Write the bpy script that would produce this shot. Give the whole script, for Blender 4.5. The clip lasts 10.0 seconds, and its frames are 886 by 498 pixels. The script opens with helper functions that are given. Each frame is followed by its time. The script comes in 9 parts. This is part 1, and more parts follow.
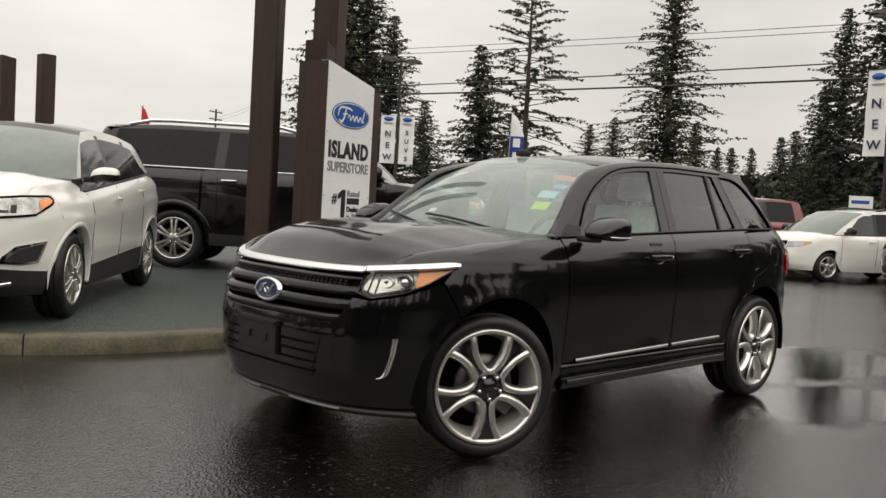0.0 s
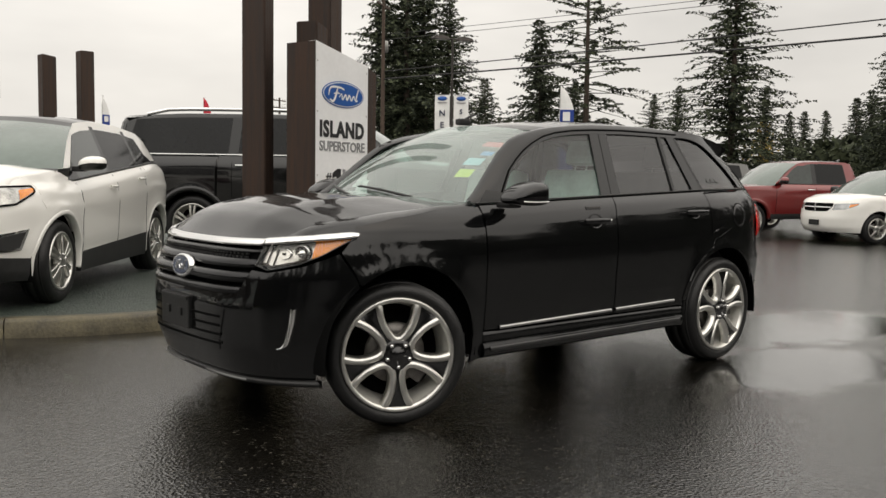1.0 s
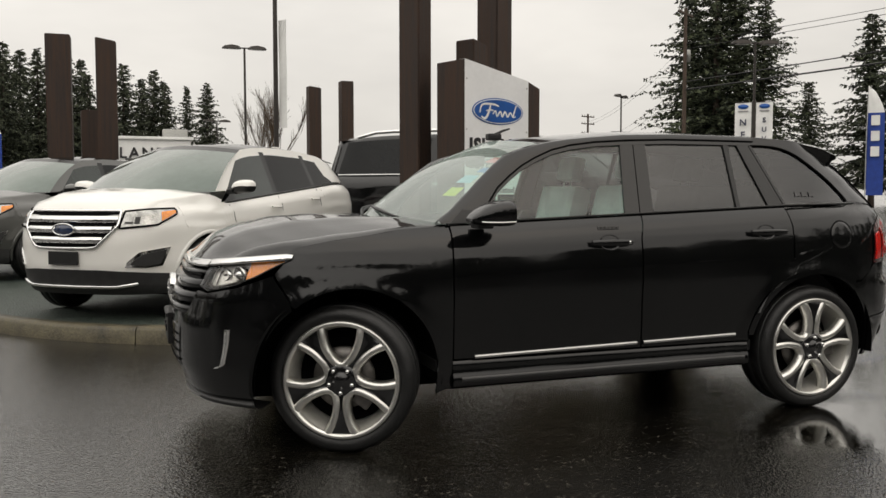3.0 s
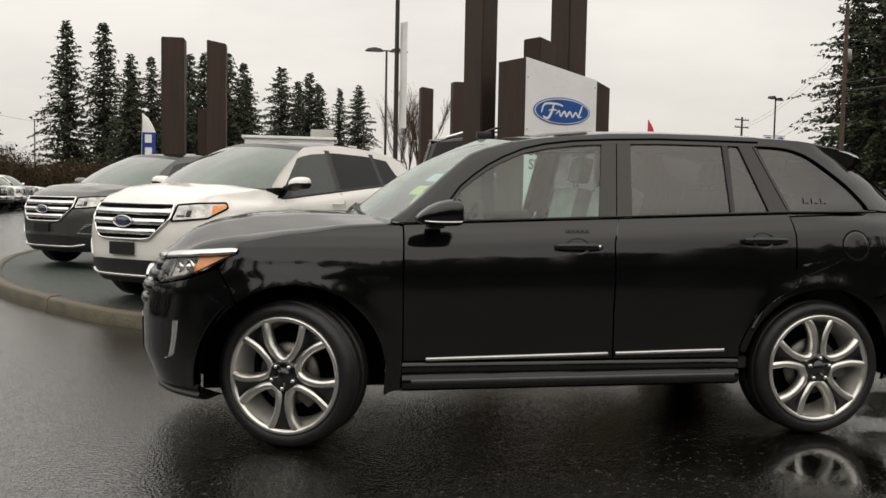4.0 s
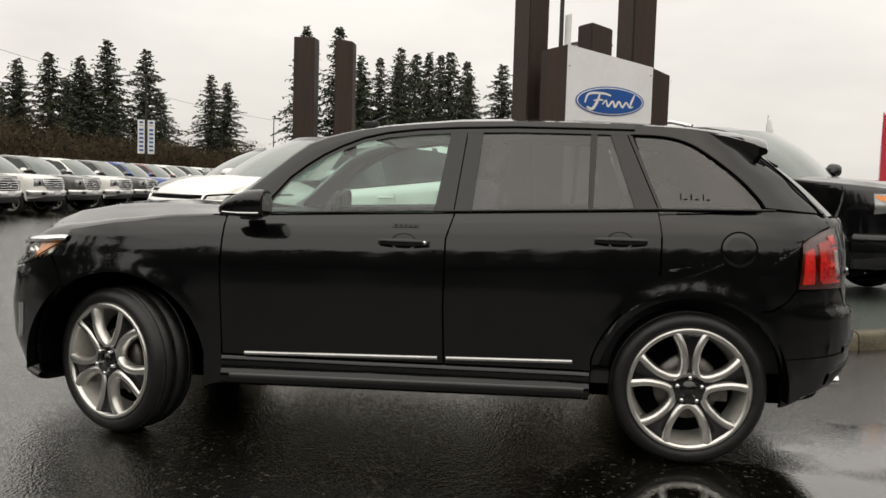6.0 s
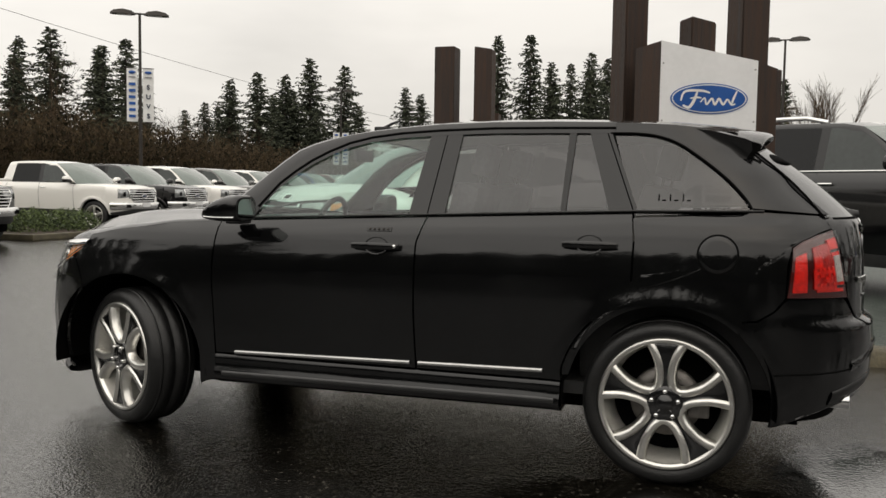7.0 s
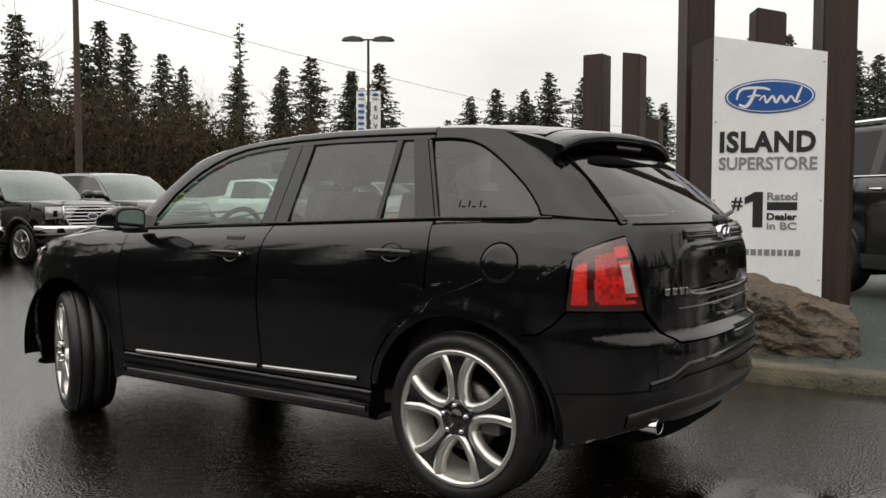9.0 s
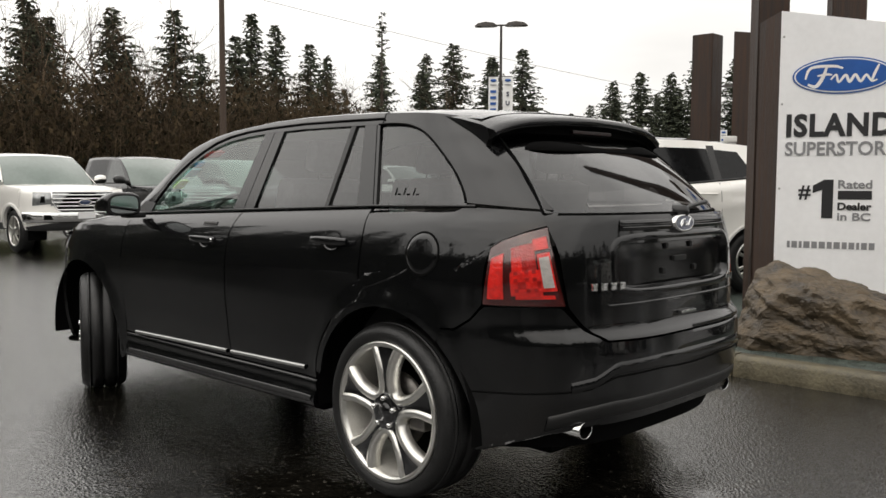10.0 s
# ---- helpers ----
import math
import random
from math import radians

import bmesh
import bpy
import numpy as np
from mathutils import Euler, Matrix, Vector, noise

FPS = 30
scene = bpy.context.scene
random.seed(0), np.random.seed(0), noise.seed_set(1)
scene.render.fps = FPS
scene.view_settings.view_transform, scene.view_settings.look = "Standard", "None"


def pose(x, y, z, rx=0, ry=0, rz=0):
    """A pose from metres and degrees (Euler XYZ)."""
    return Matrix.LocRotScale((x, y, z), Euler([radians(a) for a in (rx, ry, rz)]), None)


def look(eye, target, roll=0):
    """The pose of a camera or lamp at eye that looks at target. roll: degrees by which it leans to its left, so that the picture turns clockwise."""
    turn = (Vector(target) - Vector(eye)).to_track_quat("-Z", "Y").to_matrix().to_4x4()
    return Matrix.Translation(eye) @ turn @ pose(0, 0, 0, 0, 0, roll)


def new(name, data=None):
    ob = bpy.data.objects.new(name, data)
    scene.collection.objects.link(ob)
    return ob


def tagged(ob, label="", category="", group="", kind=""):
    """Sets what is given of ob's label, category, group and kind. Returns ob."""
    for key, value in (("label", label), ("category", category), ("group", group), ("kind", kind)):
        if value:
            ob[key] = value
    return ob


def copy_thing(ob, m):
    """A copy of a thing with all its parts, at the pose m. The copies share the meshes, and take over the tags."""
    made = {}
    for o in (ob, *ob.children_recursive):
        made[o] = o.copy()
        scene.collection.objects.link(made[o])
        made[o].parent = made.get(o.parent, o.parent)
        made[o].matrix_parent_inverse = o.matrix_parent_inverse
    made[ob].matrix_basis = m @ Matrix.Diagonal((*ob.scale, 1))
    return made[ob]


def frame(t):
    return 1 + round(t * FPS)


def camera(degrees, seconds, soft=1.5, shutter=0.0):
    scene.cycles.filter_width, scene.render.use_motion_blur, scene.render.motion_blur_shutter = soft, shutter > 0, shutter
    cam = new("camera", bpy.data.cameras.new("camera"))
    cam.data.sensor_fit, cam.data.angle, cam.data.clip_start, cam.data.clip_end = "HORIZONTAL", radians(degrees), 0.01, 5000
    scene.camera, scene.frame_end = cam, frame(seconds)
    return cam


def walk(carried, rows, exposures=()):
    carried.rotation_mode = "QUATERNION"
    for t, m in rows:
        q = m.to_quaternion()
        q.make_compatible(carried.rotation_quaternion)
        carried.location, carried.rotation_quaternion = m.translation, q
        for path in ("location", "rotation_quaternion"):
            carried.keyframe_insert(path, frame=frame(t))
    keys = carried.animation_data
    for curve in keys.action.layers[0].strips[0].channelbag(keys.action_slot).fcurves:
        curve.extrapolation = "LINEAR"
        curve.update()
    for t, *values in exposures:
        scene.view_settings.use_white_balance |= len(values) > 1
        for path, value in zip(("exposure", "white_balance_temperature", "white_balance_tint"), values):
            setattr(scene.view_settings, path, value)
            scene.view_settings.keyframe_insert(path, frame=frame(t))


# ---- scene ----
cam = camera(53.4, 10.0)
PATH = [
    (0, (-4.786, -3.845, 1.291), (-3.384, -2.422, 1.187), 3.3),
    (0.5, (-4.494, -4.116, 1.265), (-3.099, -2.69, 1.122), 3.0),
    (1, (-4.163, -4.429, 1.267), (-2.883, -2.9, 1.111), 0.9),
    (1.5, (-3.785, -4.727, 1.286), (-2.702, -3.052, 1.147), 0.1),
    (2, (-3.35, -4.873, 1.305), (-2.45, -3.091, 1.188), 0.2),
    (3.5, (-1.94, -5.232, 1.296), (-1.427, -3.303, 1.164), 0.4),
    (4, (-1.433, -5.276, 1.291), (-1.099, -3.308, 1.166), 1.1),
    (4.5, (-0.914, -5.275, 1.297), (-0.653, -3.296, 1.175), 0.2),
    (5, (-0.405, -5.319, 1.316), (-0.248, -3.332, 1.143), 1.2),
    (6.5, (1.124, -5.0, 1.314), (0.725, -3.045, 1.185), 1.3),
    (7, (1.656, -4.876, 1.319), (1.044, -2.977, 1.18), 0.9),
    (7.5, (2.118, -4.673, 1.313), (1.408, -2.809, 1.173), 0.6),
    (8, (2.603, -4.5, 1.316), (1.745, -2.7, 1.163), 0.7),
    (8.5, (3.056, -4.278, 1.292), (2.088, -2.534, 1.141), 0.9),
    (9, (3.469, -4.003, 1.314), (2.346, -2.353, 1.199), 0.1),
    (9.5, (3.848, -3.707, 1.313), (2.565, -2.183, 1.144), 1.0),
    (10, (4.093, -3.341, 1.322), (2.714, -1.9, 1.175), 0.3),
]
walk(cam, [(t, look(eye, target, roll)) for t, eye, target, roll in PATH],
     exposures=[(0.0, -0.03, 6900, 10), (1.5, 0.06, 6900, 10), (2.0, -0.05, 6900, 10), (3.5, -0.13, 6900, 10), (4.5, -0.07, 6900, 10), (5.0, -0.17, 6900, 10), (6.5, 0.06, 6900, 10), (7.0, -0.08, 6900, 10), (8.0, -0.04, 6800, 10), (8.5, 0.37, 6700, 10), (9.0, 0.06, 6700, 10), (10.0, 0.23, 6700, 10)])

# ---- world and light ----
SUN_EL, SUN_AZ = 48.0, 150.0
world = bpy.data.worlds.new("overcast_sky")
scene.world = world
world.use_nodes = True
wn = world.node_tree.nodes
wl = world.node_tree.links
wn.clear()
w_out = wn.new("ShaderNodeOutputWorld")
w_bg = wn.new("ShaderNodeBackground")
w_sky = wn.new("ShaderNodeTexSky")
w_sky.sky_type = "NISHITA"
w_sky.sun_disc = False
w_sky.sun_elevation, w_sky.sun_rotation = radians(SUN_EL), radians(SUN_AZ)
w_sky.dust_density = 4.0
w_co = wn.new("ShaderNodeTexCoord")
w_map = wn.new("ShaderNodeMapping")
w_map.inputs["Scale"].default_value = (1.0, 1.0, 3.2)
w_noise = wn.new("ShaderNodeTexNoise")
w_noise.inputs["Scale"].default_value = 1.7
w_noise.inputs["Detail"].default_value = 5.0
w_noise.inputs["Roughness"].default_value = 0.52
w_ramp = wn.new("ShaderNodeValToRGB")
w_ramp.color_ramp.elements[0].position = 0.30
w_ramp.color_ramp.elements[0].color = (6.7, 6.62, 6.5, 1)
w_ramp.color_ramp.elements[1].position = 0.70
w_ramp.color_ramp.elements[1].color = (9.9, 9.75, 9.5, 1)
w_mix = wn.new("ShaderNodeMixRGB")
w_mix.inputs["Fac"].default_value = 0.93
wl.new(w_co.outputs["Generated"], w_map.inputs["Vector"])
wl.new(w_map.outputs["Vector"], w_noise.inputs["Vector"])
wl.new(w_noise.outputs["Fac"], w_ramp.inputs["Fac"])
wl.new(w_sky.outputs["Color"], w_mix.inputs["Color1"])
wl.new(w_ramp.outputs["Color"], w_mix.inputs["Color2"])
# an overcast sky grows brighter towards the zenith
w_xyz = wn.new("ShaderNodeSeparateXYZ")
w_up = wn.new("ShaderNodeMapRange")
w_up.inputs["From Min"].default_value, w_up.inputs["From Max"].default_value = 0.15, 1.0
w_up.inputs["To Min"].default_value, w_up.inputs["To Max"].default_value = 1.0, 2.0
w_scale = wn.new("ShaderNodeVectorMath")
w_scale.operation = "SCALE"
wl.new(w_co.outputs["Generated"], w_xyz.inputs["Vector"])
wl.new(w_xyz.outputs["Z"], w_up.inputs["Value"])
wl.new(w_mix.outputs["Color"], w_scale.inputs[0])
wl.new(w_up.outputs["Result"], w_scale.inputs["Scale"])
# and towards the south-west, where the cloud is thinner before the hidden sun
w_dot = wn.new("ShaderNodeVectorMath")
w_dot.operation = "DOT_PRODUCT"
w_dot.inputs[1].default_value = (math.cos(radians(205)), math.sin(radians(205)), 0.0)
w_glow = wn.new("ShaderNodeMapRange")
w_glow.interpolation_type = "SMOOTHSTEP"
w_glow.inputs["From Min"].default_value, w_glow.inputs["From Max"].default_value = -0.2, 1.0
w_glow.inputs["To Min"].default_value, w_glow.inputs["To Max"].default_value = 1.0, 1.45
w_west = wn.new("ShaderNodeVectorMath")
w_west.operation = "SCALE"
wl.new(w_co.outputs["Generated"], w_dot.inputs[0])
wl.new(w_dot.outputs["Value"], w_glow.inputs["Value"])
wl.new(w_scale.outputs["Vector"], w_west.inputs[0])
wl.new(w_glow.outputs["Result"], w_west.inputs["Scale"])
wl.new(w_west.outputs["Vector"], w_bg.inputs["Color"])
w_bg.inputs["Strength"].default_value = 0.10
wl.new(w_bg.outputs["Background"], w_out.inputs["Surface"])

sun_data = bpy.data.lights.new("sun", "SUN")
sun_data.energy, sun_data.angle, sun_data.color = 0.40, radians(100), (1.0, 0.97, 0.93)
sun = new("sun", sun_data)
sun.matrix_world = pose(0, 0, 30, 90 - SUN_EL, 0, 180 - SUN_AZ)

# ---- materials ----


def material(name, color, rough=0.5, metal=0.0, coat=0.0, var=0.0, scale=8.0, bump=0.0, bump_scale=60.0, spec=0.5, alt=None, rvar=0.0, stretch=(1, 1, 1), island=0.0, per_object=0.0, coat_rough=0.03):
    m = bpy.data.materials.new(name)
    m.use_nodes = True
    n, l = m.node_tree.nodes, m.node_tree.links
    b = n["Principled BSDF"]
    b.inputs["Base Color"].default_value = (*color, 1)
    b.inputs["Roughness"].default_value = rough
    b.inputs["Metallic"].default_value = metal
    b.inputs["Coat Weight"].default_value = coat
    b.inputs["Coat Roughness"].default_value = coat_rough
    b.inputs["Specular IOR Level"].default_value = spec
    co = n.new("ShaderNodeTexCoord")
    mp = n.new("ShaderNodeMapping")
    mp.inputs["Scale"].default_value = stretch
    l.new(co.outputs["Object"], mp.inputs["Vector"])
    if var or rvar:
        a = n.new("ShaderNodeTexNoise")
        a.inputs["Scale"].default_value, a.inputs["Detail"].default_value = scale, 6.0
        c = n.new("ShaderNodeTexNoise")
        c.inputs["Scale"].default_value, c.inputs["Detail"].default_value = scale * 9, 3.0
        l.new(mp.outputs["Vector"], a.inputs["Vector"])
        l.new(mp.outputs["Vector"], c.inputs["Vector"])
        add = n.new("ShaderNodeMath")
        add.operation = "MULTIPLY_ADD"
        add.inputs[1].default_value, add.inputs[2].default_value = 0.35, 0.0
        l.new(c.outputs["Fac"], add.inputs[0])
        add2 = n.new("ShaderNodeMath")
        add2.operation = "MULTIPLY_ADD"
        add2.inputs[1].default_value = 0.65
        l.new(a.outputs["Fac"], add2.inputs[0])
        l.new(add.outputs[0], add2.inputs[2])
        fac = add2.outputs[0]
        if island or per_object:
            src = n.new("ShaderNodeNewGeometry").outputs["Random Per Island"] if island else n.new("ShaderNodeObjectInfo").outputs["Random"]
            k = n.new("ShaderNodeMath")
            k.operation = "MULTIPLY_ADD"
            k.inputs[1].default_value = island or per_object
            l.new(src, k.inputs[0])
            sub = n.new("ShaderNodeMath")
            sub.operation = "SUBTRACT"
            sub.inputs[1].default_value = (island or per_object) / 2
            l.new(fac, sub.inputs[0])
            l.new(sub.outputs[0], k.inputs[2])
            fac = k.outputs[0]
        if var:
            r = n.new("ShaderNodeValToRGB")
            lo = tuple(max(0, v * (1 - var)) for v in color)
            hi = alt or tuple(min(1, v * (1 + var)) for v in color)
            r.color_ramp.elements[0].position, r.color_ramp.elements[1].position = 0.32, 0.68
            r.color_ramp.elements[0].color, r.color_ramp.elements[1].color = (*lo, 1), (*hi, 1)
            l.new(fac, r.inputs["Fac"])
            l.new(r.outputs["Color"], b.inputs["Base Color"])
        if rvar:
            mr = n.new("ShaderNodeMapRange")
            mr.inputs["From Min"].default_value, mr.inputs["From Max"].default_value = 0.3, 0.7
            mr.inputs["To Min"].default_value, mr.inputs["To Max"].default_value = max(0.01, rough - rvar), min(1, rough + rvar)
            l.new(fac, mr.inputs["Value"])
            l.new(mr.outputs["Result"], b.inputs["Roughness"])
    if bump:
        h = n.new("ShaderNodeTexNoise")
        h.inputs["Scale"].default_value, h.inputs["Detail"].default_value = bump_scale, 4.0
        l.new(mp.outputs["Vector"], h.inputs["Vector"])
        bp = n.new("ShaderNodeBump")
        bp.inputs["Strength"].default_value, bp.inputs["Distance"].default_value = bump, 0.01
        l.new(h.outputs["Fac"], bp.inputs["Height"])
        l.new(bp.outputs["Normal"], b.inputs["Normal"])
    return m


def glass_material(name, tint, ior=1.5, rough=0.0, mist=0.0):
    """A thin pane: it lets tinted light straight through and mirrors by its gloss."""
    m = bpy.data.materials.new(name)
    m.use_nodes = True
    n, l = m.node_tree.nodes, m.node_tree.links
    n.clear()
    o = n.new("ShaderNodeOutputMaterial")
    t = n.new("ShaderNodeBsdfTransparent")
    t.inputs["Color"].default_value = (*tint, 1)
    g = n.new("ShaderNodeBsdfGlossy")
    g.inputs["Roughness"].default_value = rough
    f = n.new("ShaderNodeLayerWeight")
    f.inputs["Blend"].default_value = 0.5
    pw = n.new("ShaderNodeMath")
    pw.operation = "POWER"
    pw.inputs[1].default_value = 4.0
    l.new(f.outputs["Facing"], pw.inputs[0])
    r0 = ((ior - 1) / (ior + 1)) ** 2 * 1.9
    sc = n.new("ShaderNodeMath")
    sc.operation = "MULTIPLY_ADD"
    sc.inputs[1].default_value, sc.inputs[2].default_value = 1 - r0, r0
    l.new(pw.outputs[0], sc.inputs[0])
    x = n.new("ShaderNodeMixShader")
    l.new(sc.outputs[0], x.inputs["Fac"])
    l.new(t.outputs[0], x.inputs[1])
    l.new(g.outputs[0], x.inputs[2])
    last = x.outputs[0]
    if mist:
        # breath and rain on the pane
        d = n.new("ShaderNodeBsdfDiffuse")
        d.inputs["Color"].default_value = (0.60, 0.72, 0.67, 1)
        co = n.new("ShaderNodeTexCoord")
        ns = n.new("ShaderNodeTexNoise")
        ns.inputs["Scale"].default_value, ns.inputs["Detail"].default_value = 2.6, 5.0
        l.new(co.outputs["Object"], ns.inputs["Vector"])
        mr = n.new("ShaderNodeMapRange")
        mr.inputs["From Min"].default_value, mr.inputs["From Max"].default_value = 0.3, 0.7
        mr.inputs["To Min"].default_value, mr.inputs["To Max"].default_value = mist * 0.7, mist * 1.3
        l.new(ns.outputs["Fac"], mr.inputs["Value"])
        y = n.new("ShaderNodeMixShader")
        l.new(mr.outputs["Result"], y.inputs["Fac"])
        l.new(last, y.inputs[1])
        l.new(d.outputs[0], y.inputs[2])
        last = y.outputs[0]
    l.new(last, o.inputs["Surface"])
    return m


def wet_paint(name, color, rough=0.35, metal=0.0, drops=0.16, coat=1.0, spec=0.5, ior=1.55, film=(0.02, 0.12)):
    """Clear-coated car paint with a film of rain drops."""
    m = bpy.data.materials.new(name)
    m.use_nodes = True
    n, l = m.node_tree.nodes, m.node_tree.links
    b = n["Principled BSDF"]
    b.inputs["Base Color"].default_value = (*color, 1)
    b.inputs["Metallic"].default_value = metal
    b.inputs["Roughness"].default_value = rough
    b.inputs["Coat Weight"].default_value = coat
    b.inputs["Coat Roughness"].default_value = 0.04
    b.inputs["Coat IOR"].default_value = ior
    b.inputs["Specular IOR Level"].default_value = spec
    co = n.new("ShaderNodeTexCoord")
    v = n.new("ShaderNodeTexVoronoi")
    v.inputs["Scale"].default_value = 105.0
    l.new(co.outputs["Object"], v.inputs["Vector"])
    r = n.new("ShaderNodeMapRange")
    r.inputs["From Min"].default_value, r.inputs["From Max"].default_value = 0.12, 0.34
    r.inputs["To Min"].default_value, r.inputs["To Max"].default_value = 1.0, 0.0
    l.new(v.outputs["Distance"], r.inputs["Value"])
    d = n.new("ShaderNodeTexNoise")
    d.inputs["Scale"].default_value, d.inputs["Detail"].default_value = 2.2, 5.0
    l.new(co.outputs["Object"], d.inputs["Vector"])
    rr = n.new("ShaderNodeMapRange")
    rr.inputs["From Min"].default_value, rr.inputs["From Max"].default_value = 0.42, 0.62
    l.new(d.outputs["Fac"], rr.inputs["Value"])
    mul = n.new("ShaderNodeMath")
    mul.operation = "MULTIPLY"
    l.new(r.outputs["Result"], mul.inputs[0])
    l.new(rr.outputs["Result"], mul.inputs[1])
    bp = n.new("ShaderNodeBump")
    bp.inputs["Strength"].default_value, bp.inputs["Distance"].default_value = drops, 0.004
    l.new(mul.outputs[0], bp.inputs["Height"])
    l.new(bp.outputs["Normal"], b.inputs["Coat Normal"])
    dr = n.new("ShaderNodeMapRange")
    dr.inputs["To Min"].default_value, dr.inputs["To Max"].default_value = film
    l.new(d.outputs["Fac"], dr.inputs["Value"])
    l.new(dr.outputs["Result"], b.inputs["Coat Roughness"])
    return m


PAINT_BLACK = wet_paint("black_metallic_paint", (0.0022, 0.0023, 0.0026), 0.46, 0.0, 0.06, spec=0.03, ior=1.50, film=(0.02, 0.09))
PAINT_WHITE = wet_paint("white_pearl_paint", (0.85, 0.835, 0.79), 0.4)
PAINT_GREY = wet_paint("grey_metallic_paint", (0.085, 0.085, 0.08), 0.35, 0.5)
PAINT_SUVBLACK = wet_paint("deep_black_paint", (0.002, 0.002, 0.0024), 0.45, spec=0.03)
PAINT_RED = wet_paint("dark_red_paint", (0.17, 0.012, 0.012), 0.35, 0.2)
PAINT_BLUE = wet_paint("blue_paint", (0.02, 0.07, 0.28), 0.35, 0.2)
PAINT_SILVER = wet_paint("silver_paint", (0.42, 0.43, 0.43), 0.35, 0.6)
TRIM = material("black_plastic_trim", (0.007, 0.007, 0.007), 0.45, var=0.25, scale=20, bump=0.1, bump_scale=300)
GLOSS_TRIM = material("gloss_black_trim", (0.003, 0.003, 0.003), 0.14, rvar=0.05, scale=6)
UNDER = material("underbody_black", (0.0022, 0.0022, 0.0022), 0.95, spec=0.1, var=0.3, scale=10)
CHROME = material("chrome", (0.78, 0.78, 0.77), 0.10, 1.0, rvar=0.05, scale=15)
ALLOY = material("polished_alloy", (0.68, 0.67, 0.635), 0.33, 1.0, var=0.08, scale=18, rvar=0.06)
ALLOY_DARK = material("gloss_black_alloy", (0.007, 0.007, 0.0075), 0.16, 0.0, var=0.2, scale=14, coat=0.6)
RUBBER = material("wet_tyre_rubber", (0.0055, 0.0055, 0.0055), 0.5, var=0.3, scale=16, rvar=0.14, bump=0.25, bump_scale=90)
BRAKE = material("cast_brake_metal", (0.16, 0.15, 0.14), 0.45, 0.9, var=0.3, scale=24)
GLASS_FRONT = glass_material("green_tinted_glass", (0.80, 0.97, 0.91), 1.52)
GLASS_TINT = glass_material("dark_privacy_glass", (0.21, 0.21, 0.215), 1.55)
GLASS_SCREEN = glass_material("windscreen_glass", (0.70, 0.84, 0.79), 1.8, mist=0.20)
BARREL = material("bare_rim_barrel", (0.60, 0.585, 0.54), 0.5, 0.4, var=0.12, scale=14)
LENS_CLEAR = glass_material("clear_lamp_lens", (0.95, 0.95, 0.94), 1.30)
LENS_AMBER = material("amber_reflector", (0.95, 0.26, 0.02), 0.18, coat=1.0, var=0.25, scale=60, bump=0.15, bump_scale=220)
LENS_RED = material("red_lamp_lens", (0.055, 0.002, 0.002), 0.12, coat=1.0, var=0.35, scale=30, bump=0.15, bump_scale=160)
LENS_RED_MID = material("red_lamp_shade_cells", (0.40, 0.007, 0.005), 0.15, coat=1.0, var=0.4, scale=45, bump=0.4, bump_scale=90)
MIRROR = material("mirror_glass", (0.42, 0.45, 0.45), 0.04, 1.0)
STRIP = material("bright_satin_moulding", (0.50, 0.50, 0.49), 0.28, 0.9, var=0.12, scale=9)
GRILLE_METAL = material("dark_satin_grille", (0.035, 0.035, 0.036), 0.18, 0.9, var=0.15, scale=9)
SATIN = material("satin_grey_strip", (0.22, 0.22, 0.215), 0.38, 0.7, var=0.15, scale=9)
LENS_RED_BRIGHT = material("bright_red_lamp_cells", (0.80, 0.013, 0.008), 0.15, coat=1.0, var=0.45, scale=45, bump=0.4, bump_scale=90)
LENS_WHITE = material("reversing_lamp_lens", (0.52, 0.49, 0.47), 0.2, coat=1.0, var=0.2, scale=40, bump=0.3, bump_scale=110)
REFLECTOR = material("lamp_reflector", (0.74, 0.725, 0.68), 0.22, 0.6, var=0.15, scale=30)
SEAT_CLOTH = material("grey_seat_leather", (0.20, 0.195, 0.18), 0.6, var=0.2, scale=12, bump=0.2, bump_scale=120)
SEAT_COVER = material("pale_plastic_seat_cover", (0.64, 0.68, 0.66), 0.35, var=0.2, scale=7, bump=0.5, bump_scale=25)
CABIN = material("dark_cabin_plastic", (0.03, 0.03, 0.03), 0.65, var=0.2, scale=9)
CABIN_LIGHT = material("pale_roof_lining", (0.36, 0.35, 0.32), 0.85, var=0.1, scale=9)
BADGE_BLUE = material("blue_badge_enamel", (0.016, 0.030, 0.075), 0.2, coat=1.0, var=0.2, scale=10)
SIGN_WHITE = material("white_sign_panel", (0.83, 0.83, 0.83), 0.45, var=0.06, scale=2.0, rvar=0.1, bump=0.03, bump_scale=10)
SIGN_BLUE = material("blue_sign_vinyl", (0.010, 0.085, 0.33), 0.35, var=0.15, scale=2.0)
INK_BLACK = material("black_sign_vinyl", (0.012, 0.012, 0.013), 0.5, var=0.2, scale=9)
INK_NAVY = material("dark_navy_vinyl", (0.010, 0.016, 0.05), 0.5, var=0.2, scale=9)
INK_GREY = material("grey_sign_vinyl", (0.22, 0.22, 0.225), 0.5, var=0.1, scale=9)
WHITE_VINYL = material("white_vinyl", (0.78, 0.78, 0.76), 0.5, var=0.06, scale=6)
BANNER_BLUE = material("blue_banner_cloth", (0.012, 0.045, 0.26), 0.7, var=0.2, scale=5, bump=0.2, bump_scale=8)
BANNER_RED = material("red_banner_cloth", (0.5, 0.02, 0.04), 0.7, var=0.2, scale=5)
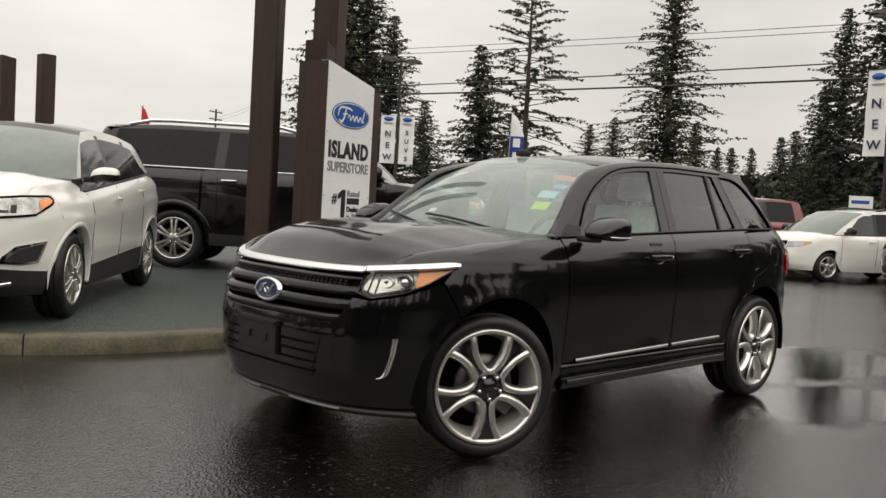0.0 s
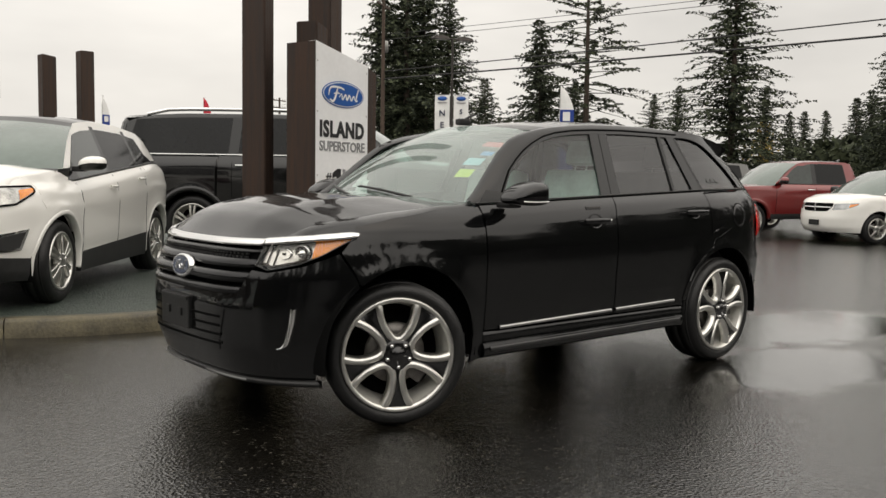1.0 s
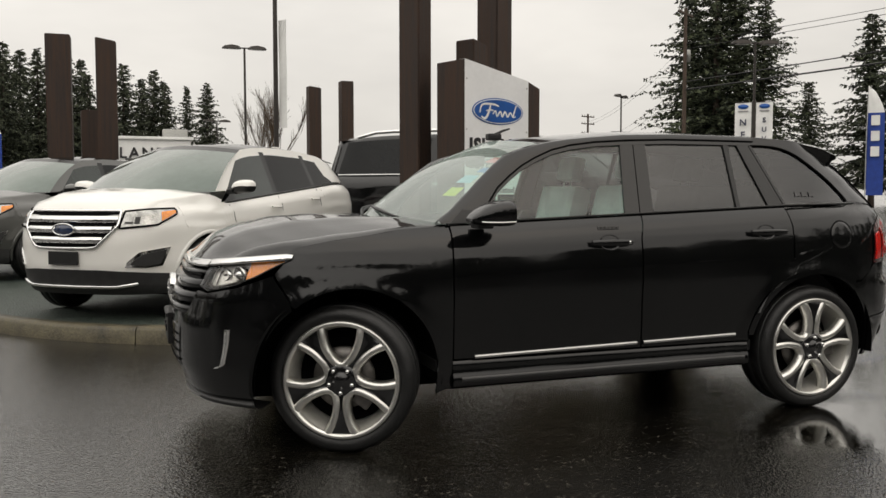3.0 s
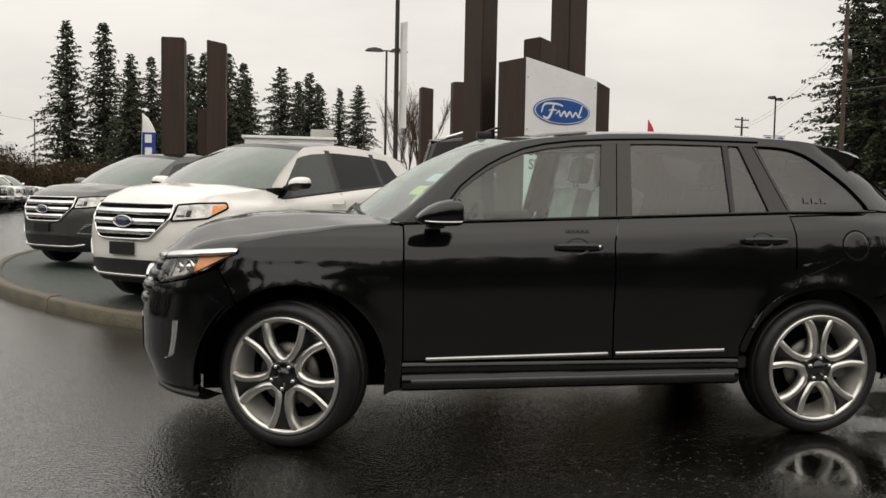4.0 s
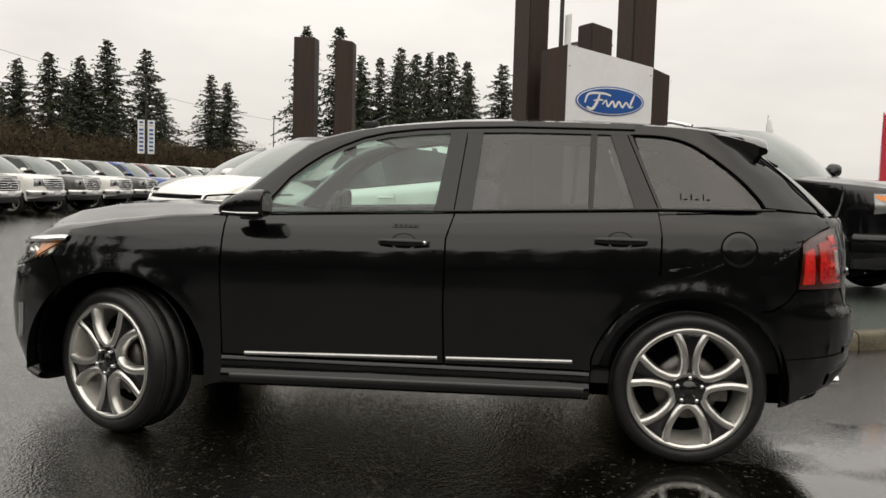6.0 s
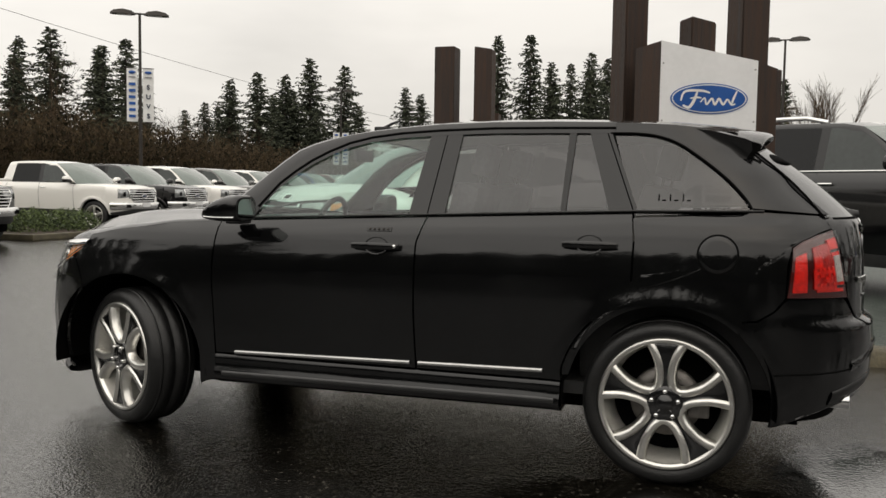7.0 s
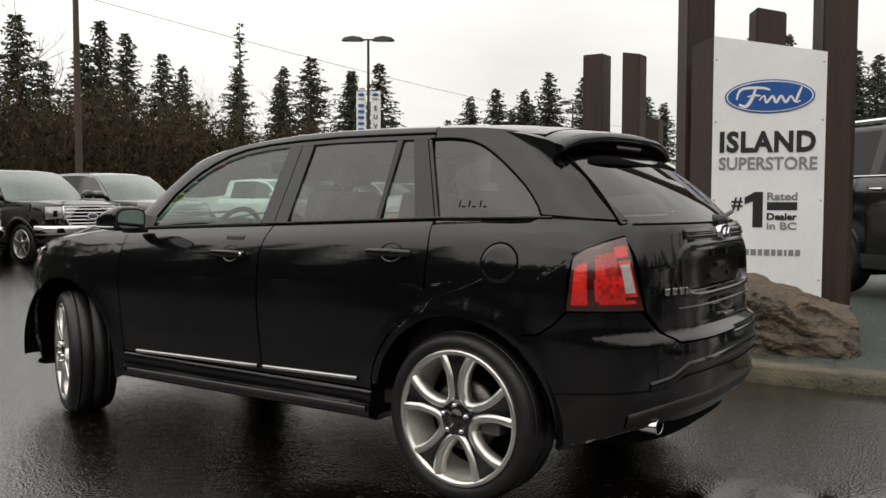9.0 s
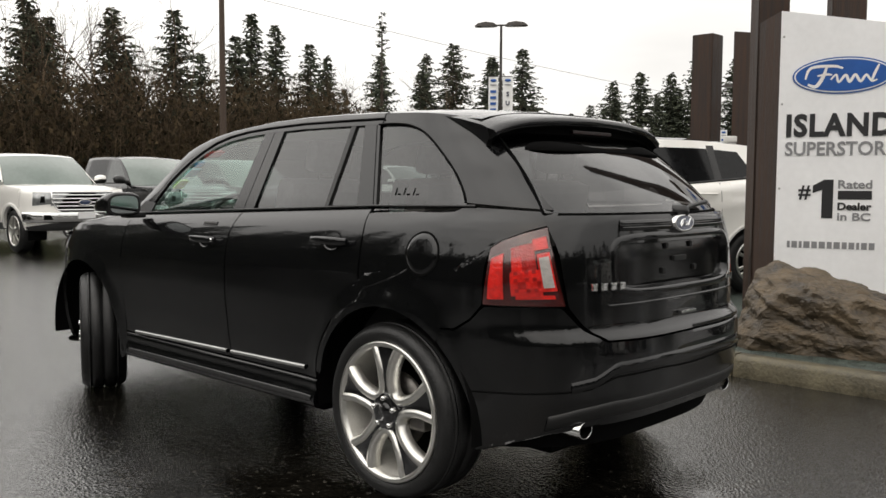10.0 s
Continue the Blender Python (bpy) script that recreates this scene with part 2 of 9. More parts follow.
TIMBER = material("dark_stained_timber", (0.020, 0.0105, 0.0065), 0.66, var=0.7, scale=3.0, bump=0.6, bump_scale=26, stretch=(7, 7, 0.30), rvar=0.2, alt=(0.060, 0.030, 0.017))
POLE_WOOD = material("weathered_pole_wood", (0.060, 0.040, 0.028), 0.8, var=0.4, scale=4, bump=0.4, bump_scale=20, stretch=(5, 5, 0.3))
METAL_DARK = material("dark_bronze_metal", (0.035, 0.030, 0.026), 0.5, 0.4, var=0.2, scale=6)
METAL_GALV = material("galvanised_metal", (0.42, 0.42, 0.40), 0.45, 0.7, var=0.15, scale=8)
CONCRETE = material("wet_concrete_kerb", (0.056, 0.046, 0.026), 0.55, var=0.5, scale=5.0, bump=0.5, bump_scale=45, rvar=0.2, alt=(0.140, 0.120, 0.072))
ROCK = material("weathered_boulder_rock", (0.036, 0.027, 0.017), 0.62, var=0.85, scale=4.0, bump=1.0, bump_scale=16, rvar=0.2, alt=(0.125, 0.090, 0.052), stretch=(1.0, 1.6, 2.6))
BARK_MULCH = material("dark_bark_mulch", (0.045, 0.030, 0.020), 0.9, var=0.5, scale=9, bump=0.8, bump_scale=40)
SHRUB = material("green_shrub_leaves", (0.045, 0.075, 0.022), 0.7, var=0.5, scale=6, island=0.6, alt=(0.11, 0.15, 0.045))
CABLE = material("black_cable", (0.01, 0.01, 0.01), 0.6, var=0.2)
STICK_GREEN = material("yellow_green_sticker", (0.62, 0.72, 0.04), 0.5, var=0.1)
STICK_BLUE = material("pale_blue_sticker", (0.35, 0.62, 0.72), 0.5, var=0.1)
STICK_BLUE2 = material("blue_sticker", (0.04, 0.28, 0.62), 0.5, var=0.1)
STICK_RED = material("red_sticker", (0.62, 0.07, 0.07), 0.5, var=0.1)


def asphalt_material():
    """Rain-soaked asphalt: dark stone chips under a water film, with puddles."""
    m = bpy.data.materials.new("wet_asphalt")
    m.use_nodes = True
    n, l = m.node_tree.nodes, m.node_tree.links
    b = n["Principled BSDF"]
    co = n.new("ShaderNodeTexCoord")
    big = n.new("ShaderNodeTexNoise")
    big.inputs["Scale"].default_value, big.inputs["Detail"].default_value, big.inputs["Roughness"].default_value = 0.33, 6.0, 0.55
    mid = n.new("ShaderNodeTexNoise")
    mid.inputs["Scale"].default_value, mid.inputs["Detail"].default_value = 3.5, 6.0
    chips = n.new("ShaderNodeTexVoronoi")
    chips.inputs["Scale"].default_value = 72.0
    grit = n.new("ShaderNodeTexNoise")
    grit.inputs["Scale"].default_value, grit.inputs["Detail"].default_value = 60.0, 4.0
    for t in (big, mid, chips, grit):
        l.new(co.outputs["Object"], t.inputs["Vector"])
    ramp = n.new("ShaderNodeValToRGB")
    ramp.color_ramp.elements[0].position, ramp.color_ramp.elements[1].position = 0.28, 0.75
    ramp.color_ramp.elements[0].color, ramp.color_ramp.elements[1].color = (0.0012, 0.0010, 0.0008, 1), (0.0095, 0.0084, 0.0064, 1)
    mx = n.new("ShaderNodeMath")
    mx.operation = "MULTIPLY_ADD"
    mx.inputs[1].default_value = 0.5
    l.new(grit.outputs["Fac"], mx.inputs[0])
    h2 = n.new("ShaderNodeMath")
    h2.operation = "MULTIPLY"
    h2.inputs[1].default_value = 0.5
    l.new(mid.outputs["Fac"], h2.inputs[0])
    l.new(h2.outputs[0], mx.inputs[2])
    l.new(mx.outputs[0], ramp.inputs["Fac"])
    # single pale stones among the dark ones
    tone = n.new("ShaderNodeSeparateColor")
    l.new(chips.outputs["Color"], tone.inputs["Color"])
    pale = n.new("ShaderNodeMapRange")
    pale.inputs["From Min"].default_value, pale.inputs["From Max"].default_value = 0.94, 1.0
    pale.inputs["To Max"].default_value = 0.75
    l.new(tone.outputs["Red"], pale.inputs["Value"])
    dark = n.new("ShaderNodeMapRange")
    dark.inputs["To Min"].default_value, dark.inputs["To Max"].default_value = 0.45, 1.5
    l.new(tone.outputs["Green"], dark.inputs["Value"])
    stone = n.new("ShaderNodeMix")
    stone.data_type = "RGBA"
    l.new(pale.outputs["Result"], stone.inputs["Factor"])
    shade = n.new("ShaderNodeVectorMath")
    shade.operation = "SCALE"
    l.new(ramp.outputs["Color"], shade.inputs[0])
    l.new(dark.outputs["Result"], shade.inputs["Scale"])
    l.new(shade.outputs["Vector"], stone.inputs["A"])
    stone.inputs["B"].default_value = (0.10, 0.093, 0.077, 1)
    l.new(stone.outputs["Result"], b.inputs["Base Color"])
    # depth of the water film
    film = n.new("ShaderNodeMath")
    film.operation = "MULTIPLY_ADD"
    film.inputs[1].default_value = 0.75
    l.new(big.outputs["Fac"], film.inputs[0])
    q = n.new("ShaderNodeMath")
    q.operation = "MULTIPLY"
    q.inputs[1].default_value = 0.25
    l.new(mid.outputs["Fac"], q.inputs[0])
    l.new(q.outputs[0], film.inputs[2])
    # standing water in two shallow hollows, a thin film elsewhere
    hollow = None
    for cx, cy, sx, sy in ((1.75, -1.35, 1.3, 0.75), (3.2, -0.4, 1.8, 1.1)):
        mp = n.new("ShaderNodeMapping")
        mp.inputs["Location"].default_value = (-cx / sx, -cy / sy, 0)
        mp.inputs["Scale"].default_value = (1 / sx, 1 / sy, 0)
        l.new(co.outputs["Object"], mp.inputs["Vector"])
        gr = n.new("ShaderNodeTexGradient")
        gr.gradient_type = "SPHERICAL"
        l.new(mp.outputs["Vector"], gr.inputs["Vector"])
        if hollow is None:
            hollow = gr.outputs["Fac"]
        else:
            mxx = n.new("ShaderNodeMath")
            mxx.operation = "MAXIMUM"
            l.new(hollow, mxx.inputs[0])
            l.new(gr.outputs["Fac"], mxx.inputs[1])
            hollow = mxx.outputs[0]
    deep = n.new("ShaderNodeMath")
    deep.operation = "MULTIPLY_ADD"
    deep.inputs[1].default_value = 0.58
    l.new(hollow, deep.inputs[0])
    l.new(film.outputs[0], deep.inputs[2])
    puddle = n.new("ShaderNodeMapRange")
    puddle.inputs["From Min"].default_value, puddle.inputs["From Max"].default_value = 0.60, 0.78
    l.new(deep.outputs[0], puddle.inputs["Value"])
    ro = n.new("ShaderNodeMapRange")
    ro.inputs["To Min"].default_value, ro.inputs["To Max"].default_value = 0.26, 0.06
    l.new(puddle.outputs["Result"], ro.inputs["Value"])
    l.new(ro.outputs["Result"], b.inputs["Roughness"])
    bs = n.new("ShaderNodeMapRange")
    bs.inputs["To Min"].default_value, bs.inputs["To Max"].default_value = 0.48, 0.05
    l.new(puddle.outputs["Result"], bs.inputs["Value"])
    hh = n.new("ShaderNodeMath")
    hh.operation = "ADD"
    l.new(chips.outputs["Distance"], hh.inputs[0])
    l.new(grit.outputs["Fac"], hh.inputs[1])
    bp = n.new("ShaderNodeBump")
    bp.inputs["Distance"].default_value = 0.006
    l.new(bs.outputs["Result"], bp.inputs["Strength"])
    l.new(hh.outputs[0], bp.inputs["Height"])
    l.new(bp.outputs["Normal"], b.inputs["Normal"])
    ripple = n.new("ShaderNodeMath")
    ripple.operation = "MULTIPLY"
    ripple.inputs[1].default_value = 0.85
    l.new(bs.outputs["Result"], ripple.inputs[0])
    bp2 = n.new("ShaderNodeBump")
    bp2.inputs["Distance"].default_value = 0.006
    l.new(ripple.outputs[0], bp2.inputs["Strength"])
    l.new(hh.outputs[0], bp2.inputs["Height"])
    l.new(bp2.outputs["Normal"], b.inputs["Coat Normal"])
    b.inputs["Specular IOR Level"].default_value = 0.06
    b.inputs["Coat Weight"].default_value = 1.0
    b.inputs["Coat IOR"].default_value = 1.72
    co2 = n.new("ShaderNodeMapRange")
    co2.inputs["To Min"].default_value, co2.inputs["To Max"].default_value = 0.12, 0.03
    l.new(puddle.outputs["Result"], co2.inputs["Value"])
    l.new(co2.outputs["Result"], b.inputs["Coat Roughness"])
    return m


def gravel_material():
    m = material("wet_green_gravel", (0.022, 0.033, 0.027), 0.5, var=0.6, scale=14, rvar=0.2, bump=0.0, alt=(0.070, 0.092, 0.075))
    n, l = m.node_tree.nodes, m.node_tree.links
    co = n.new("ShaderNodeTexCoord")
    v = n.new("ShaderNodeTexVoronoi")
    v.inputs["Scale"].default_value = 48.0
    l.new(co.outputs["Object"], v.inputs["Vector"])
    bp = n.new("ShaderNodeBump")
    bp.inputs["Strength"].default_value, bp.inputs["Distance"].default_value = 0.9, 0.02
    bp.invert = True
    l.new(v.outputs["Distance"], bp.inputs["Height"])
    l.new(bp.outputs["Normal"], n["Principled BSDF"].inputs["Normal"])
    return m


ASPHALT = asphalt_material()
GRAVEL = gravel_material()


# ---- mesh helpers ----


class Shape:
    """Gathers vertices and faces of one mesh."""

    def __init__(self):
        self.v, self.f, self.sm, self.welded = [], [], [], False

    def add(self, verts, faces, smooth=False):
        o = len(self.v)
        self.v += [tuple(p) for p in verts]
        self.f += [tuple(o + i for i in q) for q in faces]
        self.sm += [smooth] * len(faces)
        return self

    def grid(self, rows, smooth=True, close=False, flip=False):
        """rows of points, all of one length; close joins the ends of each row."""
        n = len(rows[0])
        verts = [p for r in rows for p in r]
        faces = []
        for j in range(len(rows) - 1):
            for i in range(n if close else n - 1):
                a, b = j * n + i, j * n + (i + 1) % n
                q = (a, b, b + n, a + n)
                faces.append(q[::-1] if flip else q)
        return self.add(verts, faces, smooth)

    def box(self, x0, x1, y0, y1, z0, z1, bevel=0.0, m=None):
        bm = bmesh.new()
        bmesh.ops.create_cube(bm, size=1.0)
        for v in bm.verts:
            v.co = Vector(((x0 + x1) / 2 + v.co.x * (x1 - x0), (y0 + y1) / 2 + v.co.y * (y1 - y0), (z0 + z1) / 2 + v.co.z * (z1 - z0)))
        if bevel:
            bmesh.ops.bevel(bm, geom=bm.edges[:], offset=bevel, segments=2, affect="EDGES", profile=0.7)
        if m is not None:
            bm.transform(m)
        self.bm(bm)
        return self

    def bm(self, bm, smooth=False):
        bm.verts.index_update()
        self.add([v.co[:] for v in bm.verts], [[v.index for v in f.verts] for f in bm.faces], smooth)
        bm.free()
        return self

    def lathe(self, profile, n=32, axis="y", centre=(0, 0, 0), smooth=True, sweep=2 * math.pi, start=0.0):
        """profile of (radius, along the axis)."""
        rows = []
        full = abs(sweep - 2 * math.pi) < 1e-6
        k = n if full else n + 1
        for r, t in profile:
            row = []
            for i in range(k):
                a = start + sweep * i / n
                c, s = r * math.cos(a), r * math.sin(a)
                p = {"y": (c, t, s), "z": (c, s, t), "x": (t, c, s)}[axis]
                row.append((p[0] + centre[0], p[1] + centre[1], p[2] + centre[2]))
            rows.append(row)
        return self.grid(rows, smooth, close=full)

    def tube(self, pts, radius, n=8, cap=True):
        """A round bar along pts; radius may be a list."""
        pts = [Vector(p) for p in pts]
        rad = radius if isinstance(radius, (list, tuple)) else [radius] * len(pts)
        rows, up = [], None
        for i, p in enumerate(pts):
            d = (pts[min(i + 1, len(pts) - 1)] - pts[max(i - 1, 0)]).normalized()
            if up is None:
                up = Vector((0, 0, 1)) if abs(d.z) < 0.9 else Vector((1, 0, 0))
            a = d.cross(up).normalized()
            b = a.cross(d).normalized()
            up = b
            rows.append([p + rad[i] * (a * math.cos(2 * math.pi * k / n) + b * math.sin(2 * math.pi * k / n)) for k in range(n)])
        self.grid(rows, True, close=True)
        if cap:
            self.add(rows[0], [tuple(range(n))])
            self.add(rows[-1], [tuple(range(n - 1, -1, -1))])
        return self

    def mirror(self):
        o = Shape()
        o.v = [(x, -y, z) for x, y, z in self.v]
        o.f = [q[::-1] for q in self.f]
        o.sm = list(self.sm)
        return o

    def moved(self, m):
        self.v = [tuple(m @ Vector(p)) for p in self.v]
        return self

    def mesh(self, name, mat):
        me = bpy.data.meshes.new(name)
        me.from_pydata(self.v, [], self.f)
        me.polygons.foreach_set("use_smooth", self.sm)
        for m in mat if isinstance(mat, (list, tuple)) else [mat]:
            me.materials.append(m)
        if self.welded:
            # keep creases where a flat border meets a smooth sheet
            kinds = {}
            for p in me.polygons:
                for e in p.edge_keys:
                    kinds.setdefault(e, set()).add(p.use_smooth)
            sharp = me.attributes.new("sharp_edge", "BOOLEAN", "EDGE")
            sharp.data.foreach_set("value", [len(kinds.get(e, ())) > 1 for e in me.edge_keys])
        me.update()
        return me


WELDED = {"front_bumper", "rear_bumper", "tailgate", "front_end", "cabin_shell", "rear_end"}


def weld(shape):
    """Joins corners that lie on one another."""
    index, first, verts = {}, [], []
    for p in shape.v:
        key = (round(p[0], 4), round(p[1], 4), round(p[2], 4))
        if key not in index:
            index[key] = len(verts)
            verts.append(p)
        first.append(index[key])
    faces, smooth = [], []
    for f, s in zip(shape.f, shape.sm):
        q = []
        for k in f:
            if first[k] not in q:
                q.append(first[k])
        if len(q) > 2:
            faces.append(tuple(q))
            smooth.append(s)
    shape.v, shape.f, shape.sm, shape.welded = verts, faces, smooth, True
    return shape


def part(name, shape, mat, parent=None, label=""):
    if name in WELDED:
        weld(shape)
    """One mesh object, under a thing or a part when parent is given."""
    ob = new(name, shape.mesh(name, mat))
    if parent is not None:
        ob.parent = parent
    return tagged(ob, label) if label else ob


def thing(name, label, category, group="", kind="", at=None):
    ob = new(name)
    ob.empty_display_size = 0.2
    if at is not None:
        ob.matrix_basis = at
    return tagged(ob, label, category, group, kind)


def letters(name, text, size, mat, m, parent, depth=0.003, spacing=1.0, bold=0.0, align="LEFT"):
    """Raised letters in the built-in font, turned into a mesh."""
    c = bpy.data.curves.new(name, "FONT")
    c.body, c.size, c.extrude, c.space_character, c.offset, c.align_x = text, size, depth, spacing, bold, align
    c.resolution_u = 3
    tmp = bpy.data.objects.new(name, c)
    me = bpy.data.meshes.new_from_object(tmp)
    bpy.data.objects.remove(tmp)
    bpy.data.curves.remove(c)
    me.transform(m)
    me.materials.clear()
    me.materials.append(mat)
    ob = new(name, me)
    ob.parent = parent
    return ob


def split_letters(ob):
    """Turns a line of raised letters into one object a letter."""
    me = ob.data
    root = list(range(len(me.vertices)))

    def find(k):
        while root[k] != k:
            root[k] = root[root[k]]
            k = root[k]
        return k
    for e in me.edges:
        root[find(e.vertices[0])] = find(e.vertices[1])
    pieces = {}
    for p in me.polygons:
        pieces.setdefault(find(p.vertices[0]), []).append(p)
    spans = []
    for faces in pieces.values():
        xs = [me.vertices[k].co.x for p in faces for k in p.vertices]
        spans.append([min(xs), max(xs), list(faces)])
    spans.sort(key=lambda q: q[0])
    glyphs = []
    for a, b, faces in spans:
        if glyphs and a < glyphs[-1][1] - 0.4 * (b - a):
            glyphs[-1][1] = max(b, glyphs[-1][1])
            glyphs[-1][2] += faces
        else:
            glyphs.append([a, b, faces])
    for a, b, faces in glyphs:
        shape = Shape()
        for p in faces:
            shape.add([me.vertices[k].co[:] for k in p.vertices], [tuple(range(len(p.vertices)))])
        part("letter", weld(shape), me.materials[0], ob.parent)
    bpy.data.objects.remove(ob)


def resample(pts, n):
    """n + 1 points at even steps along a polyline of (a, b)."""
    d = [0.0]
    for p, q in zip(pts, pts[1:]):
        d.append(d[-1] + math.hypot(q[0] - p[0], q[1] - p[1]))
    out, k = [], 0
    for i in range(n + 1):
        t = d[-1] * i / n
        while k < len(pts) - 2 and d[k + 1] < t:
            k += 1
        h = 0 if d[k + 1] == d[k] else (t - d[k]) / (d[k + 1] - d[k])
        out.append((pts[k][0] + h * (pts[k + 1][0] - pts[k][0]), pts[k][1] + h * (pts[k + 1][1] - pts[k][1])))
    return out


def coons(bottom, right, top, left, nu, nv):
    """A grid of (a, b) between four border lines; bottom and top run along u, left and right along v."""
    B, T, L, R = resample(bottom, nu), resample(top, nu), resample(left, nv), resample(right, nv)
    g = []
    for j in range(nv + 1):
        v = j / nv
        row = []
        for i in range(nu + 1):
            u = i / nu
            row.append(tuple((1 - v) * B[i][k] + v * T[i][k] + (1 - u) * L[j][k] + u * R[j][k]
                             - (1 - u) * (1 - v) * B[0][k] - u * (1 - v) * B[-1][k] - (1 - u) * v * T[0][k] - u * v * T[-1][k] for k in (0, 1)))
        g.append(row)
    return g


def smooth_line(pts, n=6):
    """A rounded line through pts of (a, b)."""
    out = []
    for i in range(len(pts) - 1):
        p0, p1, p2, p3 = pts[max(i - 1, 0)], pts[i], pts[i + 1], pts[min(i + 2, len(pts) - 1)]
        for k in range(n):
            t = k / n
            out.append(tuple(0.5 * (2 * p1[j] + (p2[j] - p0[j]) * t + (2 * p0[j] - 5 * p1[j] + 4 * p2[j] - p3[j]) * t * t + (3 * p1[j] - p0[j] - 3 * p2[j] + p3[j]) * t ** 3) for j in range(len(p1))))
    out.append(tuple(pts[-1]))
    return out


def tab(rows, v):
    """A table of (value, result), eased between its rows."""
    if v <= rows[0][0]:
        return rows[0][1]
    for (a, p), (b, q) in zip(rows, rows[1:]):
        if v <= b:
            k = (v - a) / (b - a)
            k = k * k * (3 - 2 * k) * 0.35 + k * 0.65
            return p + (q - p) * k
    return rows[-1][1]


# ---- vehicle skins ----


class Skin:
    """The outer surface of a vehicle that heads towards -x; its outline at every height is a rounded box."""

    def __init__(self, lower, nose, tail, belt, lean, x0, x1, nf, nr, hubs, radius):
        self.lower, self.nose, self.tail, self.belt, self.lean = lower, nose, tail, belt, lean
        self.x0, self.x1, self.nf, self.nr, self.hubs, self.radius = x0, x1, nf, nr, hubs, radius

    def zb(self, x):
        return self.belt[0] + self.belt[1] * x

    def wide(self, x, z):
        zb, z0 = self.zb(x), self.belt[0]
        if z <= zb:
            return tab(self.lower, z + (z0 - zb) * max(0, min(1, (z - 0.6 * z0) / (0.3 * z0))))
        return tab(self.lower, z0) - self.lean * (z - zb)

    def at(self, s, z, d=0.0):
        """A point of the left side; s runs from -2 at the nose by -1..1 along the side to 2 at the tail; d: metres outwards."""
        x0, x1 = self.x0, self.x1
        if abs(s) > 1:
            f = min(1.0, abs(s) - 1) * math.pi / 2
            front = s < 0
            n = self.nf if front else self.nr
            w = self.wide(x0 if front else x1, z)
            a = x0 - tab(self.nose, z) if front else tab(self.tail, z) - x1
            c, q = math.cos(f), math.sin(f)
            c = 0.0 if c < 1e-6 else c
            x, y = a * q ** (2 / n), w * c ** (2 / n)
            nx, ny = q ** (2 - 2 / n) / a, c ** (2 - 2 / n) / w
            x, nx = (x0 - x, -nx) if front else (x1 + x, nx)
        else:
            x = x0 + (x1 - x0) * (s + 1) / 2
            y, nx, ny = self.wide(x, z), 0.0, 1.0
        h = math.hypot(nx, ny)
        for hx in self.hubs:
            r = math.hypot(x - hx, z - self.radius)
            d = d + 0.016 * math.exp(-((r - self.radius * 1.2) / 0.07) ** 2)
        return (x + d * nx / h, -(y + d * ny / h), z)

    def sx(self, x, z):
        if x < self.x0:
            return -1 - math.asin(min(1.0, (self.x0 - x) / (self.x0 - tab(self.nose, z))) ** (self.nf / 2)) / (math.pi / 2)
        if x > self.x1:
            return 1 + math.asin(min(1.0, (x - self.x1) / (tab(self.tail, z) - self.x1)) ** (self.nr / 2)) / (math.pi / 2)
        return -1 + 2 * (x - self.x0) / (self.x1 - self.x0)

    def sf(self, y, z):
        return -1 - math.acos(min(1.0, abs(y) / self.wide(self.x0, z)) ** (self.nf / 2)) / (math.pi / 2)

    def sr(self, y, z):
        return 1 + math.acos(min(1.0, abs(y) / self.wide(self.x1, z)) ** (self.nr / 2)) / (math.pi / 2)

    def side(self, pts):
        return [(self.sx(x, z), z) for x, z in pts]

    def front(self, pts):
        return [(self.sf(y, z), z) for y, z in pts]

    def rear(self, pts):
        return [(self.sr(y, z), z) for y, z in pts]

    def skin(self, shape, g, d=0.0, rim=0.018, across=False):
        """Adds the grid g of (s, z) as a panel with its border turned inwards; across: mirrored over the middle too, as one sheet."""
        rows = [[self.at(s, z, d) for s, z in r] for r in g]
        back = [[self.at(s, z, d - rim) for s, z in r] for r in g]
        if across:
            rows = [[(x, -y, z) for x, y, z in r][::-1] + r[1:] if abs(r[0][1]) < 1e-4 else r[:-1] + [(x, -y, z) for x, y, z in r][::-1] for r in rows]
            back = [[(x, -y, z) for x, y, z in r][::-1] + r[1:] if abs(r[0][1]) < 1e-4 else r[:-1] + [(x, -y, z) for x, y, z in r][::-1] for r in back]
        shape.grid(rows)
        if rim:
            for e, f, flip in ((rows[0], back[0], True), (rows[-1], back[-1], False), ([r[0] for r in rows], [r[0] for r in back], False), ([r[-1] for r in rows], [r[-1] for r in back], True)):
                shape.grid([e, f], False, flip=flip)
        return shape


def arc(cx, cz, r, a0, a1, n=16):
    return [(cx + r * math.cos(radians(a0 + (a1 - a0) * i / n)), cz + r * math.sin(radians(a0 + (a1 - a0) * i / n))) for i in range(n + 1)]


# ---- wheels ----


def tyre_shape(r, rim, width):
    h = width / 2
    prof = [(rim - 0.012, -h + 0.030), (rim + 0.004, -h + 0.012), (rim + 0.3 * (r - rim), -h - 0.004), (rim + 0.65 * (r - rim), -h + 0.002), (r - 0.014, -h + 0.016), (r - 0.004, -h + 0.036), (r, -h + 0.055)]
    groove = []
    for k in (-0.5, 0.0, 0.5):
        c = k * (width - 0.11)
        groove += [(r, c - 0.008), (r - 0.008, c - 0.005), (r - 0.008, c + 0.005), (r, c + 0.008)]
    prof += groove + [(a, -b) for a, b in prof[::-1]]
    return Shape().lathe(prof, 56)


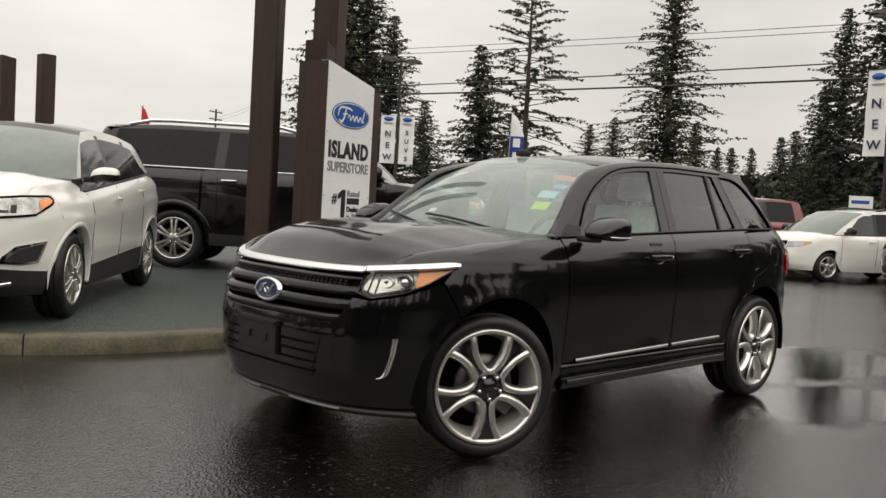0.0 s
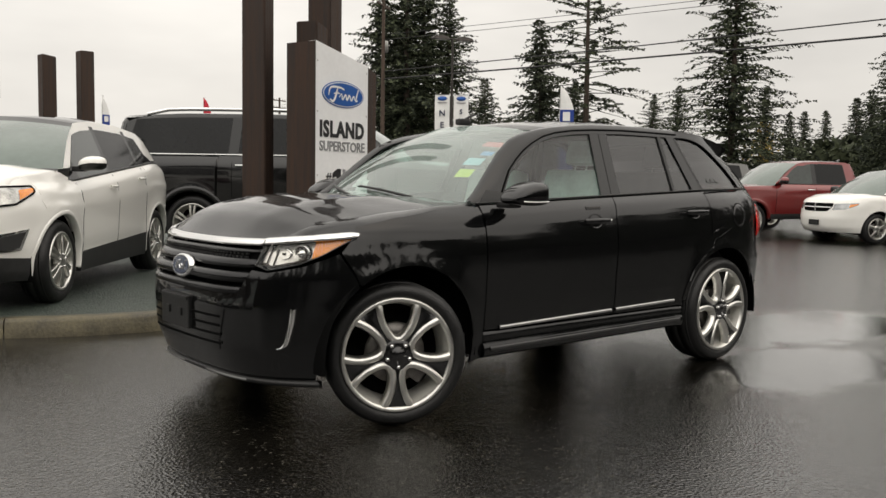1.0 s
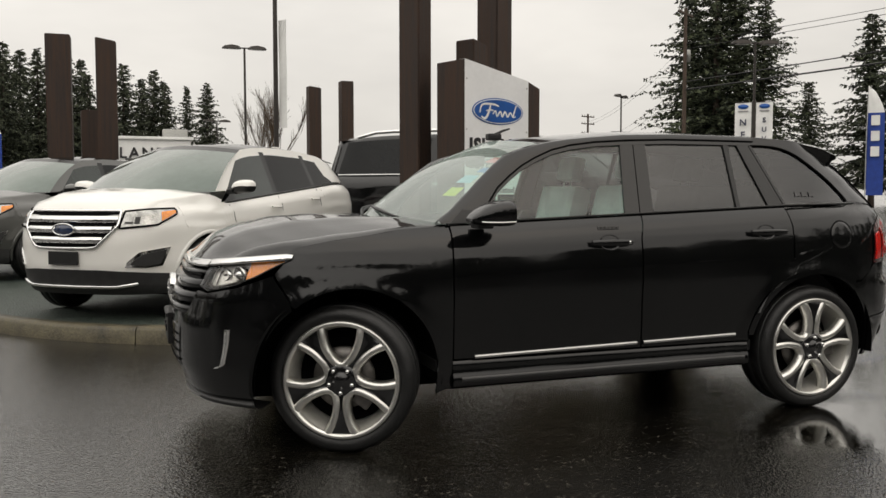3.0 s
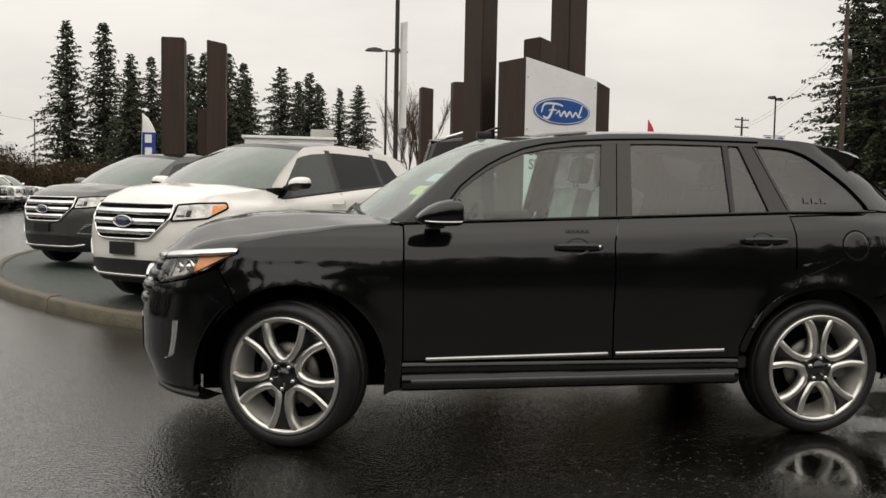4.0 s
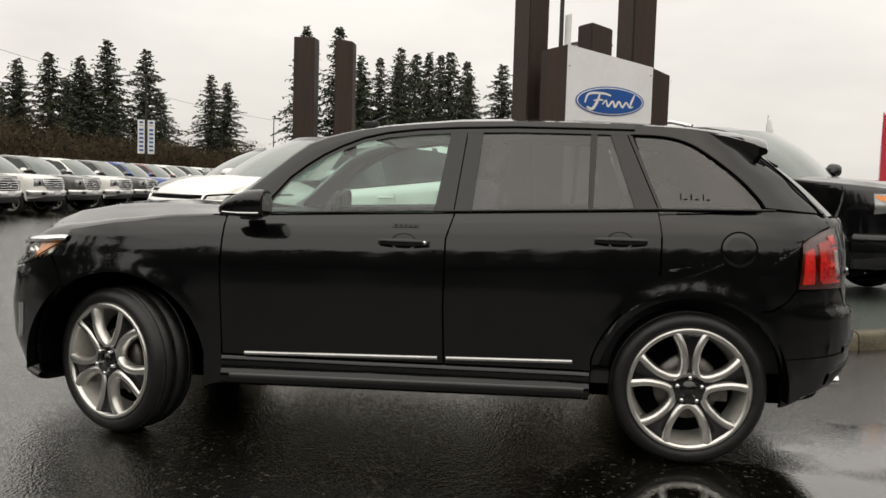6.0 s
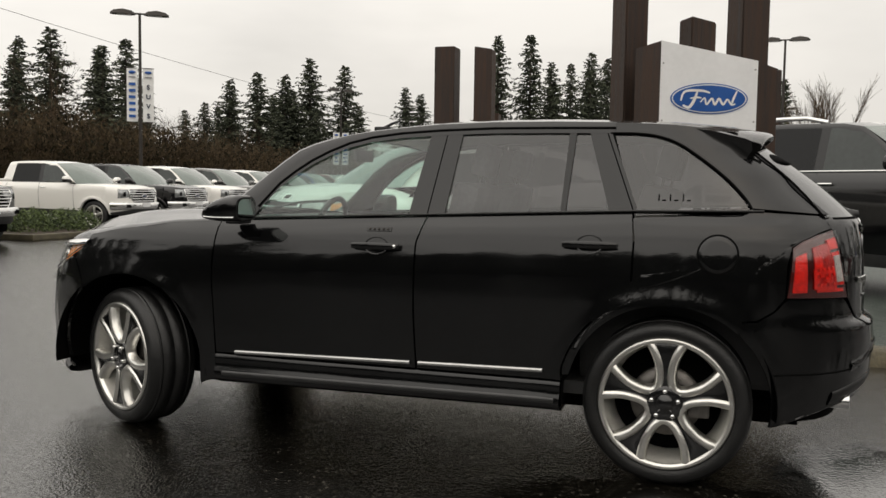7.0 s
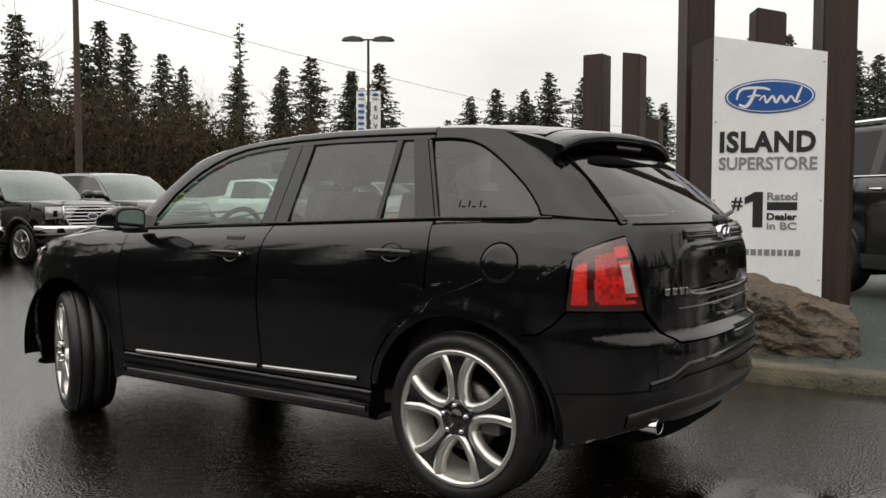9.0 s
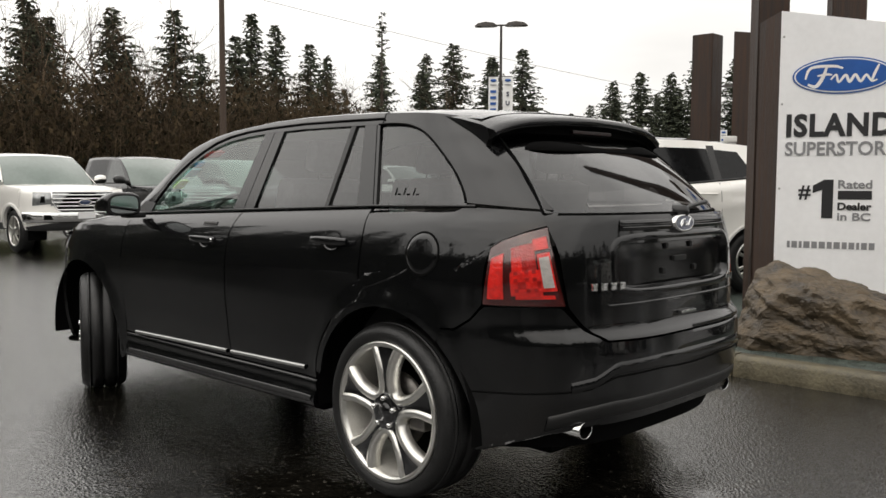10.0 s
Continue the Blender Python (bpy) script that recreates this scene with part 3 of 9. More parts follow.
def split_spoke_shapes(rim, face):
    """Five windows edged by bright ribs, with gloss black spokes between. Outwards is -y; one spoke points up."""
    k = rim / 0.312
    half = smooth_line([(0.083, 0.0), (0.089, 0.021), (0.112, 0.047), (0.144, 0.068), (0.183, 0.087), (0.224, 0.098), (0.258, 0.103), (0.282, 0.105)], 3)
    line = [(u, -v) for u, v in half[:0:-1]] + half
    n = len(line)
    ribs, edges = [], []
    for i in range(5):
        m = Matrix.Rotation(math.pi / 2 - 2 * math.pi * i / 5, 4, "Y")
        rows, outer = [], []
        for j, (u, v) in enumerate(line):
            a, b = line[max(j - 1, 0)], line[min(j + 1, n - 1)]
            d = Vector((b[0] - a[0], 0, b[1] - a[1])).normalized()
            q = Vector((d.z, 0, -d.x))
            if q.dot(Vector((0.2 - u, 0, -v))) > 0:
                q = -q
            r = math.hypot(u, v)
            dish = 0.010 * max(0, (0.16 - r) / 0.08) + 0.010 * max(0, (r - 0.24) / 0.07) ** 2
            w = 0.0190 + 0.002 * max(0, (r - 0.22) / 0.09)
            p = Vector((u * k, face + dish, v * k))
            sect = [p + q * w + Vector((0, 0.016, 0)), p + q * w + Vector((0, 0.005, 0)), p + q * (w * 0.2) + Vector((0, -0.001, 0)), p - q * (w * 0.25), p - q * (w * 0.75) + Vector((0, 0.006, 0)), p - q * (w + 0.003) + Vector((0, 0.048, 0))]
            rows.append([m @ c for c in sect])
            outer.append(m @ (p + q * (w - 0.001) + Vector((0, 0.008, 0))))
        ribs.append(Shape().grid(rows, True))
        edges.append(outer)
    plates = []
    c0 = n // 2
    for i in range(5):
        a = edges[i][:c0 + 1][::-1]
        b = edges[(i + 1) % 5][c0:]
        if (a[-1] - b[-1]).length > 0.2:
            a, b = edges[i][c0:], edges[(i + 1) % 5][:c0 + 1][::-1]
        mid = [(p + q) / 2 + Vector((0, 0.007, 0)) for p, q in zip(a, b)]
        s = Shape().grid([a, mid, b], True)
        plates.append(s)
    return ribs, plates


def multi_spoke_shapes(rim, face, n, w0, w1, twin=0.0):
    """Plain spokes, n of them, w0 wide at the hub and w1 at the rim; twin: gap of paired spokes."""
    s = Shape()
    for i in range(n):
        for sg in ((-1, 1) if twin else (0,)):
            m = Matrix.Rotation(-(math.pi / 2 + 2 * math.pi * i / n), 4, "Y")
            rows = []
            for t in (0, 0.25, 0.5, 0.75, 1.0):
                r = 0.06 + (rim - 0.085) * t
                w = w0 + (w1 - w0) * t
                o = sg * twin * (0.45 + 0.75 * t)
                y = face + 0.014 * t * t - 0.004
                rows.append([m @ Vector((r, y + dy, o + dw * w)) for dw, dy in ((-1.15, 0.028), (-1, 0.004), (-0.75, 0), (0.75, 0), (1, 0.004), (1.15, 0.028))])
            s.grid(rows, False, flip=False)
    return s


def wheel(parent, at, r=0.382, rim=0.312, width=0.262, style="split", detail=True):
    """A wheel under a vehicle: tyre, rim, spokes, hub cap, brake. Its outer face looks towards -y."""
    t = part("wheel", tyre_shape(r, rim, width) if detail else Shape().lathe([(rim, -width / 2 + 0.01), (rim + 0.03, -width / 2 - 0.003), (r - 0.02, -width / 2 + 0.006), (r, -width / 2 + 0.04), (r, width / 2 - 0.04), (r - 0.02, width / 2), (rim, width / 2)], 40), RUBBER, parent, "black wet rubber tyre")
    t.matrix_basis = at
    h = width / 2
    face = -h - 0.004
    lip = Shape().lathe([(rim - 0.024, face + 0.024), (rim - 0.017, face + 0.006), (rim - 0.004, face + 0.002), (rim + 0.005, face + 0.008), (rim + 0.005, face + 0.03)], 56)
    part("rim", lip, ALLOY, t, "polished alloy rim")
    part("rim_barrel", Shape().lathe([(rim - 0.014, face + 0.018), (rim - 0.026, face + 0.05), (rim - 0.046, face + 0.15), (rim - 0.05, h - 0.02)], 56), BARREL, t, "pale rim barrel")
    back = Shape().lathe([(0.0, face + 0.155), (0.12, face + 0.155), (0.135, face + 0.150), (rim - 0.05, face + 0.175)], 32)
    part("wheel_backing", back, UNDER, t)
    disc = Shape().lathe([(0.075, face + 0.085), (0.085, face + 0.080), (0.165 * rim / 0.312, face + 0.080), (0.17 * rim / 0.312, face + 0.10)], 36)
    part("brake_disc", disc, BRAKE, t, "grey cast brake disc")
    cal = Shape().box(0.10, 0.19, face + 0.05, face + 0.13, -0.06, 0.06, 0.012)
    part("brake_caliper", cal, BRAKE, t)
    if style == "split":
        ribs, plates = split_spoke_shapes(rim, face)
        for q in ribs:
            part("spoke_rib", q, ALLOY, t, "bright machined rib")
        for q in plates:
            part("spoke", q, ALLOY_DARK, t, "gloss black spoke")
        hub = Shape().lathe([(0.0, face + 0.003), (0.034, face + 0.004), (0.037, face + 0.008), (0.050, face + 0.009), (0.076, face + 0.010), (0.083, face + 0.016), (0.085, face + 0.06)], 30)
        part("hub_cap", hub, ALLOY_DARK, t, "dark hub centre")
    else:
        if style == "twin":
            s = multi_spoke_shapes(rim, face, 6, 0.012, 0.017, 0.030)
        elif style == "ten":
            s = multi_spoke_shapes(rim, face, 10, 0.010, 0.014, 0.0)
        else:
            s = multi_spoke_shapes(rim, face, 5, 0.024, 0.034, 0.0)
        part("spokes", s, ALLOY, t, "bright alloy spokes")
        hub = Shape().lathe([(0.0, face - 0.006), (0.035, face - 0.004), (0.07, face + 0.002), (0.085, face + 0.014), (0.087, face + 0.05)], 24)
        part("hub_cap", hub, ALLOY, t)
    if detail:
        for i in range(5):
            a = math.pi / 2 + 2 * math.pi * i / 5
            nut = Shape().lathe([(0.0, face - 0.012), (0.008, face - 0.011), (0.0105, face - 0.004), (0.011, face + 0.012)], 10, centre=(0.060 * math.cos(a), 0, 0.060 * math.sin(a)))
            part("wheel_nut", nut, CHROME, t)
    return t


# ---- ground, island, sign ----
KERB_H = 0.15


def ground():
    s = Shape()
    xs = [-2500, -600, -200, -80] + [-40 + 4 * i for i in range(21)] + [80, 200, 600, 2500]
    s.grid([[(x, y, 0.0) for x in xs] for y in xs], False)
    ob = part("ground", s, ASPHALT)
    return tagged(ob, "rain-wet dark asphalt car park with shallow puddles", "ground", kind="structure")


# outline of the planted display island, seen from above, anticlockwise from its near corner
ISLAND = smooth_line([(6.6, 16.2), (6.9, 12.0), (6.4, 8.0), (5.6, 5.5), (4.75, 3.85), (4.05, 2.95), (3.2, 2.55), (2.0, 2.42), (0.0, 2.44), (-1.4, 2.52), (-2.3, 2.78), (-3.2, 3.42), (-4.1, 4.55), (-4.95, 5.95), (-5.65, 8.0), (-6.1, 10.4), (-6.0, 13.2), (-5.2, 16.2)], 6)


def island():
    inner = []
    for i, p in enumerate(ISLAND):
        a, b = ISLAND[max(i - 1, 0)], ISLAND[min(i + 1, len(ISLAND) - 1)]
        d = Vector((b[0] - a[0], b[1] - a[1])).normalized()
        n = Vector((d.y, -d.x))
        inner.append((p, n))
    prof = [(0.0, 0.0), (0.012, 0.115), (0.030, 0.142), (0.055, KERB_H), (0.150, KERB_H), (0.152, 0.10)]
    root = thing("kerb", "wet mossy concrete kerb round the gravel island", "kerb", kind="structure")
    # kerb stones of about two metres with open joints
    length, run = 0.0, [inner[0]]
    total = 0
    for k in range(1, len(inner)):
        p, q = inner[k - 1], inner[k]
        steps = max(1, int(math.dist(p[0], q[0]) / 0.25))
        for j in range(1, steps + 1):
            t = j / steps
            pt = ((p[0][0] + (q[0][0] - p[0][0]) * t, p[0][1] + (q[0][1] - p[0][1]) * t), p[1].lerp(q[1], t).normalized())
            length += math.dist(pt[0], run[-1][0])
            run.append(pt)
            if length > 1.9 or (k == len(inner) - 1 and j == steps):
                rows = []
                for i, (c, n) in enumerate(run):
                    c = Vector(c)
                    if i == 0:
                        c = c + (Vector(run[1][0]) - c).normalized() * 0.006
                    if i == len(run) - 1:
                        c = c + (Vector(run[-2][0]) - c).normalized() * 0.006
                    dz = 0.004 * math.sin(total * 2.4)
                    rows.append([(c.x + n.x * o, c.y + n.y * o, z + (dz if z > 0.05 else 0)) for o, z in prof])
                s = Shape().grid(rows, True, flip=True)
                for r in (rows[0], rows[-1]):
                    s.add(r, [tuple(range(len(r)))])
                part("kerb_stone", s, CONCRETE, root)
                total += 1
                length, run = 0.0, [run[-1]]
    # gravel bed inside the kerb
    bed = [(p[0] + n.x * 0.15, p[1] + n.y * 0.15) for p, n in inner]
    rows = []
    for i, p in enumerate(bed):
        t = i / (len(bed) - 1)
        far = (6.4 - 11.4 * t, 17.0)
        rows.append([(p[0] + (far[0] - p[0]) * u, p[1] + (far[1] - p[1]) * u, 0.132 + 0.008 * noise.noise((p[0] * 2, p[1] * 2 + u * 30, 0))) for u in (0, 0.04, 0.1, 0.2, 0.35, 0.55, 0.8, 1.0)])
    ob = part("gravel_bed", Shape().grid(rows, True), GRAVEL)
    tagged(ob, "wet grey-green gravel bed of the raised island", "gravel", kind="structure")


def timber(name, x, y, w, d, z0, z1, turn=0.0, slope=0.0, label="dark-stained square timber post", group="timber posts"):
    """A sawn post; slope: how much higher its -x side is at the top."""
    m = Matrix.Translation((x, y, 0)) @ Matrix.Rotation(radians(turn), 4, "Z")
    bm = bmesh.new()
    bmesh.ops.create_cube(bm, size=1.0)
    for v in bm.verts:
        top = v.co.z > 0
        v.co = Vector((v.co.x * w, v.co.y * d, z1 if top else z0))
        if top:
            v.co.z -= slope * (v.co.x / w + 0.5)
    bmesh.ops.bevel(bm, geom=bm.edges[:], offset=0.012, segments=2, affect="EDGES")
    ob = part(name, Shape().bm(bm), TIMBER)
    ob.matrix_basis = m
    return tagged(ob, label, "post", group)


def sign():
    """Dealer pylon: a white panel between timber posts."""
    ang = math.degrees(math.atan2(0.294, 0.893))
    m = Matrix.Translation((0.992, 3.930, 0)) @ Matrix.Rotation(radians(ang), 4, "Z")
    root = thing("pylon_sign", "white dealer pylon sign between dark timber posts on gravel", "sign", at=m)
    W, ZL, ZR, Z0 = 0.94, 2.763, 2.584, 0.42
    b = Shape()
    pts = [(0, Z0), (W, Z0), (W, ZR), (0, ZL)]
    b.add([(x, 0.0, z) for x, z in pts], [(0, 1, 2, 3)])
    b.add([(x, 0.10, z) for x, z in pts], [(3, 2, 1, 0)])
    for i in range(4):
        p, q = pts[i], pts[(i + 1) % 4]
        b.add([(p[0], 0, p[1]), (p[0], 0.10, p[1]), (q[0], 0.10, q[1]), (q[0], 0, q[1])], [(0, 1, 2, 3)])
    part("panel", b, SIGN_WHITE, root, "white sheet sign face")
    # timber beams that flank the panel, cut askew
    def prism(poly, tops):
        sh = Shape()
        n = len(poly)
        lo = [(x, y, 0.13) for x, y in poly]
        hi = [(x, y, tops[i]) for i, (x, y) in enumerate(poly)]
        for i in range(n):
            j = (i + 1) % n
            sh.add([lo[i], lo[j], hi[j], hi[i]], [(0, 1, 2, 3)])
        sh.add(hi, [tuple(range(n))])
        return sh
    part("beam", prism([(-0.004, 0.004), (0.16, 0.105), (0.10, 0.40), (-0.19, 0.252)], [2.760, 2.73, 2.70, 2.72]), TIMBER, root, "dark-stained timber beam")
    part("beam", prism([(W + 0.004, 0.004), (W + 0.205, 0.030), (W + 0.20, 0.36), (W - 0.06, 0.34), (W - 0.06, 0.105)], [2.578, 2.515, 2.515, 2.56, 2.58]), TIMBER, root, "dark-stained timber beam")
    # oval badge: white rim, blue field, white script swash
    def oval(rx, rz, y0, y1, cx=0.475, cz=2.215):
        s = Shape()
        n = 48
        ring = [(cx + rx * math.cos(2 * math.pi * i / n), cz + rz * math.sin(2 * math.pi * i / n)) for i in range(n)]
        s.add([(x, y1, z) for x, z in ring], [tuple(range(n))])
        s.grid([[(x, y0, z) for x, z in ring], [(x, y1, z) for x, z in ring]], False, close=True)
        return s
    badge = part("badge", oval(0.375, 0.148, 0.0, -0.006), SIGN_BLUE, root, "blue oval badge with white script shape")
    part("badge_ring", oval(0.362, 0.137, -0.006, -0.009), WHITE_VINYL, badge)
    part("badge_field", oval(0.350, 0.127, -0.009, -0.012), SIGN_BLUE, badge)
    sw = Shape()
    def stroke(pts, w):
        pts = smooth_line(pts, 6)
        rows = []
        for i, p in enumerate(pts):
            a, c = pts[max(i - 1, 0)], pts[min(i + 1, len(pts) - 1)]
            dx, dz = c[0] - a[0], c[1] - a[1]
            h = math.hypot(dx, dz) or 1
            k = w * (0.55 + 0.45 * math.sin(math.pi * i / (len(pts) - 1)))
            rows.append([(p[0] - dz / h * k, -0.0135, p[1] + dx / h * k), (p[0] + dz / h * k, -0.0135, p[1] - dx / h * k)])
        sw.grid(rows, False, flip=True)
    for pts, w in (([(0.20, 2.19), (0.24, 2.28), (0.40, 2.29), (0.48, 2.27)], 0.012), ([(0.36, 2.29), (0.33, 2.20), (0.28, 2.13), (0.22, 2.15)], 0.015), ([(0.29, 2.215), (0.36, 2.225), (0.40, 2.22)], 0.009),
                   ([(0.39, 2.18), (0.43, 2.22), (0.45, 2.16), (0.50, 2.215), (0.53, 2.16), (0.57, 2.215), (0.61, 2.16), (0.65, 2.21), (0.69, 2.16), (0.73, 2.17)], 0.011), ([(0.74, 2.29), (0.71, 2.22), (0.69, 2.16)], 0.011)):
        stroke(pts, w)
    part("badge_script", sw, WHITE_VINYL, badge)
    flat = Matrix.Rotation(math.pi / 2, 4, "X")
    def word(name, text, x, z, size, mat, width=None, bold=0.0, squash=1.0, spacing=1.0):
        ob = letters(name, text, size, mat, Matrix.Translation((0, -0.003, 0)) @ flat, root, bold=bold, spacing=spacing)
        w0 = min(v.co.x for v in ob.data.vertices)
        w1 = max(v.co.x for v in ob.data.vertices)
        k = width / (w1 - w0) if width else 1.0
        ob.data.transform(Matrix.Translation((x, 0, z)) @ Matrix.Diagonal((k, 1, squash, 1)) @ Matrix.Translation((-w0, 0, 0)))
        split_letters(ob)
    word("lettering", "ISLAND", 0.065, 1.735, 0.245, INK_BLACK, 0.80, bold=0.010, spacing=1.10)
    word("lettering", "SUPERSTORE", 0.06, 1.575, 0.155, INK_GREY, 0.82, bold=0.003)
    word("lettering", "#", 0.175, 1.225, 0.16, INK_BLACK, 0.095, bold=0.003)
    one = [(0.355, 1.06), (0.44, 1.06), (0.44, 1.375), (0.37, 1.375), (0.285, 1.325), (0.285, 1.265), (0.355, 1.29)]
    part("lettering", Shape().add([(x, -0.004, z) for x, z in one], [(0, 1, 2, 6), (2, 3, 4, 5, 6)]), INK_BLACK, root)
    word("lettering", "Rated", 0.475, 1.305, 0.095, INK_GREY, 0.25, bold=0.002)
    word("lettering", "Dealer", 0.475, 1.13, 0.082, INK_BLACK, 0.25, bold=0.003)
    word("lettering", "in BC", 0.475, 1.045, 0.088, INK_GREY, 0.245, bold=0.002)
    bar = Shape().box(0.475, 0.725, -0.004, 0.001, 1.215, 1.285)
    part("lettering_bar", bar, INK_BLACK, root)
    x = 0.10
    for i, wdt in enumerate((0.03, 0.05, 0.03, 0.055, 0.05, 0.055, 0.045, 0.055, 0.045, 0.05, 0.03, 0.05, 0.05)):
        tall = 0.055
        part("lettering_bar", Shape().box(x, x + wdt - 0.008, -0.003, 0.001, 0.81, 0.81 + tall), INK_GREY, root)
        x += wdt + 0.006
    for z in (0.6, 1.3, 2.0, 2.55):
        for xx in (0.025, W - 0.025):
            part("screw", Shape().lathe([(0, -0.004), (0.009, -0.003), (0.010, 0.001)], 10, centre=(xx, 0, min(z, 2.5 if xx > 0.5 else 2.6))), METAL_GALV, root)


def rock():
    """A split boulder: flat broken faces with a rough grain along its bedding."""
    rnd = random.Random(8)
    cuts = [((0.30, -0.10, 0.95), 0.30), ((-0.05, -1.0, 0.10), 0.40), ((0.35, -0.85, 0.40), 0.46), ((-0.75, -0.55, 0.35), 0.56), ((-1.0, 0.1, 0.25), 0.66), ((0.9, -0.25, 0.35), 0.86), ((0.0, 1.0, 0.2), 0.42), ((-0.25, -0.45, 0.85), 0.42), ((0, 0, -1), 0.30)]
    for i in range(7):
        a = rnd.uniform(0, 2 * math.pi)
        cuts.append(((math.cos(a), math.sin(a) * 1.2, rnd.uniform(0.0, 0.7)), rnd.uniform(0.58, 0.80)))
    cuts = [(Vector(c).normalized(), d) for c, d in cuts]
    bm = bmesh.new()
    bmesh.ops.create_icosphere(bm, subdivisions=6, radius=1.0)
    for v in bm.verts:
        p = v.co.normalized()
        warp = p + Vector((noise.noise(p * 3.1), noise.noise(p * 3.1 + Vector((5, 0, 0))), noise.noise(p * 3.1 + Vector((0, 9, 0))))) * 0.16
        r = min(d / max(0.05, warp.normalized().dot(c)) for c, d in cuts)
        q = p * min(r, 1.15)
        bed = q.z + 0.35 * q.x + 0.06 * noise.noise(q * 4)
        q += p * (0.030 * noise.noise(Vector((q.x * 2.2, q.y * 2.2, bed * 15))) + 0.022 * noise.fractal(q * 9, 0.7, 2.1, 5) + 0.035 * abs(noise.noise(q * 3.3)))
        v.co = q
    ob = part("boulder", Shape().bm(bm, False), ROCK)
    ob.matrix_basis = Matrix.Translation((1.74, 3.26, 0.35)) @ Matrix.Rotation(radians(16), 4, "Z") @ Matrix.Translation((-0.06, 0, 0)) @ Matrix.Diagonal((0.86, 0.90, 0.82, 1))
    tagged(ob, "brown angular boulder on gravel before the pylon sign", "boulder")



def planter():
    """A kerbed bed with low clipped shrubs between two groups of trucks."""
    s = Shape().box(-20.6, -12.9, 10.8, 14.1, 0.0, 0.14, 0.03)
    tagged(part("planter_kerb", s, CONCRETE), "low concrete kerb of a planted bed", "kerb", kind="structure")
    tagged(part("planter_soil", Shape().box(-20.45, -13.05, 10.95, 13.95, 0.10, 0.146), BARK_MULCH), "dark bark mulch in the planted bed", "mulch", kind="structure")
    rnd = random.Random(3)
    protos = []
    for i in range(2):
        sh = Shape()
        for k in range(1500):
            v = Vector((rnd.gauss(0, 1), rnd.gauss(0, 1), rnd.gauss(0, 1))).normalized()
            v = Vector((v.x * 0.55, v.y * 0.55, abs(v.z) * 0.55)) * (0.72 + 0.32 * rnd.random() + 0.12 * noise.noise(v * 3))
            q = [v + Vector((rnd.uniform(-1, 1), rnd.uniform(-1, 1), rnd.uniform(-1, 1))) * 0.045 for c in range(3)]
            sh.add(q, [(0, 1, 2)])
        protos.append(sh.mesh("shrub", SHRUB))
    for k, (x, y, h) in enumerate([(-13.8, 11.7, 0.95), (-13.7, 12.7, 1.0), (-13.9, 13.5, 0.9), (-15.0, 11.8, 1.0), (-15.1, 13.2, 0.95), (-16.3, 12.0, 0.95), (-16.4, 13.3, 0.95), (-17.8, 12.3, 1.0), (-19.4, 12.5, 1.05)]):
        ob = new("shrub", protos[k % 2])
        ob.matrix_basis = Matrix.Translation((x, y, 0.14)) @ Matrix.Rotation(k * 1.3, 4, "Z") @ Matrix.Diagonal((h, h, h * 0.95, 1))
        tagged(ob, "low rounded green shrub in a kerbed bed", "shrub", "shrubs in the bed")


planter()
ground()
island()
sign()
rock()
timber("timber_post", 0.62, 4.55, 0.27, 0.27, 0.12, 6.8, 40, label="tall dark-stained timber post beside the pylon sign")
timber("timber_post", 1.79, 5.02, 0.31, 0.31, 0.12, 6.8, 30, label="tall dark-stained timber post beside the pylon sign")
timber("timber_post", 1.30, 4.52, 0.27, 0.27, 0.12, 3.06, 30, 0.05, label="short dark-stained timber post behind the pylon sign")
timber("timber_post", -3.62, 11.60, 0.40, 0.40, 0.12, 4.02, 0, 0.0, label="dark-stained timber post on the island gravel")
timber("timber_post", -2.85, 11.55, 0.34, 0.34, 0.12, 4.00, 0, 0.06, label="dark-stained timber post on the island gravel")


# ---- the black crossover ----
HUB_F, HUB_R, HUB_Z = -1.428, 1.420, 0.372


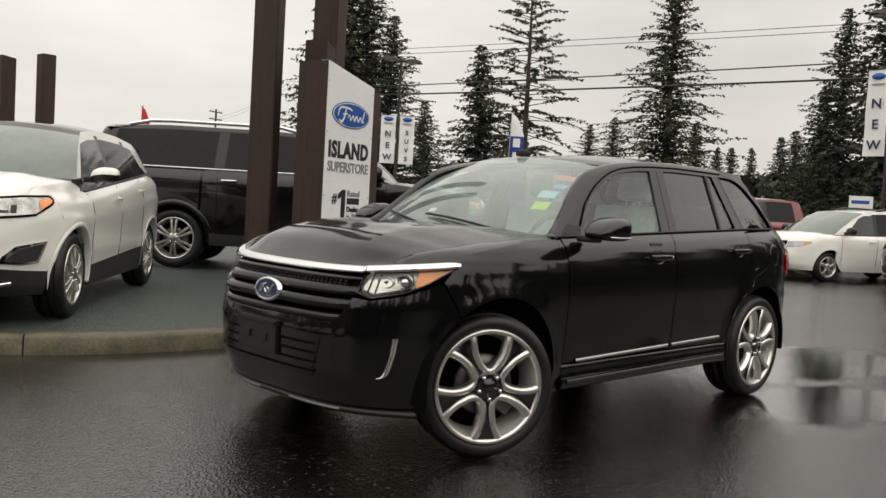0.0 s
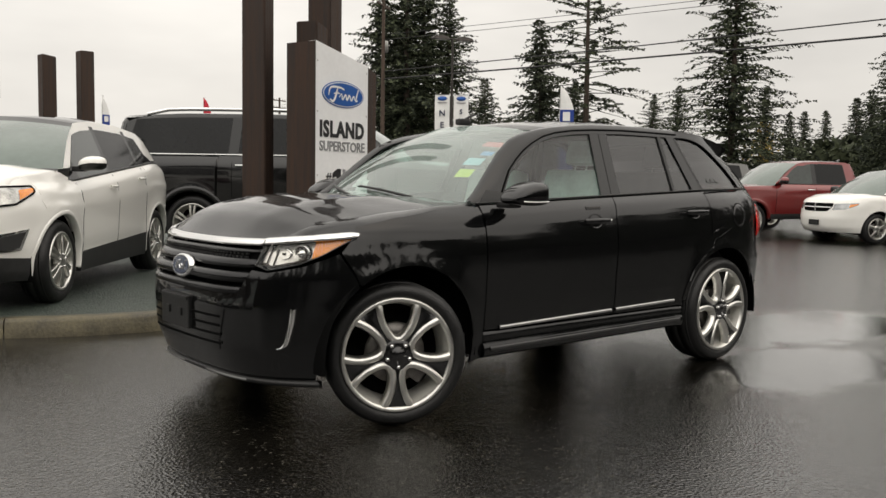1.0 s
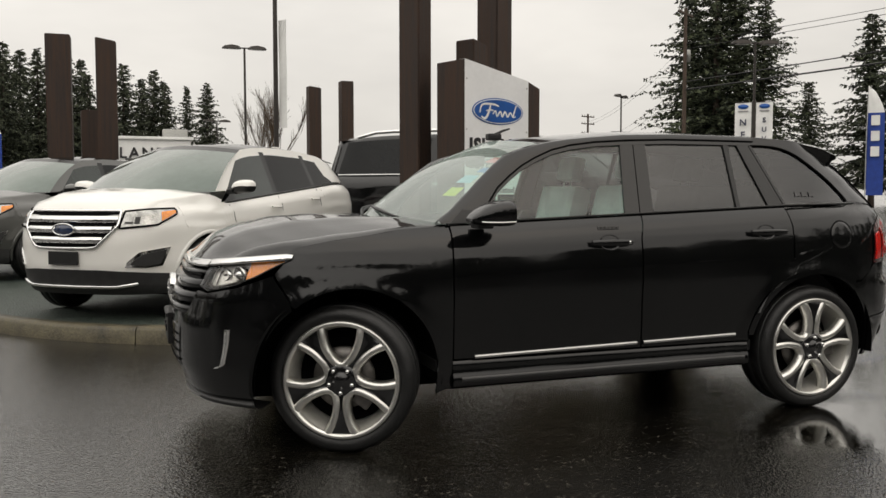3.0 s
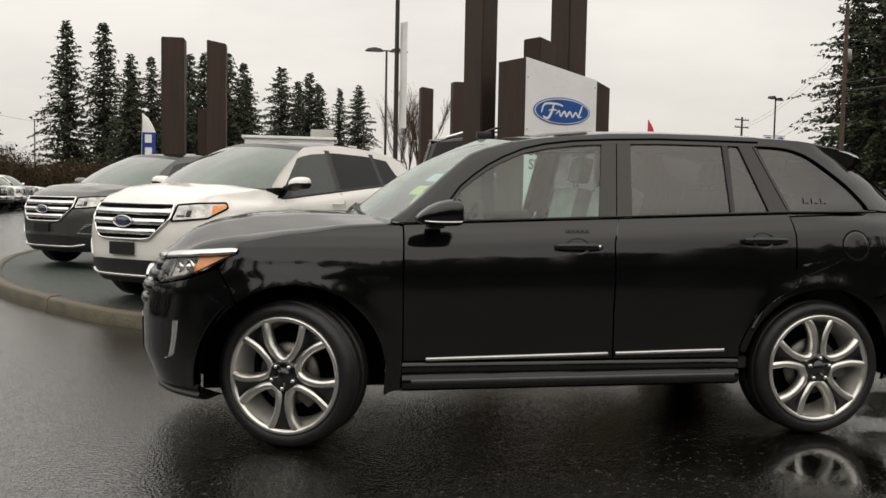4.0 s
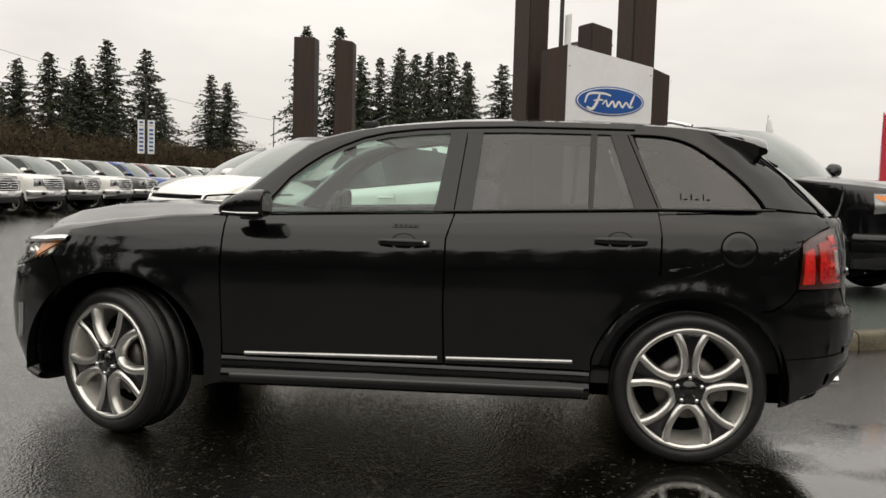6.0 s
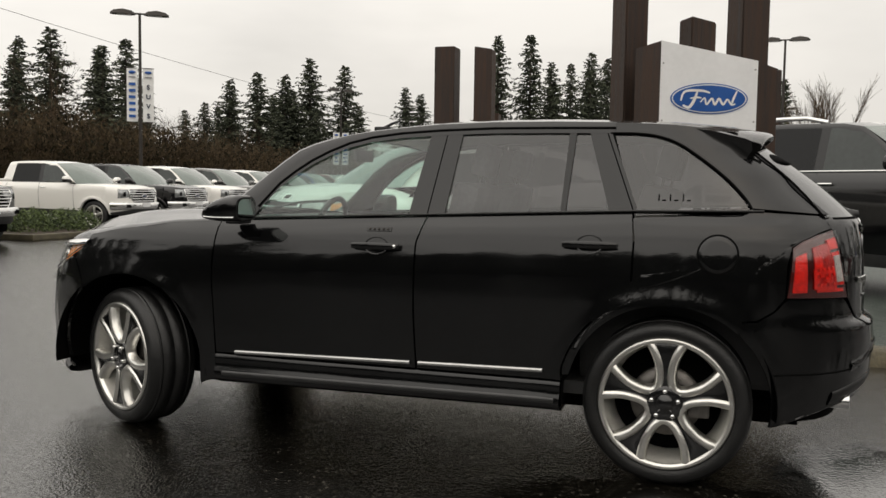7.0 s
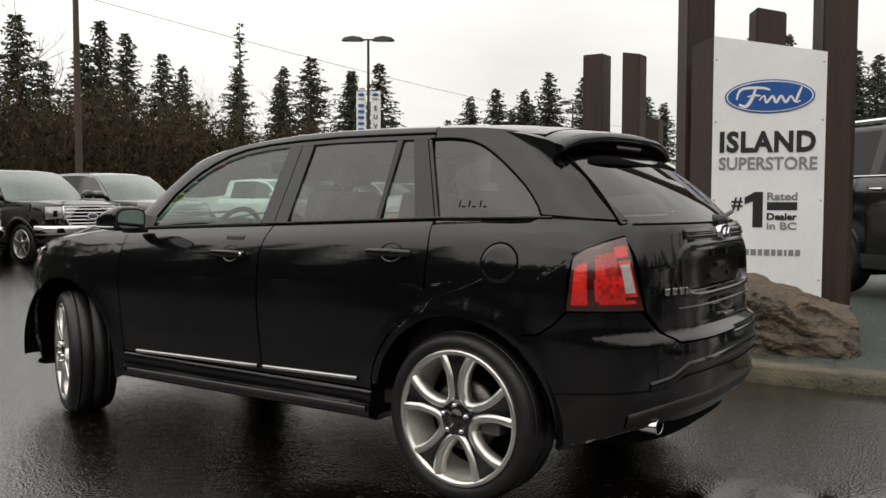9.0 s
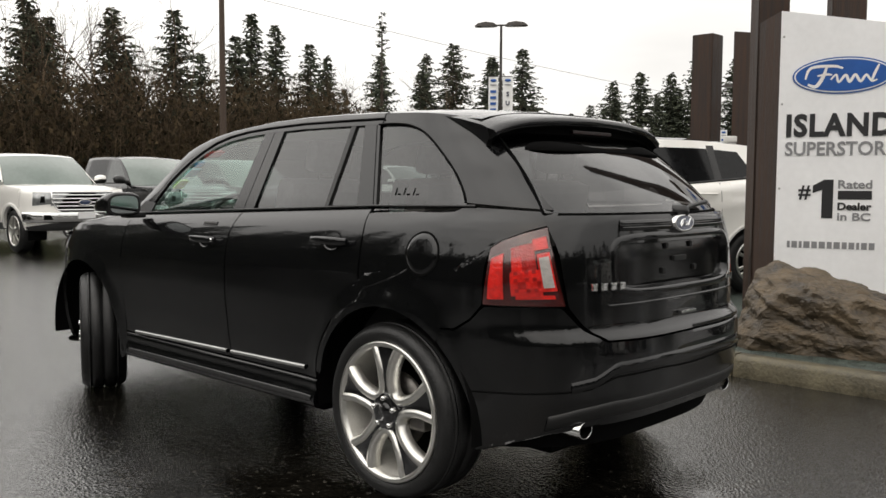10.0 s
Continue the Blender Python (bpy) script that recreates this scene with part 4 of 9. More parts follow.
def black_crossover():
    K = Skin(
        lower=[(0.22, .842), (0.30, .858), (0.45, .872), (0.60, .887), (0.80, .902), (0.91, .900), (0.98, .892), (1.05, .877), (1.10, .859), (1.14, .835), (1.165, .803)],
        nose=[(0.22, -2.10), (0.30, -2.19), (0.45, -2.245), (0.62, -2.25), (0.78, -2.222), (0.88, -2.18), (0.97, -2.125), (1.05, -2.06)],
        tail=[(0.25, 2.20), (0.34, 2.27), (0.52, 2.335), (0.66, 2.345), (0.745, 2.335), (0.77, 2.295), (0.90, 2.29), (1.05, 2.285), (1.19, 2.262), (1.22, 2.245), (1.38, 2.06), (1.52, 1.86), (1.60, 1.74), (1.66, 1.66)],
        belt=(1.177, 0.040), lean=0.42, x0=-1.20, x1=1.30, nf=3.25, nr=3.3, hubs=(HUB_F, HUB_R), radius=HUB_Z)
    car = thing("black_crossover", "black five-door crossover with forked alloy wheels on wet asphalt", "car")

    def both(name, shape, mat, label="", parent=None):
        a = part(name, shape, mat, parent or car, label)
        b = part(name, shape.mirror(), mat, parent or car, label)
        return a, b

    AF, AR = 0.460, 0.445
    zb = K.zb
    S = K.side
    # hood edge height along the fender
    def edge(x):
        return tab([(-2.2, 0.955), (-2.0, 0.985), (-1.72, 1.030), (-1.45, 1.075), (-1.15, 1.112), (-0.885, 1.128)], x)

    # fender
    fa = [(x, z) for x, z in arc(HUB_F, HUB_Z, AF, 128, -14, 26)]
    bottom = [(-1.795, 0.905), (-1.735, 0.80)] + fa + [(-0.93, 0.285), (-0.888, 0.285)]
    top = [(x, edge(x)) for x in (-1.70, -1.6, -1.5, -1.4, -1.3, -1.2, -1.1, -1.0, -0.888)]
    s = Shape()
    K.skin(s, coons(S(bottom), S([(-0.888, 0.285), (-0.888, 0.6), (-0.895, 0.9), (-0.888, edge(-0.888))]), S(top), S([(-1.795, 0.905), (-1.75, 0.955), (-1.70, edge(-1.70))]), 44, 22))
    both("fender", s, PAINT_BLACK)
    # doors
    s = Shape()
    K.skin(s, coons(S([(-0.879, 0.44), (0.232, 0.44)]), S([(0.232, 0.44), (0.222, 0.7), (0.224, 1.05), (0.238, 1.10), (0.262, zb(0.26) - 0.006)]), S([(-0.879, zb(-0.88) - 0.006), (0.262, zb(0.26) - 0.006)]), S([(-0.879, 0.44), (-0.886, 0.86), (-0.879, zb(-0.88) - 0.006)]), 40, 30))
    doors_f = both("front_door", s, PAINT_BLACK)
    ra = arc(HUB_R, HUB_Z, AR + 0.045, 168, 111, 14)
    s = Shape()
    K.skin(s, coons(S([(0.241, 0.44), (0.95, 0.44)]), S([(0.95, 0.44), (0.945, 0.47)] + ra + [(1.252, 0.885), (1.257, 1.10), (1.243, zb(1.24) - 0.006)]), S([(0.271, zb(0.27) - 0.006), (1.243, zb(1.24) - 0.006)]), S([(0.241, 0.44), (0.231, 0.7), (0.233, 1.05), (0.247, 1.10), (0.271, zb(0.27) - 0.006)]), 36, 34))
    doors_r = both("rear_door", s, PAINT_BLACK)
    # rear quarter panel with the pillar round the rear window
    s = Shape()
    arch_r = arc(HUB_R, HUB_Z, AR, 165, 48, 24)
    rim = [(1.73, 0.765), (1.79, 0.765), (1.86, 0.81), (1.905, 0.866)]
    right = [(1.905, 0.866), (1.908, 1.0), (1.922, 1.087), (2.015, 1.143), (2.095, 1.170), (2.10, 1.215)]
    left = [(0.955, 0.47)] + arc(HUB_R, HUB_Z, AR + 0.036, 168, 111, 14)[0:] + [(1.262, 0.885), (1.266, 1.10), (1.252, 1.195)]
    K.skin(s, coons(S([(0.955, 0.47), (0.985, 0.47)] + arch_r + rim), S(right), S([(1.252, 1.215), (1.5, 1.228), (1.71, 1.235), (1.74, 1.248), (2.085, 1.222)]), S(left), 40, 26))
    q_edge = smooth_line([(1.755, 1.250), (1.73, 1.29), (1.655, 1.372), (1.545, 1.462), (1.435, 1.536), (1.34, 1.572), (1.24, 1.586), (1.12, 1.588)], 5)
    # the pillar runs from the window's edge to the edge of the rear glass
    d_out = smooth_line([(2.083, 1.226), (1.985, 1.31), (1.885, 1.40), (1.80, 1.475), (1.71, 1.545), (1.60, 1.60), (1.40, 1.628), (1.12, 1.640)], 5)
    g = []
    for (xa, za), (xb, zc) in zip(q_edge, d_out):
        g.append([(K.sx(xa + (xb - xa) * t, za + (zc - za) * t), za + (zc - za) * t) for t in [i / 8 for i in range(9)]])
    K.skin(s, g, 0.0)
    quarter = both("quarter_panel", s, PAINT_BLACK)
    # fuel flap on the left quarter
    flap = Shape()
    ring = []
    for r in (0.0, 0.03, 0.06, 0.079, 0.083):
        ring.append([K.at(K.sx(1.622 + r * math.cos(a), 1.046 + r * math.sin(a)), 1.046 + r * math.sin(a), 0.0035 if r < 0.082 else -0.002) for a in [2 * math.pi * i / 28 for i in range(28)]])
    flap.grid(ring, True, close=True)
    part("fuel_flap", flap, PAINT_BLACK, quarter[0])
    gap = Shape().grid([[K.at(K.sx(1.622 + r * math.cos(a), 1.046 + r * math.sin(a)), 1.046 + r * math.sin(a), 0.0015) for a in [2 * math.pi * i / 32 for i in range(32)]] for r in (0.079, 0.089)], True, close=True)
    part("fuel_flap_gap", gap, UNDER, quarter[0])
    # sill, with the sky's highlight on its lower edge put in as a grey strip
    s = Shape()
    rows = []
    for i in range(25):
        x = -0.885 + 1.83 * i / 24
        lift = 0.012 * i / 24
        rows.append([K.at(K.sx(x, z), z, d) for z, d in ((0.432, -0.012), (0.425, 0.0), (0.395, 0.004), (0.372 + lift, 0.0), (0.352 + lift, 0.016), (0.318 + lift, 0.026), (0.292 + lift, 0.020), (0.272 + lift, -0.03), (0.270 + lift, -0.2))])
    s.grid(rows, True)
    for r in (rows[0], rows[-1]):
        s.add(r, [tuple(range(len(r)))])
    sill = both("sill", s, PAINT_BLACK, "gloss black sill skirt")
    s = Shape()
    s.grid([[K.at(K.sx(-0.84 + 1.76 * i / 24, 0.34), z + 0.012 * i / 24, d) for i in range(25)] for z, d in ((0.344, 0.0215), (0.338, 0.0275), (0.322, 0.0295), (0.318, 0.0265))], True, flip=True)
    both("sill_edge", s, material("satin_sill_gleam", (0.055, 0.055, 0.055), 0.30, 0.6, var=0.15, scale=9), "dark satin strip for the highlight on the sill")
    for x0, x1, drs in ((-0.765, 0.205, doors_f), (0.248, 0.862, doors_r)):
        s = Shape()
        s.grid([[K.at(K.sx(x0 + (x1 - x0) * i / 16, z), z + 0.0195 * (x0 + (x1 - x0) * i / 16), d) for i in range(17)] for z, d in ((0.450, -0.001), (0.451, 0.008), (0.458, 0.012), (0.469, 0.010), (0.471, -0.001))], True)
        part("door_strip", s, STRIP, drs[0], "bright door moulding")
        part("door_strip", s.mirror(), STRIP, drs[1], "bright door moulding")
    # front bumper skin, nose to wheel arch
    F = K.front
    s = Shape()
    bl = arc(HUB_F, HUB_Z, AF, 186, 128, 10)[::-1]
    edge_r = [(-1.885, 0.262), (-1.885, 0.335)] + [(x, z) for x, z in bl[::-1]] + [(-1.745, 0.80), (-1.805, 0.898)]
    g = coons(F([(0.0, 0.262), (0.3, 0.262), (0.6, 0.262)]) + S([(-1.885, 0.262)]), S(edge_r), [(-2.0, 0.70)] + F([(0.2, 0.70), (0.5, 0.705), (0.545, 0.78), (0.56, 0.815), (0.64, 0.805), (0.76, 0.838)]) + S([(-1.805, 0.898)]), [(-2.0, 0.262), (-2.0, 0.70)], 56, 22)
    K.skin(s, g, 0.0, across=False)
    m2 = s.mirror()
    s.add(m2.v, m2.f, True)
    bumper = part("front_bumper", s, PAINT_BLACK, car)
    # lower intake and plate holder
    s = Shape()
    K.skin(s, coons([(-2.0, 0.40)] + F([(0.2, 0.40), (0.37, 0.405)]), F([(0.37, 0.405), (0.43, 0.615)]), [(-2.0, 0.625)] + F([(0.2, 0.625), (0.43, 0.615)]), [(-2.0, 0.40), (-2.0, 0.625)], 12, 6), 0.004, across=True)
    part("lower_intake", s, GLOSS_TRIM, bumper, "black mesh lower intake")
    for zz in (0.44, 0.485, 0.53, 0.575):
        s = Shape().grid([[(x, y, zz + dz) for x, y, z in [K.at(K.sf(-0.40 + 0.8 * i / 16, zz), zz, d) if -0.40 + 0.8 * i / 16 < 0 else (lambda p: (p[0], -p[1], p[2]))(K.at(K.sf(-0.40 + 0.8 * i / 16, zz), zz, d)) for i in range(17)]] for dz, d in ((-0.007, 0.004), (-0.005, 0.006), (0.005, 0.006), (0.007, 0.004))], False)
        part("intake_slat", s, UNDER, bumper)
    holder = Shape().box(-2.272, -2.235, -0.125, 0.215, 0.478, 0.652, 0.008)
    holder.box(-2.279, -2.270, -0.115, 0.205, 0.626, 0.646, 0.003)
    for yy in (-0.03, 0.12):
        holder.box(-2.281, -2.270, yy - 0.02, yy + 0.02, 0.54, 0.58, 0.004)
    part("plate_holder", holder, TRIM, bumper, "empty black plate holder")
    # chin spoiler with a bright edge
    s = Shape()
    def across_line(fn, n=40):
        """fn(s) along the nose from one wheel arch to the other."""
        se = K.sx(-1.88, 0.27)
        left = [fn(se + (-2 - se) * i / n) for i in range(n + 1)]
        return left + [(x, -y, z) for x, y, z in left[:-1]][::-1]
    s.grid([across_line(lambda q: K.at(q, z, d)) for z, d in ((0.275, 0.0), (0.268, 0.022), (0.255, 0.038), (0.243, 0.036), (0.235, 0.0), (0.235, -0.15))], True, flip=False)
    part("chin_spoiler", s, TRIM, bumper, "black chin spoiler")
    se = K.sx(-1.88, 0.27)
    for side in (1, -1):
        pts = [[K.at(se + (-2 - se) * (0.95 - 0.37 * i / 16), z, d) for i in range(17)] for z, d in ((0.266, 0.0255), (0.262, 0.0325), (0.256, 0.0405))]
        pts = [[(x, y * side, z) for x, y, z in r] for r in pts]
        part("chin_edge", Shape().grid(pts, True), SATIN, bumper, "thin bright chin strip")
    # fog lamp brackets
    s = Shape()
    rows = []
    for y, z in smooth_line([(0.745, 0.635), (0.738, 0.57), (0.724, 0.505), (0.712, 0.460), (0.700, 0.444), (0.684, 0.438)], 4):
        w = 0.009 * min(1, (z - 0.405) / 0.05)
        rows.append([K.at(K.sf(y - w, z), z, 0.0), K.at(K.sf(y - w * 0.6, z), z, 0.012), K.at(K.sf(y + w * 0.6, z), z, 0.012), K.at(K.sf(y + w, z), z, 0.0)])
    s.grid(rows, True, flip=True)
    both("fog_bracket", s, CHROME, "bright fog lamp bracket", bumper)
    # grille
    s = Shape()
    K.skin(s, coons([(-2.0, 0.69)] + F([(0.25, 0.69), (0.50, 0.695)]), F([(0.50, 0.695), (0.55, 0.80), (0.565, 0.925)]), [(-2.0, 0.905)] + F([(0.3, 0.912), (0.565, 0.925)]), [(-2.0, 0.69), (-2.0, 0.905)], 16, 8), -0.028, across=True)
    grille = part("grille", s, UNDER, car, "black three-bar grille")
    def bar(z, h, d, y1, mat, lab, droop=0.0, dish=0.35):
        n = 30
        prof = ((-h, -0.02), (-h, d * 0.6), (-h * dish, d), (h * dish, d), (h, d * 0.6), (h, -0.02))
        rows = []
        for dz, dd in prof:
            left = []
            for i in range(n + 1):
                y = y1 * (1 - i / n)
                zz = z + droop * (y / y1) ** 2 + dz
                left.append(K.at(K.sf(y, zz), zz, dd - 0.030 * (y / y1) ** 8))
            rows.append(left + [(x, -y, zz) for x, y, zz in left[:-1]][::-1])
        part("grille_bar", Shape().grid(rows, True), mat, grille, lab)
    bar(0.845, 0.022, 0.020, 0.565, GRILLE_METAL, "")
    bar(0.778, 0.026, 0.026, 0.550, GRILLE_METAL, "")
    bar(0.713, 0.020, 0.024, 0.520, GRILLE_METAL, "")
    bar(0.905, 0.010, 0.012, 0.565, GLOSS_TRIM, "")
    for i in range(34):
        y = -0.49 + 0.98 * i / 33
        for z in (0.872, 0.888):
            p = K.at(K.sf(y, z), z, -0.012)
            yy = -abs(p[1]) if y < 0 else abs(p[1])
            part("grille_cell", Shape().box(p[0] - 0.006, p[0] + 0.010, yy - 0.011, yy + 0.011, z - 0.0055, z + 0.0055, 0.002), TRIM, grille)
    # chrome brow over grille and lamps
    def brow_z(y):
        return 0.943 + 0.008 * min(1, abs(y) / 0.57) ** 2
    n = 34
    rows = []
    line = [(K.sf(0.57 * (1 - i / n), brow_z(0.57 * (1 - i / n))), brow_z(0.57 * (1 - i / n))) for i in range(n + 1)]
    outer = [(K.sx(x, z), z) for x, z in smooth_line([(-1.705, 0.992), (-1.80, 0.985), (-1.90, 0.976), (-2.0, 0.964), (-2.06, 0.955)], 4)]
    line = outer + [q for q in line if q[0] < outer[-1][0] - 0.004]
    for dz, d in ((-0.018, -0.012), (-0.017, 0.014), (-0.008, 0.021), (0.008, 0.017), (0.016, 0.004), (0.017, -0.012)):
        left = []
        for i, (q, z) in enumerate(line):
            k = min(1.0, 0.72 + i / 8)
            left.append(K.at(q, z + dz * k, d))
        rows.append(left + [(x, -y, z) for x, y, z in left[:-1]][::-1])
    part("grille_brow", Shape().grid(rows, True), CHROME, car, "bright chrome brow over grille and lamps")
    for sg in (-1, 1):
        seam = [K.at(K.sf(0.572, 0.951), 0.951 + dz, d) for dz, d in ((-0.0185, 0.012), (-0.008, 0.0215), (0.008, 0.0175), (0.016, 0.006))]
        part("brow_seam", Shape().tube([(x, -y * sg, z) for x, y, z in seam], 0.0025, 5), UNDER, car)
    # headlamps
    lamp_b = F([(0.568, 0.842), (0.64, 0.818)]) + S([(-1.985, 0.848), (-1.88, 0.895), (-1.78, 0.948), (-1.715, 0.975)])
    lamp_t = F([(0.572, 0.938), (0.66, 0.944)]) + S([(-1.98, 0.953), (-1.88, 0.962), (-1.80, 0.970), (-1.715, 0.978)])
    lb, lt = resample(lamp_b, 24), resample(lamp_t, 24)
    def lamp_grid(i0, i1, d, nv=6):
        sh = Shape()
        g = [[(lb[i][0] + (lt[i][0] - lb[i][0]) * j / nv, lb[i][1] + (lt[i][1] - lb[i][1]) * j / nv) for i in range(i0, i1 + 1)][::-1] for j in range(nv + 1)]
        g = [r[::-1] for r in g]
        K.skin(sh, g, d, rim=0.0)
        return sh
    for side in (0, 1):
        def put(name, sh, mat, par, lab=""):
            return part(name, sh.mirror() if side else sh, mat, par, lab)
        body = put("headlamp", lamp_grid(0, 24, -0.055), REFLECTOR, car, "clear headlamp with amber side lens")
        put("reflector", lamp_grid(1, 7, -0.040), REFLECTOR, body)
        put("amber_lens", lamp_grid(14, 24, -0.010), LENS_AMBER, body, "amber side lens")
        put("inner_bezel", lamp_grid(6, 14, -0.038), REFLECTOR, body)
        c = K.at(lb[11][0] * 0.5 + lt[11][0] * 0.5, 0.5 * (lb[11][1] + lt[11][1]) - 0.004, -0.032)
        aim = Matrix.Translation(c) @ Matrix.Rotation(radians(-62), 4, "Z")
        put("projector", Shape().lathe([(0.0, -0.020), (0.012, -0.017), (0.021, -0.009), (0.026, 0.002)], 24).moved(aim), CHROME, body)
        put("projector_ring", Shape().lathe([(0.025, 0.004), (0.028, -0.006), (0.033, -0.008), (0.036, 0.0), (0.038, 0.03)], 28).moved(aim), METAL_DARK, body)
        put("projector_shroud", Shape().lathe([(0.038, -0.004), (0.041, -0.007), (0.044, 0.006), (0.045, 0.03)], 28).moved(aim), CHROME, body)
        c2 = K.at(lb[6][0] * 0.42 + lt[6][0] * 0.58, 0.42 * lb[6][1] + 0.58 * lt[6][1], -0.036)
        beam = Matrix.Translation(c2) @ Matrix.Rotation(radians(-66), 4, "Z") @ Matrix.Diagonal((1.25, 1, 0.85, 1))
        put("main_beam", Shape().lathe([(0.0, 0.024), (0.012, 0.020), (0.024, 0.008), (0.031, -0.006), (0.034, -0.007), (0.035, 0.012)], 24).moved(beam), CHROME, body)
        put("bulb_shield", Shape().lathe([(0.0, -0.010), (0.006, -0.008), (0.008, 0.0), (0.008, 0.02)], 12).moved(beam), METAL_DARK, body)
        for q in (2, 4):
            put("lamp_rib", Shape().tube([K.at(lb[q][0] + (lt[q][0] - lb[q][0]) * t, lb[q][1] + (lt[q][1] - lb[q][1]) * t, -0.034) for t in (0.12, 0.4, 0.65, 0.9)], 0.0035, 6), METAL_DARK, body)
        put("lamp_floor", Shape().tube([K.at(lb[q][0] + (lt[q][0] - lb[q][0]) * 0.10, lb[q][1] + (lt[q][1] - lb[q][1]) * 0.10, -0.028) for q in range(1, 14)], 0.008, 6), METAL_DARK, body)
        lens = put("lens", lamp_grid(0, 24, 0.003), LENS_CLEAR, body)
        lens.visible_shadow = False
        rimline = [K.at(q[0], q[1], 0.004) for q in lb]
        put("lamp_seal", Shape().tube(rimline, 0.0035, 6), TRIM, body)
    # badge on the grille
    def oval_badge(name, c, tilt, rx, rz, par):
        m = Matrix.Translation(c) @ tilt
        s = Shape()
        n = 36
        ring = lambda a, b, d: [m @ Vector((d, a * math.cos(2 * math.pi * i / n), b * math.sin(2 * math.pi * i / n))) for i in range(n)]
        s.grid([ring(rx, rz, 0.02), ring(rx, rz, -0.004), ring(rx * 0.93, rz * 0.90, -0.010), ring(rx * 0.86, rz * 0.80, -0.008), ring(0.0001, 0.0001, -0.008)], True, close=True)
        b = part(name, s, CHROME, par, "chrome oval badge with blue field")
        s = Shape()
        s.add(ring(rx * 0.84, rz * 0.78, -0.0095), [tuple(range(n))])
        part("badge_field", s, BADGE_BLUE, b)
        s = Shape()
        for pts in ([(-0.5, -0.2), (-0.3, 0.3), (0.0, 0.42)], [(-0.22, 0.35), (-0.3, -0.1), (-0.5, -0.4)], [(-0.1, 0.0), (0.05, -0.3), (0.2, 0.0), (0.05, 0.12)], [(0.3, -0.3), (0.42, 0.1), (0.55, 0.45)]):
            s.tube([m @ Vector((-0.0105, -q[0] * rx, q[1] * rz)) for q in smooth_line(pts, 4)], 0.004, 5)
        part("badge_script", s, CHROME, b)
    oval_badge("front_badge", (-2.248, 0.0, 0.800), Matrix.Rotation(radians(8), 4, "Y"), 0.112, 0.062, grille)
    # hood
    s = Shape()
    nu, nv = 34, 32
    def hood_edge(u):
        """The hood's left shut line, front to back."""
        xs = -2.016 + 1.116 * u
        y = tab([(0.0, 0.615), (0.12, 0.665), (0.30, 0.715), (0.55, 0.750), (0.8, 0.765), (1.0, 0.768)], u)
        z = tab([(-2.06, 0.985), (-2.0, 1.006), (-1.9, 1.030), (-1.72, 1.062), (-1.45, 1.098), (-1.15, 1.128), (-0.885, 1.140)], xs)
        return xs, y, z
    ease = lambda t: t * t * (3 - 2 * t)
    rows = []
    for j in range(nv + 1):
        v = -1 + 2 * j / nv
        row = []
        yf = 0.615 * v
        zf = min(0.980, brow_z(yf) + 0.018)
        pf = K.at(K.sf(abs(yf), zf), zf, -0.004)
        for i in range(nu + 1):
            u = (i / nu) ** 1.25
            xe, ye, ze = hood_edge(u)
            x_r = -1.10 + 0.20 * v * v
            k = ease(min(1.0, u / 0.5))
            x = pf[0] + (x_r - pf[0]) * u
            if abs(v) > 0.999:
                x = xe
            x = x + (xe - x) * abs(v) ** 8
            rise = tab([(0, 0.0), (0.05, 0.022), (0.13, 0.048), (0.25, 0.068), (0.42, 0.078), (0.6, 0.070), (0.85, 0.045), (1.0, 0.030)], u)
            st = ease(min(1.0, u / 0.16))
            drop = (ze - zf) if i == 0 else (hood_edge(0)[2] - zf) * (1 - st)
            z = ze + rise * (1 - abs(v) ** 2.4) - drop
            crease = 0.009 * math.exp(-((abs(v) - 0.60) / 0.10) ** 2) * min(1, u * 4)
            row.append((x, v * ye, z + crease))
        rows.append(row)
    s.grid(rows, True, flip=True)
    s.grid([rows[0], [(x, y * 0.985, z - 0.02) for x, y, z in rows[0]]], False)
    s.grid([rows[-1], [(x, y * 0.985, z - 0.02) for x, y, z in rows[-1]]], False)
    hood = part("hood", s, PAINT_BLACK, car)
    for sg in (-1, 1):
        part("washer_jet", Shape().box(-1.30, -1.275, sg * 0.33 - 0.014, sg * 0.33 + 0.014, 1.150, 1.168, 0.004), TRIM, hood)
    # fender top that rolls over to the hood's shut line
    s = Shape()
    g = []
    for i in range(37):
        u = i / 36
        xe, ye, ze = hood_edge(u)
        low = tab([(-2.06, 0.972), (-2.0, 0.979), (-1.9, 0.987), (-1.8, 0.993), (-1.66, 1.0)], xe)
        z = low + (edge(xe) - low) * ease(min(1.0, max(0.0, (xe + 1.74) / 0.08)))
        ze -= (hood_edge(0)[2] - 0.970) * (1 - ease(min(1.0, u / 0.16)))
        a = K.at(K.sx(xe, z), z, 0.0015)
        y0, y1 = -a[1], ye + 0.005
        row = []
        for t in (0, 0.15, 0.35, 0.6, 0.85, 1.0):
            row.append((xe, -(y0 + (y1 - y0) * t), z + (ze - z) * (1 - (1 - t) ** 2.2)))
        row.append((xe, -(y1 - 0.01), ze - 0.03))
        g.append(row)
    g.insert(0, [(x - 0.030, y + 0.012, z - 0.028) for x, y, z in g[0]])
    s.grid(g, True, flip=True)
    both("fender_top", s, PAINT_BLACK)
    # cowl
    s = Shape()
    s.grid([[(-1.14 + 0.20 * v * v + dx, 0.79 * v, 1.135 + dz) for v in [-1 + 2 * i / 20 for i in range(21)]] for dx, dz in ((-0.03, -0.03), (0.0, 0.0), (0.06, 0.0), (0.14, -0.005))], True)
